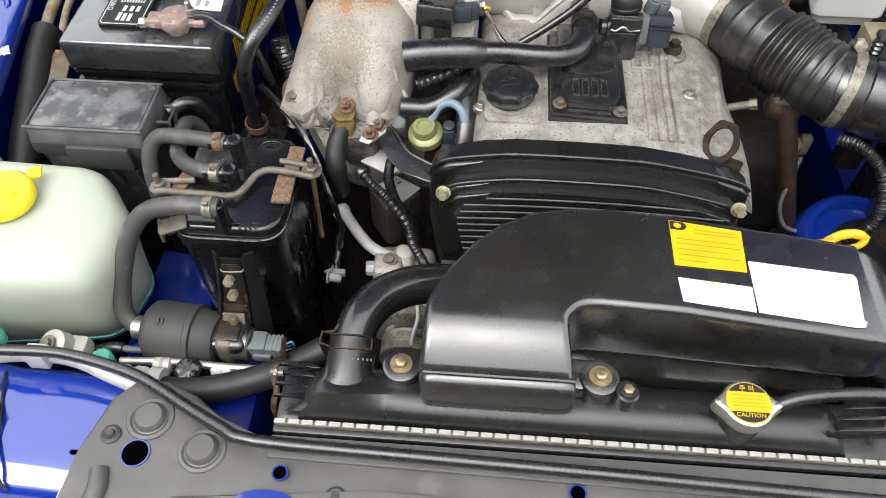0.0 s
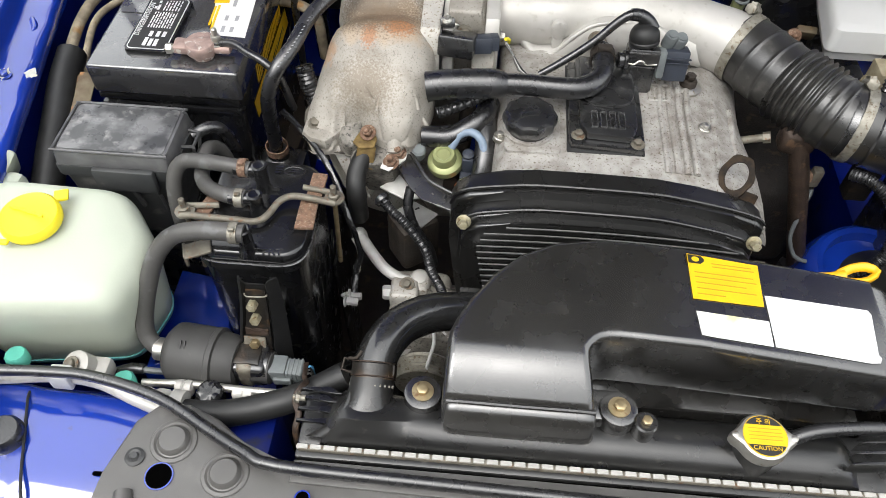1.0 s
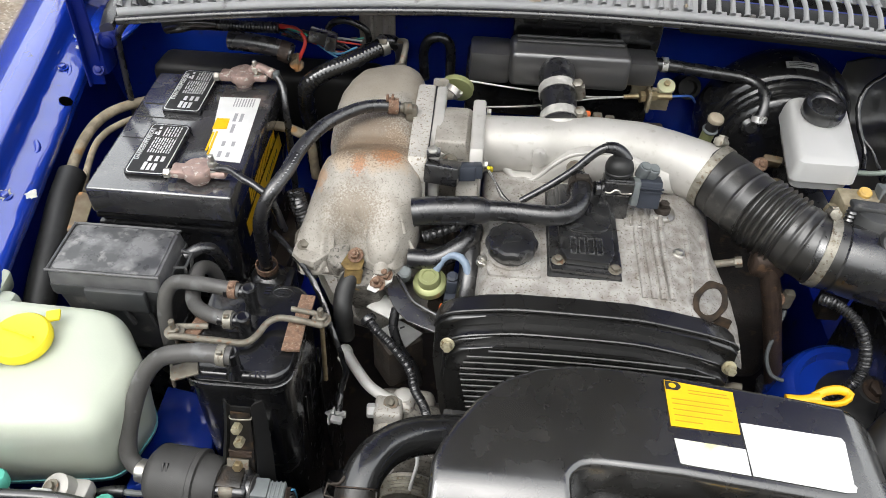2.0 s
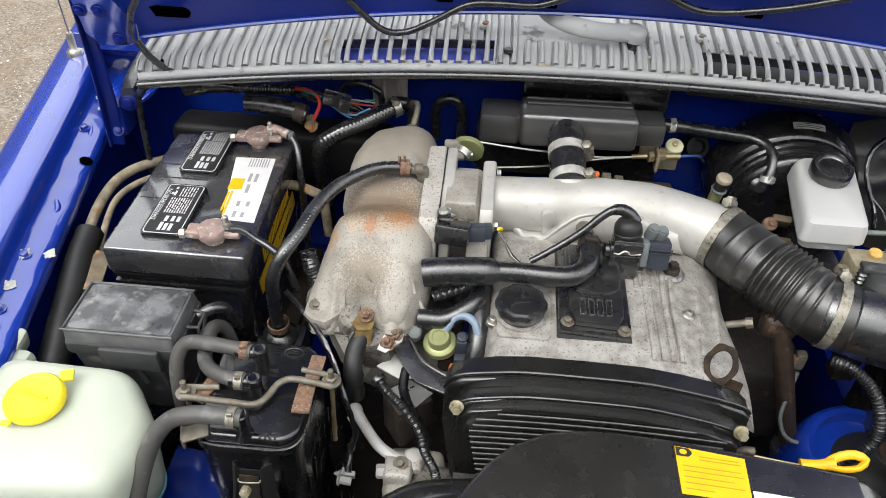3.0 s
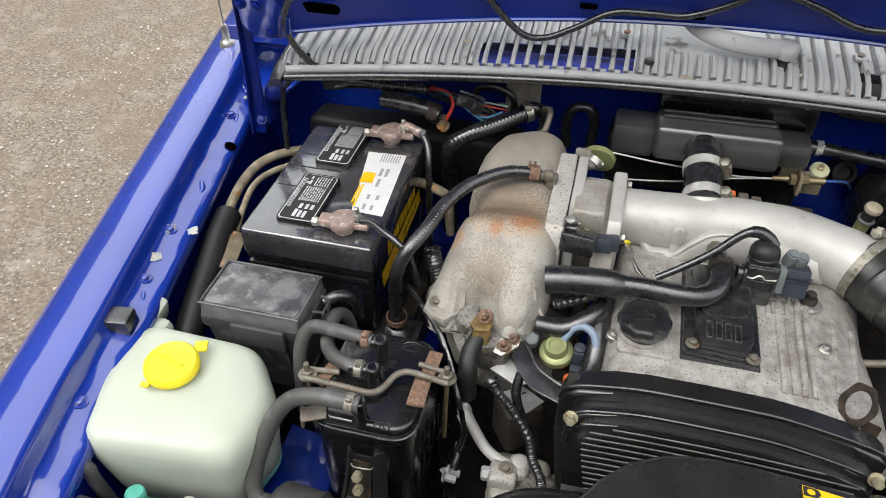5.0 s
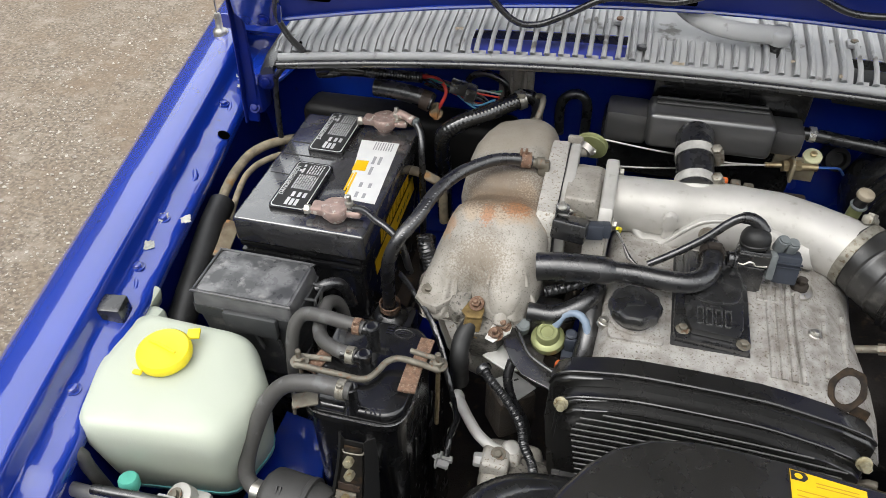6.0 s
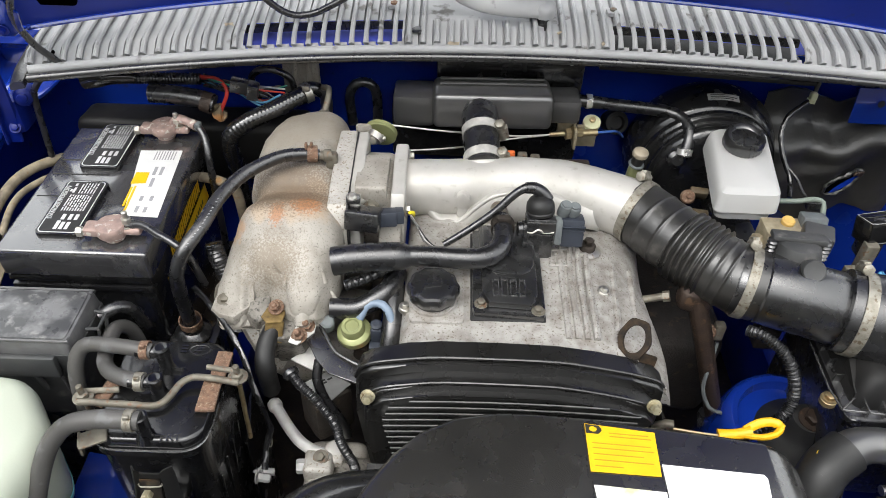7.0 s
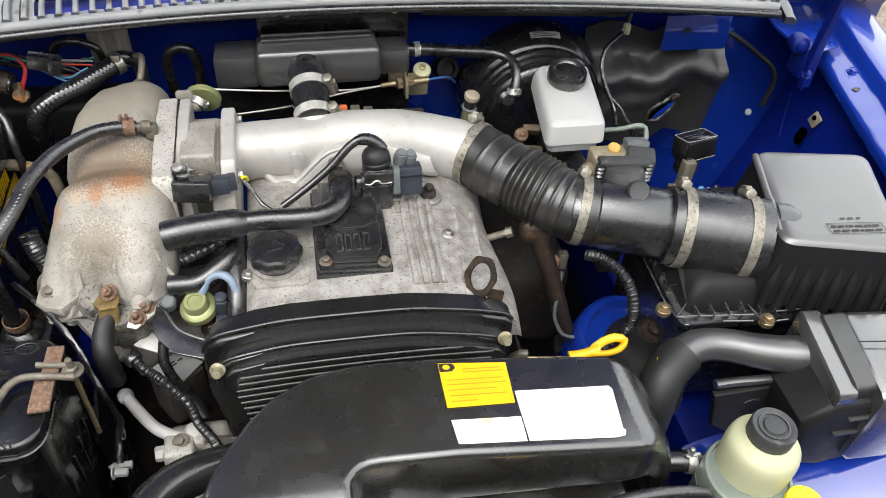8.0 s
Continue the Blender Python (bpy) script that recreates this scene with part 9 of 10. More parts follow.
    part("cap_rim", band((0.487, 0.6665, 0.9735), (0, -0.12, 1), 0.0205, 0.0015, 0.002), PLASTIC, cap)
    y = thing("brake_master_cylinder", (0.485, 0.64, 0.82), "dark cast brake master cylinder with pipes", "master cylinder")
    part("cylinder", tube([(0.505, 0.735, 0.845), (0.495, 0.66, 0.845), (0.487, 0.585, 0.845), (0.483, 0.56, 0.845)], 0.022, 20), DARKMETAL, y)
    part("reservoir_seat", rbox((0.487, 0.63, 0.862), (0.05, 0.10, 0.02), 0.004), PLASTIC, y)
    part("end_nut", lathe([(0.012, 0), (0.012, 0.022), (0.009, 0.024)], (0.505, 0.555, 0.865), (0.8, -0.4, 0.2), 6), ALUCLEAN, y)
    part("mount_flange", rbox((0.508, 0.728, 0.85), (0.09, 0.008, 0.07), 0.004), RUST, y, "rusty mounting flange")
    part("orange_clip", both(rbox((0.4455, 0.657, 0.888), (0.024, 0.010, 0.020), 0.002, rot=(30, 0, -10)), rbox((0.440, 0.634, 0.868), (0.034, 0.012, 0.020), 0.003, rot=(20, 0, -10))), STAINTAN, y, "rusty orange clip")
    part("clip_disc", both(lathe([(0.0095, 0), (0.0100, 0.003), (0.0085, 0.006), (0.006, 0.007)], (0.4300, 0.650, 0.886), (-0.1, -0.7, 0.7), 24), hexbolt((0.4300, 0.646, 0.891), (-0.1, -0.7, 0.7), 0.0040, False)), RUST, y, "rusty bolt and washer")
    part("brake_pipe", tube([(0.520, 0.640, 0.884), (0.546, 0.648, 0.886), (0.575, 0.648, 0.887), (0.600, 0.652, 0.888), (0.612, 0.650, 0.884), (0.612, 0.640, 0.872)], 0.0036, 10), CLOUDY, y)
    part("brake_pipe", tube([(0.47, 0.575, 0.86), (0.44, 0.572, 0.866), (0.415, 0.58, 0.862), (0.405, 0.60, 0.84)], 0.0035, 8), TARNISH, y)
    v = thing("brake_valve_block", (0.55, 0.545, 0.86), "dull brass brake valve block with yellow cap", "valve block")
    part("block", both(rbox((0.522, 0.560, 0.900), (0.05, 0.035, 0.03), 0.003), rbox((0.556, 0.558, 0.896), (0.032, 0.03, 0.026), 0.003), lathe([(0.010, 0), (0.010, 0.012), (0.007, 0.014)], (0.500, 0.556, 0.893), (-1, -0.2, 0.1), 6)), VALVEMETAL, v)
    part("yellow_cap", lathe([(0.008, 0), (0.008, 0.006), (0.006, 0.008)], (0.527, 0.566, 0.914), (0, -0.2, 1), 20), TANCAP, v)
    part("grey_box", rbox((0.557, 0.566, 0.914), (0.030, 0.022, 0.026), 0.003, rot=(-15, 0, -5)), GREYCONN, v, "grey plastic box")
    part("stand", rbox((0.548, 0.545, 0.80), (0.03, 0.025, 0.16), 0.003), DARKMETAL, v)


build_brake()


def build_vacuum_hose():
    h = thing("servo_hose", (0.38, 0.77, 0.93), "black rubber servo vacuum hose with bright clips", "hose")
    part("hose", tube([(0.285, 0.768, 0.958), (0.314, 0.766, 0.957), (0.351, 0.766, 0.953), (0.385, 0.765, 0.9505), (0.410, 0.761, 0.9495), (0.428, 0.750, 0.9480), (0.4365, 0.733, 0.943), (0.4355, 0.716, 0.930), (0.430, 0.706, 0.913)], 0.0086, 18), RUBBER, h)
    for c, ax in (((0.302, 0.767, 0.9575), (1, 0.0, 0)), ((0.4315, 0.709, 0.918), (0.1, 0.45, 0.9))):
        part("white_clip", both(band(c, ax, 0.0092, 0.008, 0.0012), rbox((c[0], c[1] - 0.007, c[2] + 0.006), (0.007, 0.005, 0.005), 0.001), tube([(c[0] - 0.003, c[1] - 0.010, c[2]), (c[0] + 0.004, c[1] - 0.008, c[2] + 0.010)], 0.0014, 6, straight=True)), CHROME, h, "bright spring clip")
    part("print", tube([(0.325, 0.759, 0.9610), (0.345, 0.759, 0.9605)], 0.0009, 6), GREYRUB, h)


build_vacuum_hose()


def build_heat_pad():
    rows = []
    for k in range(50):
        f = k / 49
        x = 0.566 + 0.232 * f
        row = []
        for j in range(36):
            g = j / 35
            z = 0.958 - (0.185 - 0.05 * max(0.0, f - 0.55)) * g
            crease = 0.905 + 0.10 * (x - 0.70) + 0.004 * math.sin(x * 70)
            step = 0.044 / (1 + math.exp((z - crease) / 0.012))
            fold = 0.012 * math.exp(-((z - crease + 0.012) / 0.014) ** 2) + 0.004 * math.exp(-((z - crease + 0.055 - 0.3 * (x - 0.64)) / 0.010) ** 2)
            hollow = 0.010 * math.exp(-((x - 0.72) / 0.022) ** 2 - ((z - 0.835) / 0.018) ** 2)
            crumple = 0.008 * noise.noise(V(x * 11, z * 11, 1)) + 0.0012 * noise.noise(V(x * 60, z * 45, 3))
            row.append(V(x - 0.02 * g * f, 0.818 - step - fold + hollow - crumple - 0.0036 * math.sin(f * 15.4), z + 0.01 * math.sin(f * 11.2) + 0.004 * noise.noise(V(x * 50, g * 4, 7))))
        rows.append(row)
    im = thing("insulation_mat", (0.70, 0.80, 0.80), "folded black insulation mat with a torn hole", "insulation mat")
    part("mat", sheet(rows, 0.006), MATBLACK, im, angle=60)
    u, w = V(0.74, 0.06, 0.67).normalized(), V(-0.67, 0.0, 0.74).normalized()
    c = V(0.699, 0.766, 0.836)
    out = [c + u * (0.030 * math.cos(a)) + w * (0.0115 * math.sin(a) * (1 + 0.25 * math.sin(3 * a + 1))) for a in (k * math.pi / 16 for k in range(32))]
    bm = bmesh.new()
    bm.faces.new([bm.verts.new(p) for p in out])
    part("torn_hole", bm, HOLE, im, "torn hole")
    bm = bmesh.new()
    bm.faces.new([bm.verts.new(c + u * (0.026 * math.cos(a) + 0.002) + w * (0.0045 * math.sin(a) - 0.004) + V(0, -0.001, 0)) for a in (k * math.pi / 12 for k in range(24))])
    part("panel_behind", bm, BLUE, im, "blue panel showing through the tear")
    part("torn_rim", cast(tube(out + [out[0]], 0.0028, 8, 0.003), 0.0022, 160), MATBLACK, im)
    part("torn_flap", cast(subdivided(rbox((0.714, 0.760, 0.856), (0.014, 0.004, 0.010), 0.0015, rot=(20, 10, 20)), 2), 0.003, 120), SHAFTBROWN, im, "brown frayed flap")
    b = thing("relay_plate", (0.73, 0.79, 0.90), "blue painted steel plate on the bulkhead", "plate")
    part("plate", rbox((0.721, 0.772, 0.962), (0.104, 0.003, 0.052), 0.001, rot=(-8, 1, 0)), BLUE, b)
    part("hole", lathe([(0.005, 0), (0.005, 0.0006)], (0.704, 0.7685, 0.968), (0, -1, 0.1), 16), INK, b)
    part("leg", rbox((0.738, 0.80, 0.962), (0.09, 0.05, 0.003), 0.001), BLUE, b)
    w = thing("wiring_clip", (0.60, 0.76, 0.95), "taped wire with white clip beside the servo", "wire")
    part("wire", tube([(0.611, 0.775, 0.995), (0.606, 0.768, 0.975), (0.592, 0.760, 0.966), (0.574, 0.750, 0.955), (0.566, 0.735, 0.935), (0.570, 0.715, 0.912), (0.580, 0.695, 0.890), (0.576, 0.670, 0.876)], 0.0036, 10, 0.004, rfun=lambda s, t: 1.0 + 0.10 * math.sin(s * 420)), GLOSS, w)
    part("white_clip", both(rbox((0.606, 0.766, 0.978), (0.010, 0.010, 0.012), 0.003), band((0.605, 0.766, 0.971), (0.2, 0.3, 1), 0.0045, 0.006, 0.0016)), CREAMPL, w)
    part("wire", tube([(0.575, 0.705, 0.902), (0.588, 0.690, 0.892), (0.592, 0.675, 0.884), (0.600, 0.655, 0.878)], 0.0022, 8), RUBBER, w)
    part("plug", rbox((0.600, 0.652, 0.880), (0.018, 0.014, 0.012), 0.002), PLASTIC, w)
    c = thing("bonnet_cable", (0.83, 0.78, 0.92), "thin bonnet release cable on the blue inner wing", "cable")
    part("cable", tube([(0.76, 0.80, 0.955), (0.793, 0.80, 0.944), (0.825, 0.80, 0.926), (0.855, 0.795, 0.906), (0.880, 0.785, 0.888), (0.890, 0.78, 0.862), (0.886, 0.78, 0.82)], 0.0040, 8, rfun=lambda s, t: 1.0 + 0.9 * max(0.0, s / t - 0.7)), DULLRUB, c)


build_heat_pad()


def build_relay():
    r = thing("relay", (0.630, 0.55, 0.87), "black relay with pale print on a bracket", "relay")
    part("case", rbox((0.636, 0.560, 0.916), (0.048, 0.030, 0.030), 0.002, rot=(-12, 0, 14)), POLISH, r)
    m = pose(0.636, 0.560, 0.917, -12, 0, 14)
    bars([(-0.017, 0.017, 0.003), (-0.015, 0.010, -0.004)], m @ pose(0, 0, 0.0144), 0.0018, GREYPL, r)
    bars([(-0.023, 0.023, -0.0138), (-0.023, 0.023, 0.0138)], m @ pose(0, 0, 0.0144), 0.0013, GREYTAG, r, "pale_edge")
    bars([(-0.0236, -0.0224, 0.0), (0.0224, 0.0236, 0.0)], m @ pose(0, 0, 0.0144), 0.028, GREYTAG, r, "pale_edge")
    bars([(-0.023, 0.023, -0.0125)], m @ pose(0, -0.0154, 0, 90), 0.0012, GREYTAG, r, "pale_edge")
    part("stem", both(rbox((0.622, 0.538, 0.885), (0.016, 0.014, 0.05), 0.002), rbox((0.612, 0.528, 0.87), (0.03, 0.01, 0.02), 0.002)), TARNISH, r, "metal bracket")
    part("plug", rbox((0.628, 0.553, 0.893), (0.026, 0.02, 0.024), 0.003), PLASTIC, r)
    for k in range(4):
        part("wire", tube([(0.64 + 0.01 * k, 0.53, 0.84), (0.645 + 0.011 * k, 0.545, 0.852 + 0.004 * (k % 2)), (0.66 + 0.010 * k, 0.55, 0.84), (0.668 + 0.008 * k, 0.545, 0.80)], 0.0028, 8), (PUREWHITE, CYANWIRE, PUREWHITE, RUBBER)[k], r)


build_relay()


def wing_marks():
    """Holes, scraped patches and clips on the blue inner wing."""
    w = thing("wing_plate", (0.925, 0.68, 0.82), "holes and a scraped bracket on the blue inner wing", "bracket")
    part("hole", lathe([(0.012, 0), (0.012, 0.001)], (0.9135, 0.700, 0.813), (-1, -0.14, 0.1), 24, wobble=lambda a, h: 1 + 0.3 * math.cos(2 * a)), HOLE, w, "dark oval hole")
    part("tab", rbox((0.926, 0.700, 0.842), (0.003, 0.018, 0.024), 0.001, rot=(25, 0, 8)), BEIGE, w, "pale scraped tab")
    part("tab_hole", lathe([(0.004, 0), (0.004, 0.001)], (0.9235, 0.700, 0.846), (-1, -0.14, 0.1), 14), HOLE, w)
    part("plug", lathe([(0.006, 0), (0.005, 0.003), (0.002, 0.004)], (0.881, 0.800, 0.794), (-1, -0.6, 0.3), 16), PUREWHITE, w, "white plastic plug")
    part("drain_grommet", lathe([(0.013, 0), (0.013, 0.003), (0.009, 0.005)], (0.80, 0.815, 0.845), (-0.3, -1, 0.2), 20), RUBBER, w)
    part("buffer_clip", rbox((0.935, 0.655, 0.922), (0.030, 0.010, 0.012), 0.003, rot=(0, 0, 20)), RUBBER, w)
    part("bracket_edge", tube([(0.93, 0.78, 0.84), (0.932, 0.775, 0.80), (0.926, 0.76, 0.77)], 0.002, 6), BLUE_DULL, w)


wing_marks()


def build_pcv_hose():
    h = thing("breather_hose", (0.09, 0.455, 0.93), "black breather hose with thick foam sleeve over the cover", "hose")
    part("sleeve", tube([(-0.012, 0.447, 0.935), (0.01, 0.449, 0.938), (0.04, 0.452, 0.939), (0.072, 0.455, 0.939)], 0.0160, 20, rfun=lambda s, t: 1 - 0.25 * max(0, 1 - (t - s) / 0.01)), RUBBER, h, "thick black sleeve")
    part("hose", tube([(0.065, 0.455, 0.939), (0.095, 0.456, 0.939), (0.127, 0.455, 0.9385), (0.150, 0.457, 0.9385), (0.166, 0.467, 0.940), (0.173, 0.482, 0.943), (0.174, 0.500, 0.946), (0.173, 0.515, 0.945)], 0.0116, 18, 0.004), RUBBER, h)
    part("hose_clip", both(band((0.174, 0.503, 0.946), (0, 1, 0.1), 0.0120, 0.010, 0.0016), rbox((0.174, 0.500, 0.960), (0.016, 0.008, 0.006), 0.002)), DARKMETAL, h)
    part("hose_nipple", tube([(0.173, 0.51, 0.945), (0.172, 0.56, 0.93)], 0.010, 14, straight=True), TARNISH, h)
    k = thing("coolant_hose", (0.02, 0.43, 0.90), "black coolant hose under the breather", "hose")
    part("hose", tube([(-0.015, 0.425, 0.885), (0.015, 0.425, 0.886), (0.035, 0.432, 0.894), (0.05, 0.445, 0.90), (0.056, 0.47, 0.90)], 0.0115, 16), RUBBER, k)
    part("wire_loom", tube([(0.0, 0.44, 0.905), (0.02, 0.446, 0.91), (0.04, 0.455, 0.915), (0.06, 0.475, 0.915)], 0.006, 12, 0.0015, rfun=ribbed(0.004, 0.12)), RUBBER, k)
    part("down_hose", tube([(0.053, 0.455, 0.895), (0.055, 0.425, 0.885), (0.054, 0.40, 0.868), (0.05, 0.385, 0.84), (0.045, 0.38, 0.78)], 0.0115, 16), RUBBER, k)


build_pcv_hose()


def build_ignition_plug():
    p = thing("coil_connector", (0.215, 0.51, 0.92), "black and blue-grey ignition connector on the coil", "connector")
    tip = -14
    part("body", both(rbox((0.2165, 0.506, 0.951), (0.034, 0.024, 0.018), 0.0025, rot=(tip, 0, 0)), rbox((0.2165, 0.510, 0.930), (0.030, 0.022, 0.040), 0.002, rot=(tip, 0, 0))), PLASTIC, p)
    part("front_plate", rbox((0.219, 0.4975, 0.923), (0.026, 0.003, 0.030), 0.001, rot=(tip, 0, 0)), PLASTIC, p)
    for z in (0.9585, 0.9395):
        part("moulded_edge", rbox((0.2165, 0.4960 + 0.25 * (0.9585 - z) * 0.4, z), (0.033, 0.0026, 0.0018), 0.0006, rot=(tip, 0, 0)), CLEANEDGE, p)
    part("boot", lathe([(0.0158, 0), (0.0164, 0.003), (0.0156, 0.0042), (0.0164, 0.006), (0.0154, 0.0125), (0.0125, 0.0175), (0.008, 0.0205), (0.003, 0.0212)], (0.2160, 0.512, 0.9605), (-0.10, 0.22, 1), 28), DULLRUB, p, "ribbed rubber boot")
    part("wire_clip", tube([(0.2010, 0.4935, 0.9470), (0.2070, 0.4928, 0.9462), (0.2115, 0.4934, 0.9500), (0.2160, 0.4930, 0.9500), (0.2205, 0.4936, 0.9460), (0.2310, 0.4932, 0.9475)], 0.0011, 6, 0.002), STEEL, p, "zigzag wire clip")
    part("end_boss", both(lathe([(0.0105, 0), (0.0105, 0.004), (0.0085, 0.005), (0.0085, 0.010), (0.006, 0.011)], (0.2010, 0.505, 0.942), (-1, -0.1, 0.05), 22), rbox((0.2015, 0.505, 0.930), (0.006, 0.016, 0.030), 0.001, rot=(tip, 0, 0))), PLASTIC, p)
    part("latch", rbox((0.2365, 0.502, 0.944), (0.008, 0.016, 0.030), 0.0015, rot=(tip, 0, 0)), GREYCONN, p, "grey latch block")
    plug = part("inner_plug", rbox((0.2530, 0.5075, 0.940), (0.026, 0.020, 0.034), 0.002, rot=(tip, 0, 0)), BLUEGREY, p, "blue-grey plug")
    for k in range(5):
        part("plug_fin", rbox((0.2535, 0.4962 + 0.0017 * (4 - k), 0.9275 + 0.0066 * k), (0.026, 0.003, 0.0016), 0.0005, rot=(tip, 0, 0)), BLUEGREY, plug)
    for c, n in (((0.2420, 0.516, 0.957), 1.0), ((0.2525, 0.517, 0.954), 1.0)):
        part("terminal_barrel", both(lathe([(0.0072, 0), (0.0075, 0.003), (0.0075, 0.014), (0.0066, 0.0165), (0.0035, 0.017)], c, (0.12, -0.25, 1), 18), lathe([(0.0052, 0.016), (0.0052, 0.0185), (0.003, 0.0188)], c, (0.12, -0.25, 1), 14)), GREYCONN, plug, "grey terminal barrel")
    part("lead", tube([(0.2215, 0.519, 0.976), (0.2160, 0.521, 0.983), (0.2060, 0.522, 0.9875), (0.1960, 0.520, 0.988), (0.1840, 0.517, 0.980), (0.165, 0.510, 0.962), (0.145, 0.504, 0.947), (0.125, 0.497, 0.935), (0.108, 0.492, 0.925)], 0.0052, 12, 0.004, rfun=lambda s, t: 1.0 - 0.22 * s / t + 0.10 * math.exp(-((s - 0.028) / 0.004) ** 2)), RUBBER, p, "taped lead")
    part("lead_sleeve", tube([(0.2225, 0.518, 0.974), (0.2165, 0.5205, 0.982), (0.2070, 0.522, 0.9872), (0.1975, 0.5205, 0.9883)], 0.0072, 14, rfun=lambda s, t: 1.1 - 0.2 * s / t), RUBBER, p)
    part("stem", rbox((0.216, 0.515, 0.915), (0.024, 0.02, 0.02), 0.002), PLASTIC, p)


build_ignition_plug()


def build_vacuum_lines():
    h = thing("vacuum_hose", (-0.1, 0.52, 0.93), "long black printed vacuum hose from intake to canister", "hose")
    pts = [(-0.042, 0.578, 0.983), (-0.065, 0.574, 0.986), (-0.090, 0.564, 0.986), (-0.123, 0.538, 0.980), (-0.144, 0.505, 0.971), (-0.156, 0.470, 0.960), (-0.172, 0.443, 0.944), (-0.183, 0.437, 0.915), (-0.189, 0.445, 0.875), (-0.193, 0.456, 0.83), (-0.195, 0.462, 0.80)]
    part("hose", tube(pts, 0.0074, 18, 0.005, rfun=lambda s, t: 1.0 + 0.12 * min(1, s / t * 1.4)), RUBBER, h)
    part("rusty_clip", both(band((-0.050, 0.577, 0.985), (-1, -0.2, 0.1), 0.0087, 0.012, 0.0012), rbox((-0.050, 0.577, 0.9965), (0.003, 0.006, 0.008), 0.001), rbox((-0.056, 0.576, 0.9965), (0.003, 0.006, 0.008), 0.001)), RUST, h, "rusty spring clip")
    r = random.Random(11)
    line = spline(pts[4:8], 0.004)
    bm = bmesh.new()
    for q in line[1:-1]:
        if r.random() < 0.8:
            c = q + V(0.0034, -0.0042, 0.0068)
            s = 0.0010
            bm.faces.new([bm.verts.new(c + V(*d)) for d in ((-s, -s, -0.0003), (s, -s * 0.2, -0.0002), (s, s, 0.0003), (-s, s * 0.2, 0.0002))])
    part("print", bm, INKGREY, h, "pale illegible print")
    part("grommet", lathe([(0.021, 0), (0.022, 0.003), (0.020, 0.006), (0.013, 0.010), (0.0115, 0.020)], (-0.195, 0.463, 0.793), (0.05, -0.1, 1), 30), RUBBER, h, "rubber grommet")
    part("rust_ring", band((-0.1945, 0.461, 0.815), (0.05, -0.15, 1), 0.0122, 0.010, 0.0014), RUST, h, "orange rusty ring")
    part("pedestal", rbox((-0.195, 0.465, 0.68), (0.06, 0.05, 0.22), 0.006), PLASTIC, h)
    w = thing("heater_hose", (-0.14, 0.71, 0.92), "thick black heater hose with steel clip", "hose")
    part("hose", tube([(-0.080, 0.744, 0.972), (-0.100, 0.732, 0.966), (-0.125, 0.716, 0.958), (-0.155, 0.699, 0.950), (-0.180, 0.692, 0.932), (-0.188, 0.70, 0.90), (-0.19, 0.72, 0.85), (-0.19, 0.73, 0.75)], 0.0118, 18, 0.0012, rfun=ribbed(0.0052, 0.022)), HOSEBLACK, w)
    part("steel_clip", both(band((-0.084, 0.741, 0.971), (-0.8, -0.5, -0.2), 0.0124, 0.010, 0.0014), rbox((-0.082, 0.730, 0.985), (0.010, 0.008, 0.008), 0.001)), STEEL, w, "steel spring clip")
    part("stub", tube([(-0.09, 0.748, 0.974), (-0.072, 0.752, 0.972), (-0.062, 0.756, 0.955), (-0.062, 0.752, 0.93)], 0.0085, 12), RUBBER, w)
    a = thing("hose_loop", (0.0, 0.78, 0.93), "small black hose loop on the bulkhead", "hose")
    part("loop", tube([(-0.03, 0.782, 0.90), (-0.032, 0.78, 0.945), (-0.022, 0.778, 0.966), (-0.004, 0.778, 0.968), (0.006, 0.78, 0.95), (0.006, 0.782, 0.90)], 0.007, 12), RUBBER, a)
    l = thing("wiring_loom", (-0.15, 0.50, 0.85), "black corrugated wiring loom beside the intake", "wiring loom", group="wiring looms")
    part("conduit", tube([(-0.150, 0.475, 0.93), (-0.146, 0.468, 0.915), (-0.138, 0.462, 0.89), (-0.136, 0.462, 0.86), (-0.14, 0.47, 0.80)], 0.0095, 14, 0.0013, rfun=ribbed(0.0042, 0.10)), RUBBER, l)
    l = thing("wiring_loom", (-0.03, 0.34, 0.80), "black corrugated wiring loom running to the alternator", "wiring loom", group="wiring looms")
    part("ring_end", lathe([(0.0085, -0.003), (0.0095, 0.0), (0.0085, 0.003)], (-0.051, 0.358, 0.851), (0.5, -0.6, -0.2), 18), RUBBER, l, "black collar at the loom end")
    part("conduit", tube([(-0.052, 0.360, 0.850), (-0.042, 0.348, 0.848), (-0.026, 0.337, 0.841), (-0.012, 0.328, 0.830), (0.000, 0.319, 0.815), (0.006, 0.308, 0.798), (0.018, 0.300, 0.775), (0.022, 0.30, 0.74)], 0.0050, 14, 0.0007, rfun=ribbed(0.0024, 0.12)), RUBBER, l)
    part("branch", tube([(-0.022, 0.372, 0.858), (-0.024, 0.360, 0.84), (-0.015, 0.350, 0.815), (0.0, 0.345, 0.79), (0.006, 0.345, 0.76)], 0.0055, 10), RUBBER, l)


build_vacuum_lines()


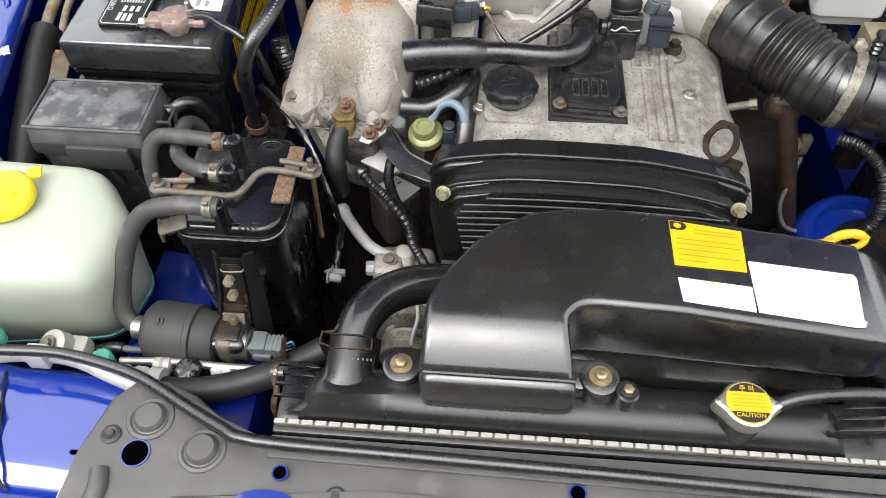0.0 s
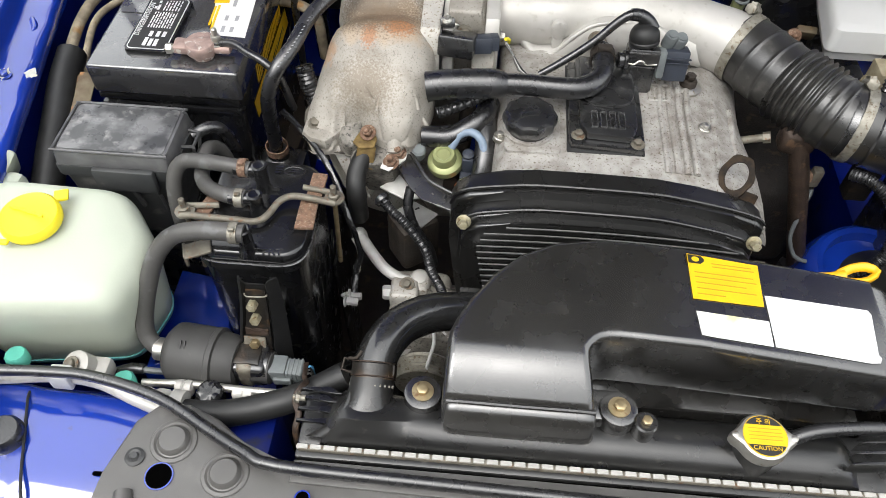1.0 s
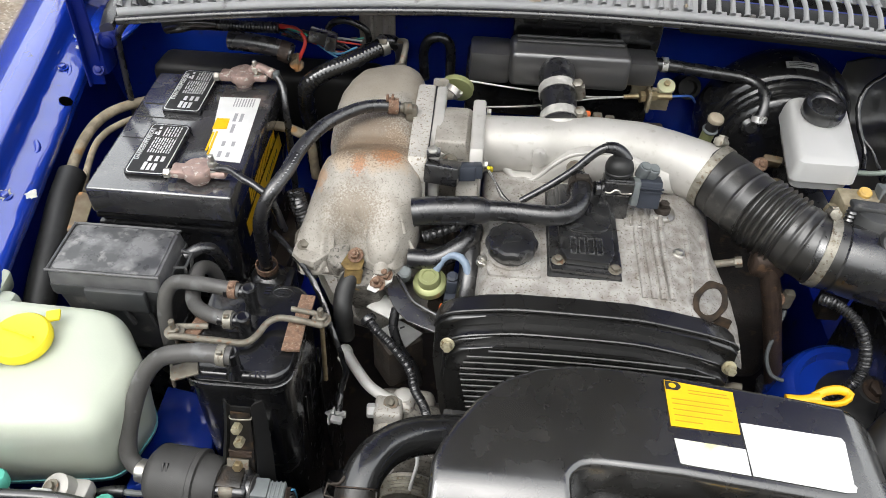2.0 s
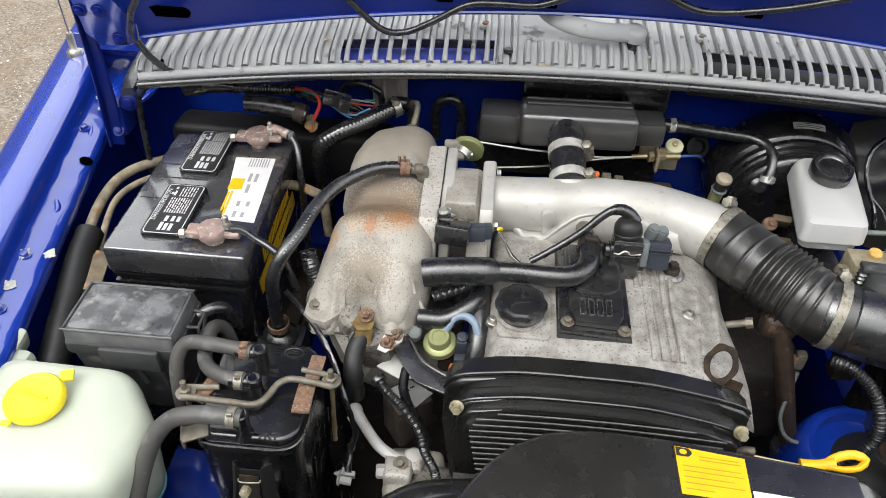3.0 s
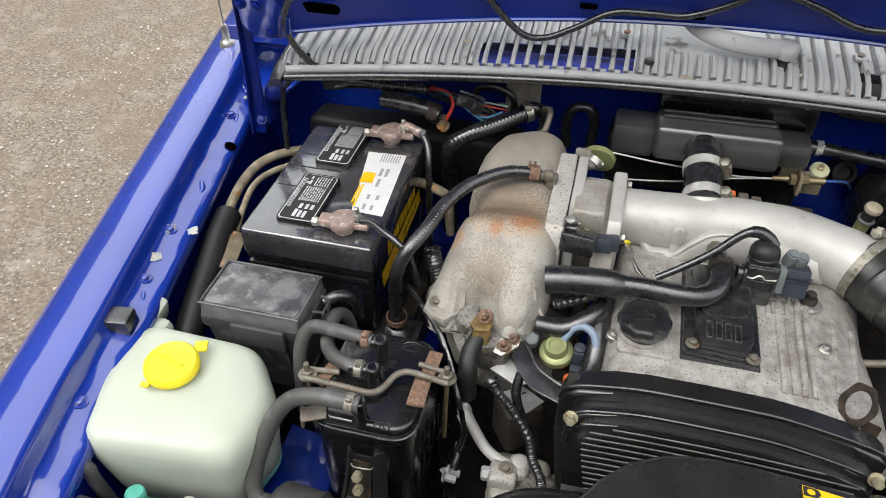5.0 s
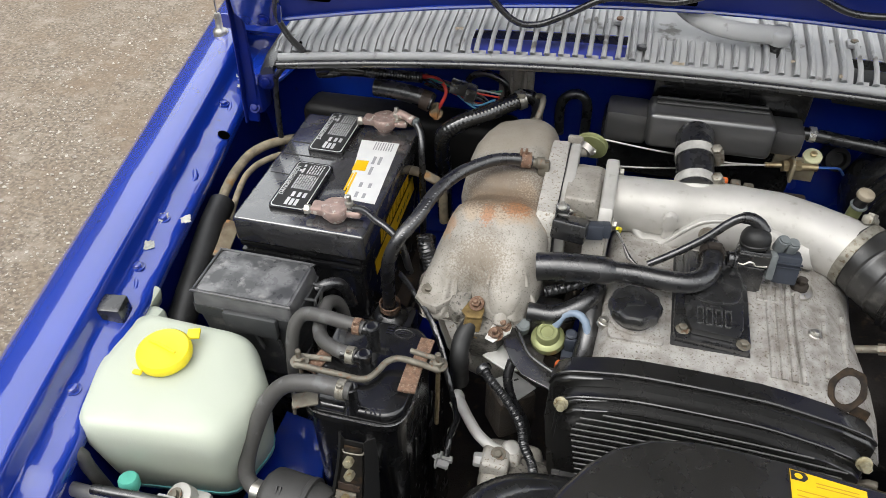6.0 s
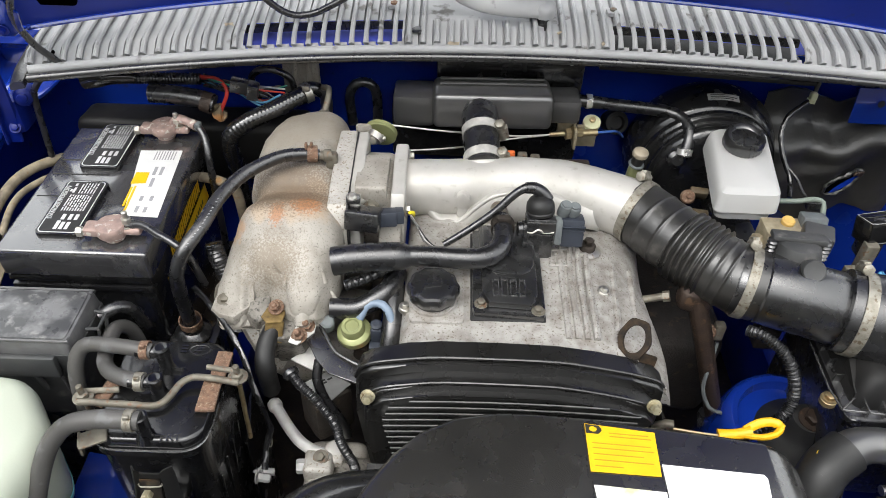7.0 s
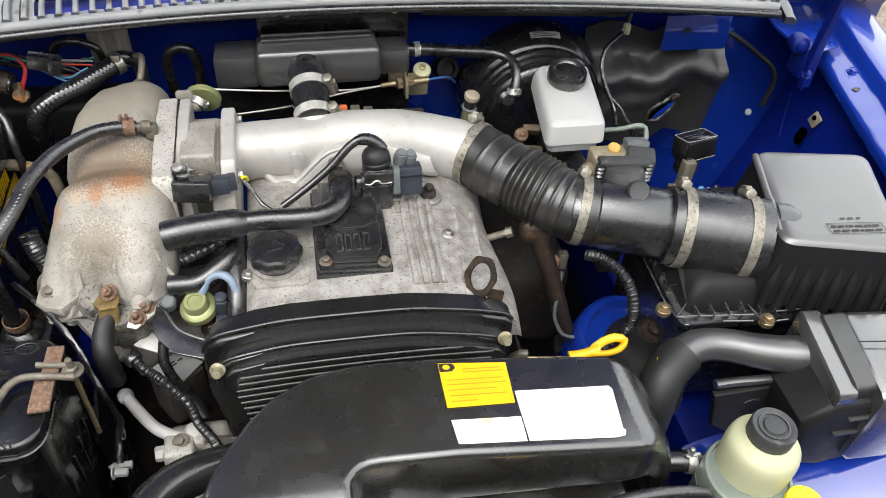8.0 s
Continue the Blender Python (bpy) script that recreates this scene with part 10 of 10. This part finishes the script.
def build_sealing_strip():
    h = thing("crinkled_strip", (-0.12, 0.39, 0.82), "crinkled shiny black tape strip beside the canister", "tape")
    part("strip", cast(cast(tube([(-0.176, 0.455, 0.880), (-0.150, 0.426, 0.881), (-0.134, 0.408, 0.880), (-0.110, 0.378, 0.870), (-0.086, 0.338, 0.840), (-0.074, 0.327, 0.800), (-0.078, 0.316, 0.780), (-0.078, 0.296, 0.760)], 0.0034, 12, 0.003, flat=0.4), 0.0016, 60), 0.0006, 240), GLOSS, h, angle=30)
    part("white_clip", both(rbox((-0.085, 0.304, 0.731), (0.014, 0.008, 0.007), 0.0015, rot=(0, 10, 0)), lathe([(0.006, 0), (0.006, 0.0015)], (-0.094, 0.304, 0.730), (1, 0, 0.1), 14)), PUREWHITE, h, "white plastic clip")


build_sealing_strip()


def build_fuel_bits():
    g = thing("pressure_regulator", (0.009, 0.41, 0.83), "olive fuel pressure regulator with pale blue hose", "pressure regulator")
    part("dome", lathe([(0.009, -0.03), (0.011, -0.012), (0.0190, -0.010), (0.0198, -0.006), (0.0190, -0.001), (0.0165, 0.001), (0.0135, 0.002), (0.0125, 0.010), (0.0115, 0.0115), (0.008, 0.0115), (0.007, 0.010)], (0.0115, 0.408, 0.868), (-0.1, -0.25, 1), 36), GREEN, g)
    part("hose", tube([(0.018, 0.415, 0.880), (0.026, 0.421, 0.893), (0.038, 0.423, 0.897), (0.050, 0.416, 0.893), (0.0555, 0.402, 0.876), (0.054, 0.386, 0.856), (0.048, 0.37, 0.83)], 0.0047, 14), BLUEHOSE, g, "pale blue-grey hose")
    part("side_boss", lathe([(0.008, 0), (0.008, 0.012), (0.006, 0.014)], (-0.0185, 0.414, 0.866), (0.1, -0.3, 1), 18), GREYCONN, g)
    part("injector_plug", both(rbox((0.037, 0.406, 0.866), (0.013, 0.012, 0.020), 0.003), rbox((0.037, 0.398, 0.850), (0.016, 0.014, 0.016), 0.002), lathe([(0.006, 0), (0.0065, 0.004), (0.004, 0.006)], (0.037, 0.408, 0.876), (0, -0.2, 1), 14)), BLUEGREY, g)
    part("orange_seal", rbox((0.034, 0.389, 0.843), (0.020, 0.013, 0.012), 0.004), ORANGE, g, "orange seal")
    part("rail", tube([(0.02, 0.40, 0.835), (0.03, 0.50, 0.835), (0.03, 0.62, 0.835)], 0.010, 12), DARKMETAL, g)
    s = thing("manifold_stay", (-0.01, 0.36, 0.84), "black pressed steel stay from intake to timing cover", "bracket")
    rim = [(-0.046, 0.408), (-0.036, 0.4165), (-0.028, 0.414), (-0.019, 0.398), (-0.005, 0.374), (0.011, 0.362), (0.033, 0.351)]
    bend = lambda y: 0.8675 + 0.06 * (y - 0.36)
    plate = prism(rim + [(0.035, 0.333), (0.027, 0.333), (-0.008, 0.346), (-0.023, 0.363), (-0.034, 0.383), (-0.042, 0.396)], 0, 0.0025, r=0.0008)
    for v in plate.verts:
        v.co.z += bend(v.co.y)
    part("stay", both(plate, tube([(x, y, bend(y) + 0.004) for x, y in rim], 0.0022, 8, 0.004)), SATIN, s)
    part("pale_web", prism([(-0.060, 0.395), (-0.040, 0.416), (-0.014, 0.383), (-0.030, 0.379)], 0.828, 0.831, r=0.0008), BRIGHTALU, s, "bare metal web")
    b = thing("intake_pipe_stub", (-0.07, 0.385, 0.86), "grimy black water hose below the intake", "hose")
    part("hose", tube([(-0.0745, 0.405, 0.872), (-0.0790, 0.399, 0.866), (-0.0830, 0.390, 0.858), (-0.0835, 0.378, 0.850), (-0.0825, 0.372, 0.838), (-0.082, 0.375, 0.80)], 0.0108, 16, rfun=lambda s, t: 1.0 + 0.12 * math.exp(-((s / t - 0.55) / 0.05) ** 2)), DULLRUB, b)
    l = thing("warning_tag", (-0.04, 0.40, 0.77), "white printed tag on the starter housing", "label")
    part("tag", prism([(-0.049, 0.384), (-0.015, 0.359), (0.007, 0.387), (-0.022, 0.404)], 0.799, 0.800, r=0), GREYTAG, l)
    bars([(-0.006, 0.004, 0.0), (-0.006, 0.004, 0.004), (0.006, 0.012, 0.002)], pose(-0.024, 0.386, 0.8004, 0, 0, 36), 0.0025, INK, l)
    part("housing", rbox((-0.022, 0.383, 0.765), (0.050, 0.045, 0.068), 0.008, rot=(0, 0, 36)), DARKMETAL, l)


build_fuel_bits()


def build_compressor():
    c = thing("ac_compressor", (-0.02, 0.33, 0.62), "cast aluminium compressor end with silver pipe", "compressor")
    part("housing", cast(subdivided(both(rbox((-0.008, 0.330, 0.690), (0.070, 0.07, 0.07), 0.012, 3), rbox((0.022, 0.318, 0.66), (0.08, 0.09, 0.10), 0.02, 3)), 1), 0.0016, 50), ALU, c)
    part("port_block", cast(subdivided(both(rbox((-0.026, 0.325, 0.728), (0.034, 0.032, 0.026), 0.006, 3), rbox((-0.010, 0.338, 0.722), (0.026, 0.030, 0.034), 0.007, 3)), 1), 0.0008, 90), ALUSPECK, c)
    part("port_flange", lathe([(0.0100, -0.004), (0.0105, 0.0), (0.0105, 0.003), (0.0085, 0.005), (0.0070, 0.0055)], (-0.010, 0.341, 0.736), (0.1, -0.2, 1), 24), ALUCLEAN, c)
    part("port_bolt", both(hexbolt((-0.0235, 0.3265, 0.742), (-0.1, -0.3, 1), 0.0052), lathe([(0.009, -0.001), (0.009, 0.0012)], (-0.0235, 0.3265, 0.7415), (-0.1, -0.3, 1), 20)), TARNISH, c)
    part("plug", both(lathe([(0.0085, 0), (0.0085, 0.010), (0.0070, 0.012)], (-0.040, 0.322, 0.730), (-1, -0.15, 0.1), 6), lathe([(0.0105, -0.003), (0.0105, 0.001)], (-0.040, 0.322, 0.730), (-1, -0.15, 0.1), 20)), PUREWHITE, c)
    part("pipe", tube([(-0.0920, 0.4030, 0.735), (-0.0865, 0.395, 0.736), (-0.0780, 0.383, 0.7355), (-0.0660, 0.3670, 0.735), (-0.0540, 0.3530, 0.735), (-0.0420, 0.3440, 0.735), (-0.0300, 0.3380, 0.735), (-0.016, 0.336, 0.733)], 0.0068, 18, 0.003), BRIGHTALU, c, "silver pipe")
    part("pipe_end", lathe([(0.0070, -0.006), (0.0088, -0.004), (0.0092, 0.0), (0.0082, 0.005), (0.0050, 0.008), (0.0020, 0.0088)], (-0.0905, 0.4005, 0.7355), (-0.5, 0.8, 0.1), 24), BRIGHTALU, c)
    d = thing("edge_clip", (-0.092, 0.316, 0.70), "white plastic clip hanging from a wire tie", "clip")
    part("clip", both(rbox((-0.0825, 0.316, 0.725), (0.0130, 0.007, 0.0070), 0.001), rbox((-0.0905, 0.316, 0.725), (0.0030, 0.010, 0.0150), 0.001), lathe([(0.0030, 0), (0.0048, 0.002), (0.0014, 0.0085)], (-0.0920, 0.316, 0.725), (-1, 0, 0), 12)), PUREWHITE, d)
    part("wire", tube([(-0.0880, 0.3500, 0.790), (-0.0815, 0.3430, 0.783), (-0.0785, 0.3350, 0.770), (-0.0775, 0.3300, 0.760), (-0.0800, 0.3285, 0.756), (-0.0850, 0.3330, 0.762), (-0.0850, 0.3290, 0.752), (-0.0860, 0.3240, 0.742), (-0.0870, 0.3185, 0.730)], 0.0011, 6, 0.003), STEEL, d)
    g = thing("shield_panel", (-0.105, 0.36, 0.55), "glossy black heat shield beside the canister", "panel")
    part("panel", sheet([[V(-0.112 + 0.004 * math.sin(y * 60) + 0.03 * (0.78 - z), y, z) for z in (0.50, 0.58, 0.66, 0.72, 0.765)] for y in (0.33, 0.345, 0.36, 0.375, 0.39, 0.405)], 0.003), GLOSS, g)
    r = thing("resonance_chamber", (-0.07, 0.24, 0.55), "black moulded tank low behind the radiator hose", "tank")
    part("tank", rbox((-0.060, 0.235, 0.590), (0.08, 0.10, 0.16), 0.02, 3), GLOSS, r)
    a = thing("alternator", (0.01, 0.26, 0.60), "dusty aluminium alternator with grooved pulley", "alternator")
    part("body", cast(lathe([(0.030, -0.03), (0.046, -0.025), (0.050, 0.0), (0.050, 0.045), (0.044, 0.052)], (0.008, 0.290, 0.680), (0, 1, 0), 40), 0.0012, 60), ALUDIRTY, a)
    part("front_cover", lathe([(0.018, -0.010), (0.034, -0.007), (0.046, 0.0), (0.047, 0.004)], (0.008, 0.268, 0.680), (0, 1, 0), 40), ALUCLEAN, a)
    part("pulley", lathe([(0.010, -0.012), (0.031, -0.012)] + [(0.031 - 0.0022 * (k % 2), -0.010 + 0.0022 * k) for k in range(10)] + [(0.031, 0.0125), (0.012, 0.0125)], (0.004, 0.238, 0.690), (0, 1, 0), 44), CLAMPMETAL, a, "grooved steel pulley")
    part("lead", tube([(0.026, 0.274, 0.722), (0.011, 0.284, 0.731), (0.013, 0.269, 0.735), (0.0145, 0.255, 0.733), (0.010, 0.236, 0.724), (0.006, 0.225, 0.70)], 0.0022, 8), LAMPWHITE, a, "pale lead")


build_compressor()


def build_left_rear_wiring():
    w = thing("wiring_bundle", (-0.22, 0.75, 0.94), "loose bundle of taped wires with coloured cores", "wiring loom", group="wiring looms")
    part("sleeve", tube([(-0.345, 0.738, 0.988), (-0.327, 0.740, 0.985), (-0.275, 0.741, 0.985), (-0.225, 0.742, 0.986)], 0.0075, 12, 0.0013, rfun=ribbed(0.0042, 0.10)), RUBBER, w, "corrugated sleeve")
    part("tape_wrap", cast(tube([(-0.372, 0.724, 0.990), (-0.350, 0.722, 0.995), (-0.328, 0.733, 0.990), (-0.312, 0.739, 0.986)], 0.0125, 12, rfun=lambda s, t: 1.1 - 0.45 * s / t), 0.0025, 60), GLOSS, w, "crumpled black tape")
    part("fat_sleeve", tube([(-0.290, 0.724, 0.972), (-0.260, 0.722, 0.972), (-0.225, 0.720, 0.968), (-0.205, 0.718, 0.962)], 0.0125, 18), RUBBER, w, "fat dark hose with torn tape")
    part("torn_tape", cast(band((-0.214, 0.719, 0.964), (1, -0.1, -0.25), 0.0129, 0.014, 0.0012, 30), 0.0016, 160), SHAFTBROWN, w, "frayed tan tape")
    part("connector", both(rbox((-0.163, 0.722, 0.988), (0.034, 0.014, 0.018), 0.002, rot=(0, 12, 0)), rbox((-0.150, 0.718, 0.984), (0.014, 0.016, 0.022), 0.002, rot=(0, 12, 0))), PLASTIC, w, "black connector")
    r = random.Random(21)
    for k in range(13):
        z = 0.985 - 0.004 * (k % 4)
        pts = [(-0.225, 0.744 + 0.001 * k, z), (-0.190 + r.uniform(-0.006, 0.006), 0.738 + r.uniform(-0.01, 0.01), z - 0.002 + r.uniform(-0.008, 0.008)), (-0.150 + r.uniform(-0.006, 0.008), 0.735 + r.uniform(-0.012, 0.012), z - 0.01 + r.uniform(-0.01, 0.01)), (-0.118 + r.uniform(-0.006, 0.006), 0.742 + r.uniform(-0.012, 0.012), z - 0.015 + r.uniform(-0.012, 0.01))]
        part("wire", tube(pts, 0.0013, 6), (REDWIRE, RUBBER, CYANWIRE, RUBBER, GREENWIRE, RUBBER, RUBBER, REDWIRE, RUBBER, PUREWHITE, RUBBER, CYANWIRE, RUBBER)[k], w)
    part("wire", tube([(-0.225, 0.744, 0.988), (-0.200, 0.735, 0.990), (-0.186, 0.722, 0.980), (-0.196, 0.714, 0.955)], 0.0026, 8), REDWIRE, w)
    part("stripes", both(*[tube([(-0.128 + 0.002 * k, 0.722 + 0.004 * k, 0.950), (-0.112 + 0.002 * k, 0.724 + 0.004 * k, 0.952)], 0.0014, 6, straight=True) for k in range(4)]), PUREWHITE, w)
    part("rag", cast(subdivided(rbox((-0.198, 0.716, 0.950), (0.014, 0.014, 0.024), 0.005), 2), 0.006, 110), STAINTAN, w, "frayed brown tape")
    p = thing("bulkhead_bracket", (-0.09, 0.80, 0.96), "bare grey pressed metal bracket on the bulkhead", "bracket")
    part("plate", both(rbox((-0.098, 0.785, 0.972), (0.050, 0.012, 0.06), 0.003), tube([(-0.085, 0.776, 0.95), (-0.085, 0.776, 0.998)], 0.004, 8), tube([(-0.105, 0.776, 0.95), (-0.105, 0.776, 0.998)], 0.004, 8)), ALU, p)
    b = thing("blower_housing", (-0.30, 0.77, 0.85), "dark blower housing behind the battery", "housing")
    part("housing", cast(subdivided(rbox((-0.26, 0.790, 0.852), (0.34, 0.06, 0.10), 0.014, 3), 1), 0.004, 18), LIDSKIRT, b)
    part("ring", tube([(-0.16, 0.776, 0.94), (-0.165, 0.772, 0.975), (-0.14, 0.768, 0.99), (-0.112, 0.772, 0.975), (-0.108, 0.776, 0.945)], 0.005, 10), PLASTIC, b)
    s = thing("refrigerant_line", (-0.43, 0.55, 0.85), "tan foam-wrapped pipe along the inner wing", "pipe", group="refrigerant lines")
    part("pipe", tube([(-0.37, 0.730, 0.865), (-0.410, 0.705, 0.880), (-0.440, 0.672, 0.887), (-0.458, 0.640, 0.887), (-0.463, 0.600, 0.884), (-0.459, 0.555, 0.880), (-0.452, 0.52, 0.875)], 0.0068, 16), GRIMYFOAM, s)
    part("sleeve", tube([(-0.454, 0.535, 0.876), (-0.449, 0.49, 0.868), (-0.441, 0.44, 0.855), (-0.434, 0.39, 0.84), (-0.428, 0.34, 0.82)], 0.0175, 16), DULLRUB, s, "black foam sleeve")
    s = thing("refrigerant_line", (-0.40, 0.6, 0.85), "thin bare pipe beside the battery", "pipe", group="refrigerant lines")
    part("pipe", tube([(-0.38, 0.685, 0.87), (-0.415, 0.660, 0.880), (-0.438, 0.632, 0.881), (-0.447, 0.600, 0.880), (-0.444, 0.560, 0.874), (-0.436, 0.51, 0.86)], 0.0045, 12), GRIMYFOAM, s)
    part("pipe_end", tube([(-0.240, 0.665, 0.880), (-0.212, 0.656, 0.886), (-0.188, 0.650, 0.882), (-0.176, 0.655, 0.865), (-0.174, 0.66, 0.80)], 0.0068, 12), GRIMYFOAM, s)


build_left_rear_wiring()


def build_washer_tube():
    up, inn = hood_up, hood_in

    def on_hood(x, s, off=0.012):
        return V(x, hood_edge(x), 1.108) + up * s + inn * off
    w = thing("washer_hose", (0.0, 0.74, 1.12), "thin black washer hose drooping under the bonnet", "hose")
    part("hose", tube([on_hood(-0.16, 0.09), on_hood(-0.135, 0.035), on_hood(-0.10, -0.010, 0.02), on_hood(-0.07, -0.018, 0.02), on_hood(-0.035, -0.002, 0.018), on_hood(0.01, 0.022), on_hood(0.055, 0.024), on_hood(0.10, 0.024), on_hood(0.15, 0.05), on_hood(0.18, 0.075), on_hood(0.24, 0.055), on_hood(0.30, 0.03), on_hood(0.38, 0.045), on_hood(0.45, 0.075)], 0.0042, 10), RUBBER, w)
    l = thing("bonnet_lead", (-0.39, 0.66, 1.0), "thin black hose hanging from bonnet to wing", "hose")
    part("hose", tube([(-0.335, 0.592, 1.20), (-0.347, 0.600, 1.168), (-0.364, 0.610, 1.143), (-0.375, 0.625, 1.112), (-0.371, 0.640, 1.079), (-0.362, 0.650, 1.059), (-0.3595, 0.654, 1.050), (-0.366, 0.659, 1.042), (-0.382, 0.667, 1.030), (-0.400, 0.675, 1.017), (-0.416, 0.683, 1.000), (-0.427, 0.690, 0.982), (-0.432, 0.692, 0.94), (-0.43, 0.68, 0.86)], 0.0042, 12, 0.005), RUBBER, l)


build_washer_tube()


def build_right_gap():
    d = thing("steering_shaft", (0.40, 0.5, 0.5), "brown grimy steering shaft beside the engine", "shaft")
    part("shaft", tube([(0.402, 0.475, 0.88), (0.424, 0.465, 0.82), (0.465, 0.46, 0.70), (0.490, 0.46, 0.63)], 0.0115, 16), SHAFTBROWN, d)
    part("boot", tube([(0.478, 0.46, 0.665), (0.495, 0.46, 0.60)], 0.020, 16, 0.002, rfun=ribbed(0.012, 0.15)), RUBBER, d)
    part("joint", cast(subdivided(rbox((0.405, 0.478, 0.872), (0.040, 0.030, 0.035), 0.010, 3), 1), 0.002, 60), SHAFTBROWN, d)
    e = thing("exhaust_shield", (0.37, 0.55, 0.6), "dirty brown exhaust heat shield, darkened for the gap's shade", "heat shield")
    part("shield", cast(sheet([[V(0.365 + 0.03 * math.sin(z * 9), y, z) for z in (0.52, 0.58, 0.64, 0.70, 0.75)] for y in (0.38, 0.44, 0.50, 0.56, 0.62, 0.68)], 0.003), 0.006, 20), GAPMETAL, e)
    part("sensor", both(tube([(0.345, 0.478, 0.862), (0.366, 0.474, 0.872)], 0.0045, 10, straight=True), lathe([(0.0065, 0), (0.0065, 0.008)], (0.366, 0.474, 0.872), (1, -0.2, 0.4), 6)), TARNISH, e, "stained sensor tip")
    # dark block added where the gap beside the engine is only shade
    part("manifold", cast(subdivided(rbox((0.415, 0.62, 0.70), (0.13, 0.26, 0.16), 0.03, 3), 2), 0.008, 18), GAPMETAL, e, "dark mass added to fill the shaded gap")
    c = thing("wiring_loom", (0.49, 0.38, 0.80), "black corrugated loom hanging from the airflow meter", "wiring loom", group="wiring looms")
    part("conduit", tube([(0.452, 0.425, 0.872), (0.466, 0.410, 0.878), (0.484, 0.393, 0.870), (0.496, 0.379, 0.850), (0.499, 0.367, 0.826), (0.490, 0.357, 0.806), (0.470, 0.352, 0.79), (0.45, 0.35, 0.77)], 0.0064, 14, 0.0008, rfun=ribbed(0.0030, 0.14)), RUBBER, c)
    s = thing("strut_tower", (0.53, 0.44, 0.55), "blue painted round suspension tower with black pad", "suspension tower")
    part("tower", lathe([(0.100, -0.20), (0.088, -0.05), (0.078, -0.012), (0.073, 0.0), (0.068, 0.003), (0.061, 0.001), (0.058, -0.012)], (0.546, 0.418, 0.712), (0.0, -0.1, 1), 48), BLUE, s)
    part("pad", lathe([(0.058, -0.02), (0.050, -0.002), (0.034, 0.008), (0.026, 0.022), (0.020, 0.034), (0.012, 0.036)], (0.560, 0.408, 0.708), (0, -0.1, 1), 36), DULLRUB, s)
    part("nut", hexbolt((0.562, 0.402, 0.742), (0, -0.1, 1), 0.011), SHAFTBROWN, s)
    w = thing("oxygen_sensor_lead", (0.44, 0.46, 0.75), "pale wire with tan connector in the gap", "wire")
    part("wire", tube([(0.448, 0.470, 0.80), (0.442, 0.455, 0.77), (0.440, 0.445, 0.74), (0.452, 0.435, 0.715), (0.468, 0.432, 0.71)], 0.0026, 8), GREYCONN, w)
    part("connector", rbox((0.447, 0.476, 0.815), (0.013, 0.012, 0.026), 0.003), TARNISH, w, "tan connector")
    part("bolt", hexbolt((0.432, 0.47, 0.82), (0, -0.6, 0.6), 0.006), RUST, w)
    for s_ in (-1, 1):
        r = thing("chassis_rail", (MID + s_ * 0.43, 0.4, 0.42), "dusty blue chassis rail low in the bay", "rail", group="chassis rails")
        part("rail", rbox((MID + s_ * 0.43, 0.42, 0.56), (0.09, 0.85, 0.14), 0.01), BLUE_DULL, r)
    f = thing("radiator_support", (0.62, 0.09, 0.6), "blue painted radiator side support", "support", group="radiator supports")
    part("panel", rbox((0.66, 0.06, 0.58), (0.10, 0.10, 0.30), 0.008), BLUE, f)
    part("shelf", sheet([[V(x, y, z + 0.34 * (x - 0.6) + 0.006 * math.sin((x - 0.55) * 30)) for y, z in ((0.02, 0.60), (0.035, 0.640), (0.08, 0.662), (0.13, 0.680), (0.18, 0.695), (0.23, 0.700), (0.27, 0.690), (0.285, 0.65))] for x in (0.560, 0.575, 0.60, 0.65, 0.70, 0.75, 0.80, 0.84)], 0.002), BLUE, f, "smooth blue painted shelf")
    f = thing("radiator_support", (-0.2, 0.09, 0.6), "blue painted radiator side support", "support", group="radiator supports")
    part("panel", rbox((-0.25, 0.11, 0.58), (0.25, 0.07, 0.40), 0.008), BLUE_DULL, f)
    g = thing("wing_brace", (-0.26, 0.26, 0.60), "blue pressed brace under the washer tank", "brace")
    part("brace", both(prism([(-0.30, 0.20), (-0.225, 0.20), (-0.215, 0.24), (-0.235, 0.33), (-0.30, 0.34)], 0.66, 0.72, r=0.006), tube([(-0.29, 0.21, 0.722), (-0.25, 0.235, 0.724), (-0.225, 0.24, 0.722)], 0.004, 8)), BLUE, g)


build_right_gap()


def build_wheel(side):
    w = thing("front_wheel", (MID + side * 0.63, 0.48, 0.0), "black tyre on a plain steel rim under the wing", "wheel", group="front wheels")
    c, ax = V(MID + side * 0.63, 0.48, 0.287), (side, 0, 0)
    tyre = part("tyre", lathe([(0.175, -0.070), (0.215, -0.085), (0.262, -0.084), (0.281, -0.070), (0.287, -0.040), (0.287, 0.040), (0.281, 0.070), (0.262, 0.084), (0.215, 0.085), (0.175, 0.070)], c, ax, 56), RUBBER, w, "black rubber tyre")
    part("rim", lathe([(0.178, -0.068), (0.170, -0.050), (0.165, 0.020), (0.172, 0.055), (0.180, 0.068), (0.165, 0.058), (0.130, 0.040), (0.075, 0.048), (0.040, 0.040), (0.010, 0.042)], c, ax, 48), GREYCONN, w, "grey steel rim")
    for k in range(4):
        a = k * math.pi / 2 + 0.4
        part("wheel_nut", hexbolt(c + V(side * 0.046, 0.055 * math.cos(a), 0.055 * math.sin(a)), ax, 0.009), STEEL, w)
    part("suspension_arm", tube([(MID + side * 0.60, 0.48, 0.24), (MID + side * 0.50, 0.47, 0.30), (MID + side * 0.42, 0.45, 0.44), (MID + side * 0.42, 0.45, 0.52)], 0.022, 12), DARKMETAL, w)
    return w


build_wheel(-1)
build_wheel(1)
